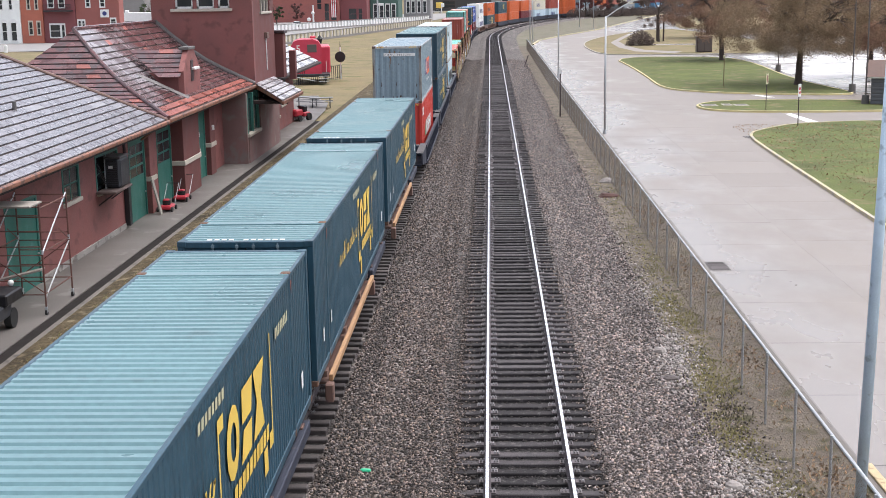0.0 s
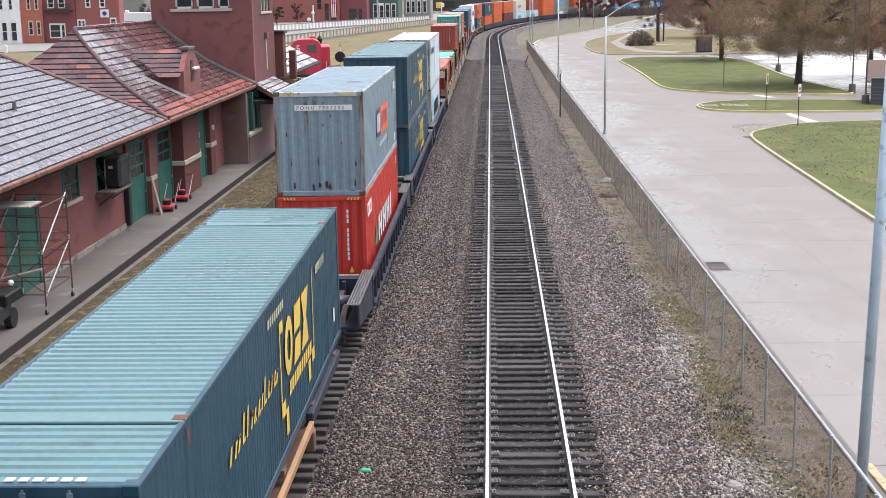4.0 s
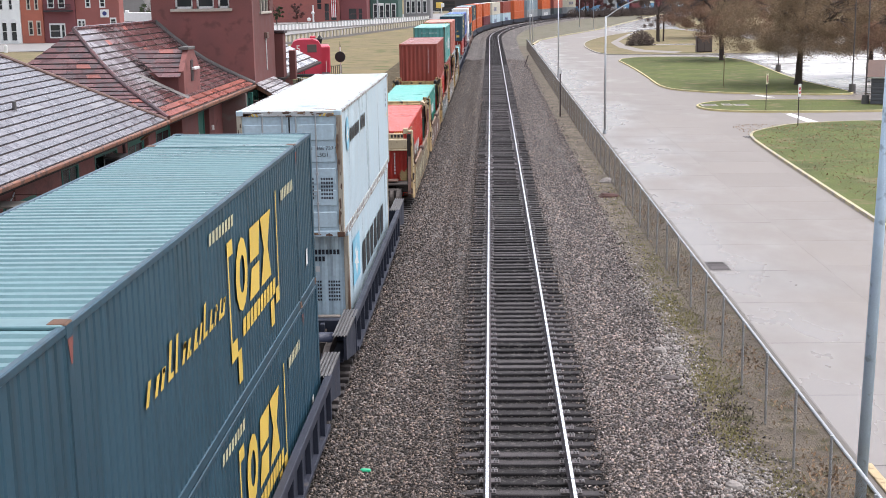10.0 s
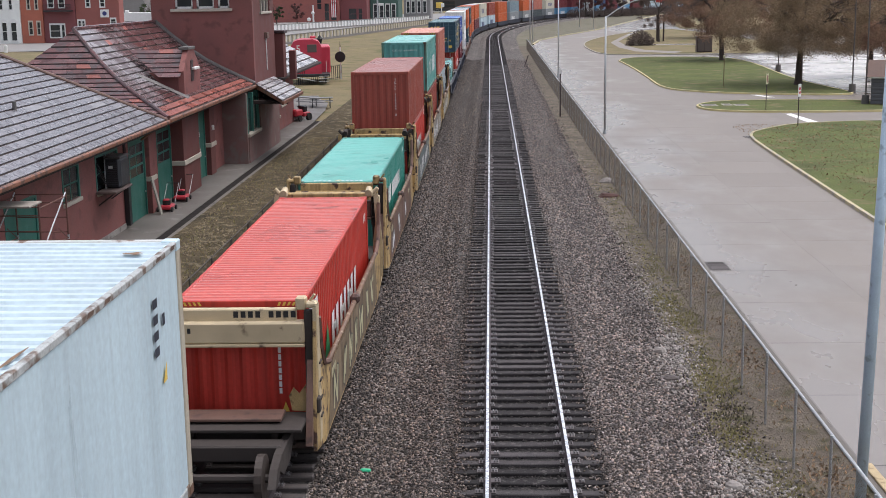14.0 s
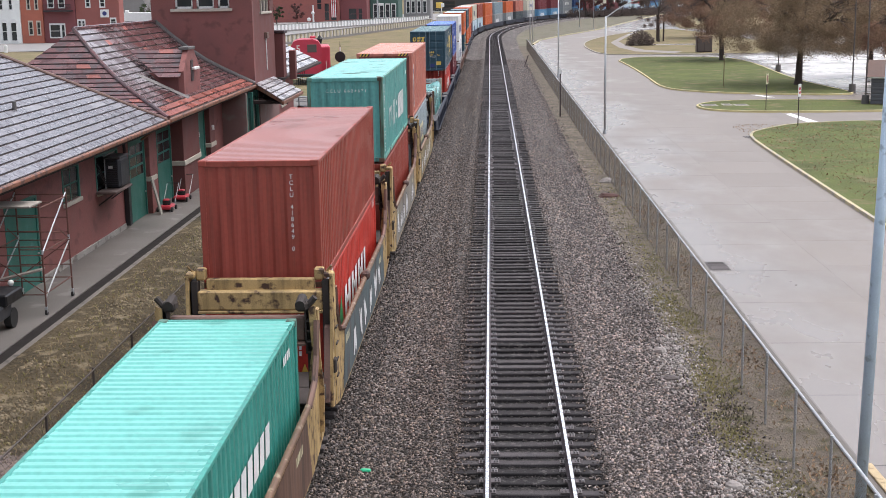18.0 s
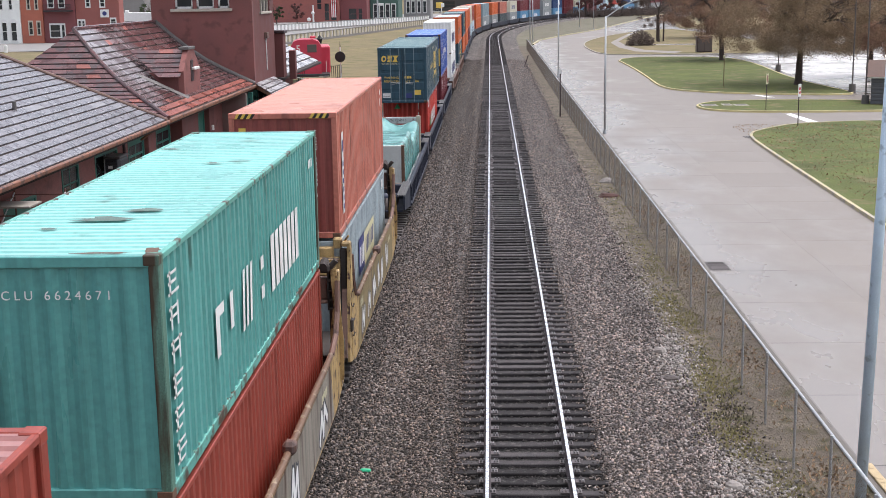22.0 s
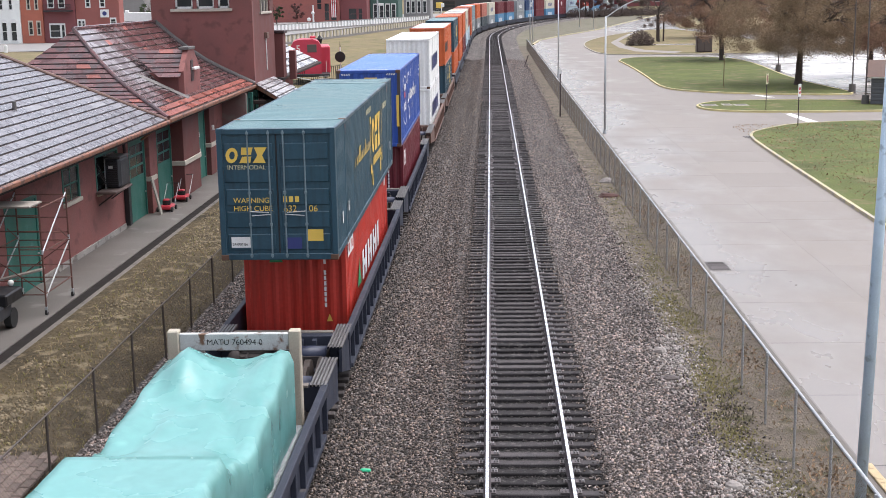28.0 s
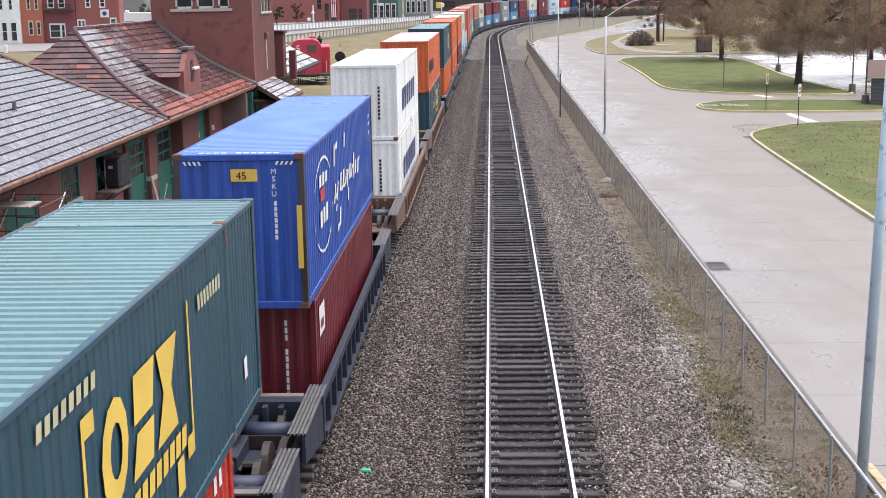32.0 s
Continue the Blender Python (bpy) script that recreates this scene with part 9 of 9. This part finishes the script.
# ---- plaza beyond the station ----
def plaza_things():
    l = thing("locomotive", "bright red vintage locomotive displayed behind the station", "locomotive")
    l.matrix_basis = pose(-19.6, 133.0, -0.5, 0, 0, 8)
    part("cab", Geo().prism([(-1.5, 1.0), (1.5, 1.0), (1.5, 3.85), (1.25, 4.25), (0.7, 4.45), (-0.7, 4.45), (-1.25, 4.25), (-1.5, 3.85)], 1, -2.2, 1.8), M["engine_red"], l)
    part("cab_window", Geo().box((0.1, -2.23, 3.15), (1.05, -2.19, 3.95), 0.03), M["cabinet_door"], l)
    words("5", 1.0, M["white"], l, pose(-1.05, -2.23, 3.2, 90))
    part("body", Geo().box((0.55, 0.5, 0.9), (2.45, 6.5, 3.65), 0.12), M["engine_red"], l)
    part("roof_vent", Geo().box((0.4, -0.5, 4.5), (1.0, 0.5, 4.75), 0.08), M["engine_red"], l)
    part("frame", Geo().box((-1.4, -2.5, 0.7), (2.3, 6.5, 1.0), 0.05), M["black"], l)
    part("handrail", Geo().rod((2.0, -0.4, 1.0), (2.0, -0.4, 2.2), 0.03, 6), M["white_paint"], l)
    for x in (-0.9, 1.9):
        for y in (-1.5, 1.5, 4.5):
            part("wheel", Geo().rod((x - 0.08, y, 0.5), (x + 0.08, y, 0.5), 0.5, 18), M["black"], l)
    for k in range(3):
        part("step", Geo().box((1.2, -2.9 - 0.2 * k, 0.25 + 0.25 * (2 - k)), (2.2, -2.7 - 0.2 * k, 0.3 + 0.25 * (2 - k))), M["pale_metal"], l)
    s = thing("disc_signal", "black disc signal on a slim white post", "railway signal")
    s.matrix_basis = pose(-16.65, 137.7, -0.5)
    part("post", Geo().rod((0, 0, 0), (0, 0, 3.4), 0.07, 10), M["white_paint"], s)
    part("disc", Geo().rod((0, -0.1, 2.35), (0, -0.14, 2.35), 0.57, 28), M["black"], s)
    part("finial", Geo().rod((0, 0, 3.4), (0, 0, 4.0), 0.05, 8, 0.01), M["black"], s)
    p = thing("lantern_post", "black iron lantern post on the plaza", "lamp post")
    p.matrix_basis = pose(-20.15, 148, -0.5)
    part("post", Geo().rod((0, 0, 0), (0, 0, 3.3), 0.07, 10, 0.05), M["black_iron"], p)
    part("lantern", Geo().rod((0, 0, 3.3), (0, 0, 3.9), 0.18, 6, 0.32), M["black_iron"], p)
    part("lantern_cap", Geo().rod((0, 0, 3.9), (0, 0, 4.35), 0.4, 6, 0.03), M["black_iron"], p)
    f = thing("iron_fence", "black iron fence round the displayed engine", "fence")
    for i in range(26):
        x = -20.6 + i * 0.16
        part("bar", Geo().rod((x, 127.5 + i * 0.42, -0.5), (x, 127.5 + i * 0.42, 0.95), 0.03, 5), M["black_iron"], f)
    for z in (-0.3, 0.95):
        part("rail", Geo().rod((-20.6, 127.5, z), (-16.6, 138.0, z), 0.03, 5), M["black_iron"], f)
    part("rail", Geo().rod((-20.6, 124, 0.9), (-17.5, 124, 0.2), 0.04, 5), M["pale_metal"], f)
    for x, y in ((-14.3, 103.3), (-15.6, 104.6)):
        t = thing("picnic_table", "grey picnic table with fixed benches on the plaza", "picnic table", "picnic tables")
        t.matrix_basis = pose(x, y, -0.49, 0, 0, 8)
        part("tabletop", Geo().box((-0.95, -0.4, 0.7), (0.95, 0.4, 0.77), 0.015), M["table_grey"], t)
        for sg in (-1, 1):
            part("bench", Geo().box((-0.95, sg * 0.6, 0.42), (0.95, sg * 0.85, 0.47), 0.01), M["table_grey"], t)
            part("leg", Geo().rod((sg * 0.7, -0.75, 0), (sg * 0.7, -0.25, 0.7), 0.04, 6), M["black_iron"], t)
            part("leg", Geo().rod((sg * 0.7, 0.75, 0), (sg * 0.7, 0.25, 0.7), 0.04, 6), M["black_iron"], t)
            part("crossbar", Geo().rod((sg * 0.7, -0.8, 0.4), (sg * 0.7, 0.8, 0.4), 0.03, 6), M["black_iron"], t)
    c = thing("riding_mower", "small red riding mower parked on the platform", "lawn mower")
    c.matrix_basis = pose(-14.45, 92.3, -0.5, 0, 0, -25)
    part("hood", Geo().box((-0.38, -0.95, 0.35), (0.38, -0.05, 0.85), 0.1), M["red_paint"], c)
    part("body", Geo().box((-0.45, -0.05, 0.3), (0.45, 0.75, 0.6), 0.06), M["red_paint"], c)
    part("seat", Geo().box((-0.26, 0.2, 0.6), (0.26, 0.7, 1.05), 0.08), M["black"], c)
    part("steering_wheel", Geo().rod((0, 0.05, 0.95), (0, 0.08, 0.98), 0.18, 14), M["black"], c)
    part("mower_deck", Geo().box((-0.75, -0.4, 0.12), (0.3, 0.3, 0.32), 0.05), M["white_paint"], c)
    for x in (-0.48, 0.48):
        part("wheel", Geo().rod((x - 0.07, -0.65, 0.2), (x + 0.07, -0.65, 0.2), 0.2, 14), M["rubber"], c)
        part("wheel", Geo().rod((x - 0.1, 0.5, 0.27), (x + 0.1, 0.5, 0.27), 0.27, 14), M["rubber"], c)


# ---- the street behind the station ----
def balustrade(a, b, step, h, w, material, wall, label):
    f = thing("balustrade", label, "balustrade")
    a, b = Vector((*a, -0.5)), Vector((*b, -0.5))
    n = int((b - a).length / step)
    d = (b - a) / n
    ang = math.degrees(math.atan2(d.y, d.x))
    L = (b - a).length
    m = Matrix.Translation(a) @ pose(0, 0, 0, 0, 0, ang)
    k = part("base_wall", Geo().box((0, -0.2, -0.2), (L, 0.2, 0.35), 0.02), wall, f)
    k.matrix_basis = m
    k = part("coping", Geo().box((0, -0.22, h - 0.16), (L, 0.22, h), 0.02), wall, f)
    k.matrix_basis = m
    me = Geo().box((-w / 2, -0.14, 0.35), (w / 2, 0.14, h - 0.16), 0.03).mesh("baluster", material)
    for i in range(n):
        shared("baluster", me, f, m @ pose((i + 0.5) * L / n, 0, 0))


def house(name, x0, x1, y, z0, h, depth, material, label, windows, roof_mat, arch=False, frame_mat=None):
    """A town building facing the tracks; windows are (left, right, bottom, top) on its front."""
    b = thing(name, label, "building", "buildings along the street")
    frame_mat = frame_mat or M["white_paint"]
    xs = sorted({x0, x1, *[w[0] for w in windows], *[w[1] for w in windows]})
    zs = sorted({z0, z0 + h, *[w[2] for w in windows], *[w[3] for w in windows]})
    g, grid = Geo(), [[(x, y, z) for x in xs] for z in zs]
    full = Geo().sheet(grid)
    mid = lambda f: tuple(sum(full.v[i][k] for i in f) / 4 for k in range(3))
    open_at = lambda f: any(w[0] < mid(f)[0] < w[1] and w[2] < mid(f)[2] < w[3] for w in windows)
    n = len(full.v)
    keep = [f for f in full.f if not open_at(f)]
    edges = {}
    for f in keep:
        for i in range(4):
            e = (f[i], f[(i + 1) % 4])
            edges[frozenset(e)] = None if frozenset(e) in edges else e
    g.add(full.v + [(a, b + 0.35, c) for a, b, c in full.v], keep + [tuple(i + n for i in reversed(f)) for f in keep] + [(e[1], e[0], e[0] + n, e[1] + n) for e in edges.values() if e])
    part("front_wall", g, material, b)
    part("side_wall", Geo().box((x1 - 0.35, y + 0.35, z0), (x1, y + depth, z0 + h)), material, b)
    part("side_wall", Geo().box((x0, y + 0.35, z0), (x0 + 0.35, y + depth, z0 + h)), material, b)
    part("back_wall", Geo().box((x0, y + depth, z0), (x1, y + depth + 0.3, z0 + h)), material, b)
    part("roof", Geo().box((x0, y, z0 + h), (x1, y + depth, z0 + h + 0.2)), roof_mat, b)
    part("cornice", Geo().box((x0 - 0.1, y - 0.35, z0 + h - 0.3), (x1 + 0.1, y, z0 + h + 0.3), 0.08), frame_mat, b)
    for w in windows:
        wd = part("window", Geo().box((w[0], y + 0.2, w[2]), (w[1], y + 0.25, w[3])), M["glass"], b)
        t = 0.14
        for q in (((w[0] - t, w[2]), (w[0] + 0.06, w[3])), ((w[1] - 0.06, w[2]), (w[1] + t, w[3])), ((w[0] - t, w[3] - 0.05), (w[1] + t, w[3] + 0.3)), ((w[0] - t, w[2] - 0.22), (w[1] + t, w[2] + 0.04))):
            part("window_frame", Geo().box((q[0][0], y - 0.08, q[0][1]), (q[1][0], y + 0.2, q[1][1]), 0.03), frame_mat, wd)
        part("sash", Geo().box((w[0], y + 0.12, (w[2] + w[3]) / 2 - 0.06), (w[1], y + 0.2, (w[2] + w[3]) / 2 + 0.06)), frame_mat, wd)
        if arch:
            c = (w[0] + w[1]) / 2
            r = (w[1] - w[0]) / 2 + 0.14
            pts = [(c + r * math.cos(a * math.pi / 8), w[3] + r * 1.1 * math.sin(a * math.pi / 8)) for a in range(9)]
            part("arched_head", Geo().prism(pts, 1, y - 0.1, y + 0.05), frame_mat, wd)
    return b


def street():
    pts = [(-130, 214), (-52, 226), (-44, 224), (-17, 366), (-20, 412), (-10, 560), (-150, 560), (-150, 214)]
    g = Geo().add([(x, y, -0.52) for x, y in pts], [tuple(range(len(pts)))])
    solid("street", g, M["asphalt_pale"], "wide grey street behind the railway", kind="structure")
    balustrade((-41, 221), (-17, 367), 2.5, 1.7, 1.2, M["beige"], M["asphalt_wall"], "long low beige concrete balustrade below the street")
    balustrade((-54.5, 310), (-20, 412), 1.9, 1.85, 1.05, M["white_paint"], M["asphalt_wall"], "long white concrete balustrade along the street")
    Y, k = 262.0, 0.1165
    X = lambda px: -100.75 + px * k
    Z = lambda py, px: -0.6 + (78 - py) * 0.1135 - px * 0.0016
    win = lambda *q: [(X(a), X(b), Z(d, a), Z(c, a)) for a, b, c, d in q]
    house("white_building", X(-60), X(38.5), Y, -0.6, 11, 14, M["white_facade"], "white painted town building with arched windows", win((5, 14, 40, 72), (21, 31, 40, 72), (-12, -3, 40, 72), (3, 9, 0, 17), (20, 26, 0, 17), (-14, -6, 0, 17)), M["white_paint"], True)
    house("orange_building", X(39), X(77.5), Y + 0.4, -0.7, 10.4, 14, M["orange_brick"], "orange-red brick town building with cream window frames", win((52, 58.5, 39, 61), (66.5, 72, 39, 61), (51, 56, -2, 16), (65, 70, -2, 16)), M["dark_frame"], False, M["trim_stone"])
    house("maroon_building", X(78), X(134), Y + 0.8, -0.8, 10.2, 14, M["maroon_brick"], "dark maroon brick building with a shop window and balcony", win((88, 106, 44, 66), (108, 114, 44, 66), (87, 97, -2, 13), (106, 116, -2, 13)), M["dark_frame"])
    house("brick_building", X(134.5), X(211), Y + 1.2, -0.9, 9.8, 3, M["brick_far"], "red brick town building with white windows and a square sign", win((137, 142.5, 37, 48), (144, 149, 37, 48), (153, 160, -2, 12), (178, 186, -2, 12), (195, 204, 34, 44)), M["dark_frame"])
    s = thing("shop_sign", "square white sign with a dark round emblem on the brick wall", "sign")
    part("board", Geo().box((X(178), Y + 0.95, Z(31, 178)), (X(193), Y + 1.12, Z(17, 178)), 0.02), M["white_paint"], s)
    part("emblem", Geo().rod((X(185.5), Y + 0.95, Z(24, 178)), (X(185.5), Y + 0.93, Z(24, 178)), 0.45, 16), M["navy"], s)
    bal = thing("balcony", "dark iron balcony on the maroon building", "balcony")
    part("floor", Geo().box((X(82), Y - 0.7, Z(21, 100)), (X(131), Y + 0.8, Z(18, 100)), 0.02), M["dark_frame"], bal)
    for i in range(28):
        xx = X(82) + i * (X(131) - X(82)) / 27
        part("bar", Geo().box((xx - 0.02, Y - 0.7, Z(18, 100)), (xx + 0.02, Y - 0.66, Z(9, 100))), M["dark_frame"], bal)
    part("rail", Geo().box((X(82), Y - 0.72, Z(9, 100)), (X(131), Y - 0.64, Z(8, 100))), M["dark_frame"], bal)
    v = thing("box_trailer", "white box trailer parked in the street", "trailer")
    v.matrix_basis = pose(-83, 300, -0.5)
    part("box", Geo().box((-4.0, 0, 1.2), (3.9, 2.5, 5.4), 0.1), M["white_paint"], v)
    part("stripe", Geo().box((-3.9, -0.012, 3.2), (3.8, 0.0, 3.4)), M["grating"], v)
    for k in range(7):
        part("window", Geo().box((-3.6 + k * 1.05, -0.02, 1.5), (-2.95 + k * 1.05, 0.0, 2.5), 0.005), M["cabinet_door"], v)
    part("vent", Geo().box((-2.6, 0.6, 5.4), (-1.8, 1.6, 5.9), 0.1), M["white_paint"], v)
    for x in (-2.6, 2.6):
        part("wheel", Geo().rod((x, 0.1, 0.5), (x, 0.4, 0.5), 0.5, 14), M["rubber"], v)
    for x, y in ((-86.6, 215.5), (-85.1, 216.5), (-82.5, 216.5)):
        b = thing("bollard", "white bollard at the street's edge", "bollard", "bollards by the station")
        b.matrix_basis = pose(x, y, -0.5)
        part("post", Geo().rod((0, 0, 0), (0, 0, 1.1), 0.3, 10), M["white_paint"], b)
        part("cap", Geo().ball((0, 0, 1.1), 0.3), M["white_paint"], b)
    # across the street, further off
    Y2, k2 = 425.0, 0.1855
    X2 = lambda px: -70.9 + (px - 488) * k2
    Z2 = lambda py: -0.4 + (36 - py) * 0.182
    win2 = lambda *q: [(X2(a), X2(b), Z2(d), Z2(c)) for a, b, c, d in q]
    house("brick_hall", X2(430), X2(600), Y2, -0.5, 12, 20, M["brick_far"], "long red brick hall with tall dark windows", win2((575, 583, 4, 34), (586, 596, 4, 34), (562, 570, -6, 14)), M["dark_frame"], False, M["brick_far"])
    house("brick_shop", X2(601), X2(648), Y2 + 3, -0.5, 10, 20, M["maroon_brick"], "dark red brick shop with a wide window", win2((616, 630, 14, 33), (633, 640, 14, 33)), M["dark_frame"], False, M["maroon_brick"])
    house("green_shop", X2(649), X2(700), Y2 + 14, -0.5, 9, 20, M["green_front"], "shop front in dark green between white posts", win2((655, 662, 8, 32), (666, 673, 8, 32), (677, 684, 8, 32), (688, 695, 8, 32)), M["dark_frame"])
    house("porch_building", X2(701), X2(752), Y2 + 40, -0.5, 10, 20, M["grey_front"], "grey town building with white porch posts", win2((706, 712, 4, 26), (716, 722, 4, 26), (727, 733, 4, 26), (738, 744, 4, 26)), M["dark_frame"])
    house("dark_warehouse", -42, 0, 640, -0.5, 9, 20, M["dark_front"], "low dark warehouse at the end of the street", [(-36, -30, 1, 4), (-24, -18, 1, 4)], M["dark_frame"], False, M["dark_frame"])
    for i, (x0, x1, y) in enumerate(((-220, -150, 560), (-148, -96, 580), (0, 60, 760), (62, 140, 700), (142, 240, 640))):
        house("far_block", x0, x1, y, -0.5, 14 + 2 * (i % 3), 30, M["maroon_brick"] if i % 2 else M["grey_front"], "distant plain town block beyond the trees", [(x0 + 6 + 9 * j, x0 + 10 + 9 * j, 2, 6) for j in range(int((x1 - x0) / 9) - 1)], M["dark_frame"])
    fl = thing("flag_banner", "red and white striped banner hung on the hall", "banner")
    for i in range(7):
        part("stripe", Geo().box((X2(598) - 2.3 + i * 0.3, Y2 - 0.08, 0.9), (X2(598) - 2.0 + i * 0.3, Y2 + 0.02, 6.4)), M["red_paint"] if i % 2 == 0 else M["white_paint"], fl)
    po = thing("lamp_standard", "white globe lamp standard on the street", "lamp post")
    po.matrix_basis = pose(-55.8, 405, -0.45)
    part("post", Geo().rod((0, 0, 0), (0, 0, 5.6), 0.3, 8, 0.18), M["white_paint"], po)
    part("globe", Geo().ball((-0.1, 0, 3.2), 0.55), M["white_paint"], po)
    part("globe", Geo().ball((-1.4, 0, 1.2), 0.6), M["white_paint"], po)
    ut = thing("utility_pole", "grey utility pole with a small sign", "pole")
    ut.matrix_basis = pose(-36.5, 415, -0.45)
    part("post", Geo().rod((0, 0, 0), (0, 0, 11), 0.26, 8), M["galv"], ut)
    part("sign", Geo().box((0.3, -0.1, 5.0), (2.0, 0.0, 5.8)), M["white_paint"], ut)
    sg = thing("yard_ornament", "yellow and white sign on a stub post", "sign")
    sg.matrix_basis = pose(-21.5, 560, -0.45)
    part("post", Geo().rod((0, 0, 0), (0, 0, 2.5), 0.2, 8), M["white_paint"], sg)
    part("board", Geo().box((-2.4, -0.1, 2.2), (0.4, 0.1, 4.6), 0.2), M["yellow"], sg)
    part("board", Geo().box((-0.2, -0.2, 2.6), (1.2, 0.0, 4.2), 0.2), M["white_paint"], sg)


def sedan(m, body, label, group="cars on the street"):
    c = thing("car", label, "car", group)
    c.matrix_basis = m
    part("body", Geo().prism([(-2.25, 0.35), (2.25, 0.35), (2.28, 0.75), (1.35, 0.95), (-1.5, 0.98), (-2.25, 0.85)], 1, -0.88, 0.88), body, c)
    part("cabin", Geo().prism([(-1.5, 0.96), (1.15, 0.93), (0.45, 1.42), (-0.95, 1.45)], 1, -0.76, 0.76), M["glass"], c)
    part("roof", Geo().prism([(-1.0, 1.42), (0.5, 1.4), (0.42, 1.49), (-0.9, 1.5)], 1, -0.74, 0.74), body, c)
    for x in (-1.4, 1.4):
        for y in (-0.8, 0.8):
            w = part("wheel", Geo().rod((x, y - 0.1, 0.33), (x, y + 0.1, 0.33), 0.33, 16), M["rubber"], c)
            part("rim", Geo().rod((x, y - 0.11, 0.33), (x, y + 0.11, 0.33), 0.19, 12), M["pale_metal"], w)
    for y in (-0.6, 0.6):
        part("headlight", Geo().box((2.2, y - 0.18, 0.6), (2.29, y + 0.18, 0.75), 0.02), M["white_paint"], c)
    return c


def cars():
    a = math.degrees(math.atan2(113, 18))
    car = sedan(pose(-53.6, 352, -0.5, 0, 0, a), M["white_paint"], "white sedan driving along the street")
    DRIVING.append((car, [(t, pose(-55.4 + 2.65 * min(t, 10.5), 368 + 15.6 * min(t, 10.5), -0.5, 0, 0, a)) for t in (0.0, 2.0, 4.0, 6.0, 8.0, 9.5, 10.5, 12.0, 32.0)]))
    red = sedan(pose(-85.4, 231, -0.5), M["red_paint"], "red sedan driving along the street")
    DRIVING.append((red, [(t, pose(x, y, -0.5, 0, 0, h)) for t, x, y, h in ((0.0, -52, 285, 252), (2.5, -59, 259, 240), (4.5, -71, 236, 196), (5.5, -80.4, 231.5, 180), (6.0, -85.4, 231.2, 178), (7.0, -95.6, 230.6, 177), (8.5, -110, 229.5, 176), (11.0, -126, 228, 176), (32.0, -126, 228, 176))]))
    sedan(pose(-33.4, 566, -0.5, 0, 0, 8), M["white_paint"], "white sedan standing at the end of the street")
    sedan(pose(-23.8, 570, -0.5, 0, 0, 10), M["pale_metal"], "silver sedan parked by the warehouse")
    sedan(pose(-31, 548, -0.5, 0, 0, 20), M["white_paint"], "white sedan parked in the street")
    sedan(pose(-17, 585, -0.5, 0, 0, 10), M["black"], "black sedan parked by the warehouse")
    sedan(pose(59.3, 500, -0.35, 0, 0, 5), M["white_paint"], "white sedan parked beyond the trees")


M["dark_concrete"] = mat("dark_concrete", (0.12, 0.11, 0.105), 0.85, var=0.2)
M["cabinet_door"] = mat("cabinet_door", (0.10, 0.08, 0.072), 0.6, var=0.2)
M["dark_blue_wall"] = mat("dark_blue_wall", (0.11, 0.11, 0.12), 0.6, var=0.2)
M["brown_shingle"] = mat("brown_shingle", (0.13, 0.085, 0.07), 0.9, var=0.3, scale=1, grain=20, bump=0.4)
M["rust_soil"] = mat("rust_soil", (0.09, 0.045, 0.038), 0.95, var=0.4, scale=3, grain=30, bump=0.6)
M["dark_stone"] = mat("dark_stone", (0.07, 0.055, 0.05), 0.6, var=0.3, scale=4)
M["litter_green"] = mat("litter_green", (0.02, 0.45, 0.22), 0.35)
M["paver"] = mat("paver", (0.155, 0.118, 0.10), 0.85, var=0.3, scale=3, grain=40, each=0.3, bump=0.4)
M["beige"] = mat("beige", (0.46, 0.41, 0.31), 0.8, var=0.15)
M["asphalt_wall"] = mat("asphalt_wall", (0.20, 0.19, 0.18), 0.85, var=0.2, scale=0.4)
M["asphalt_pale"] = mat("asphalt_pale", (0.22, 0.21, 0.20), 0.7, var=0.15, scale=0.1, grain=8)
M["white_facade"] = mat("white_facade", (0.78, 0.79, 0.76), 0.7, var=0.12, scale=0.5)
M["orange_brick"] = mat("orange_brick", (0.40, 0.13, 0.085), 0.8, var=0.2, scale=0.5, grain=12)
M["maroon_brick"] = mat("maroon_brick", (0.20, 0.065, 0.068), 0.8, var=0.18, scale=0.5, grain=12)
M["green_front"] = mat("green_front", (0.06, 0.12, 0.10), 0.7, var=0.2, scale=0.5)
M["grey_front"] = mat("grey_front", (0.25, 0.24, 0.24), 0.8, var=0.2, scale=0.3)
M["dark_front"] = mat("dark_front", (0.06, 0.058, 0.06), 0.8, var=0.2, scale=0.3)

park()
park_bits()
light_poles()
signs()
debris()
plaza_things()
street()
cars()


track("main_track", MAIN_X, "straight single railway track with dark wooden ties and polished rails", M["tie"], 0.4804, 10.24, 1150, 300, 640)
track("train_track", TRAIN_X, "railway track under the train with old dark ties", M["old_tie"], 0.5, 10.1, 1050, 150, 760)
fences()
strewn()
tufts()
motions()
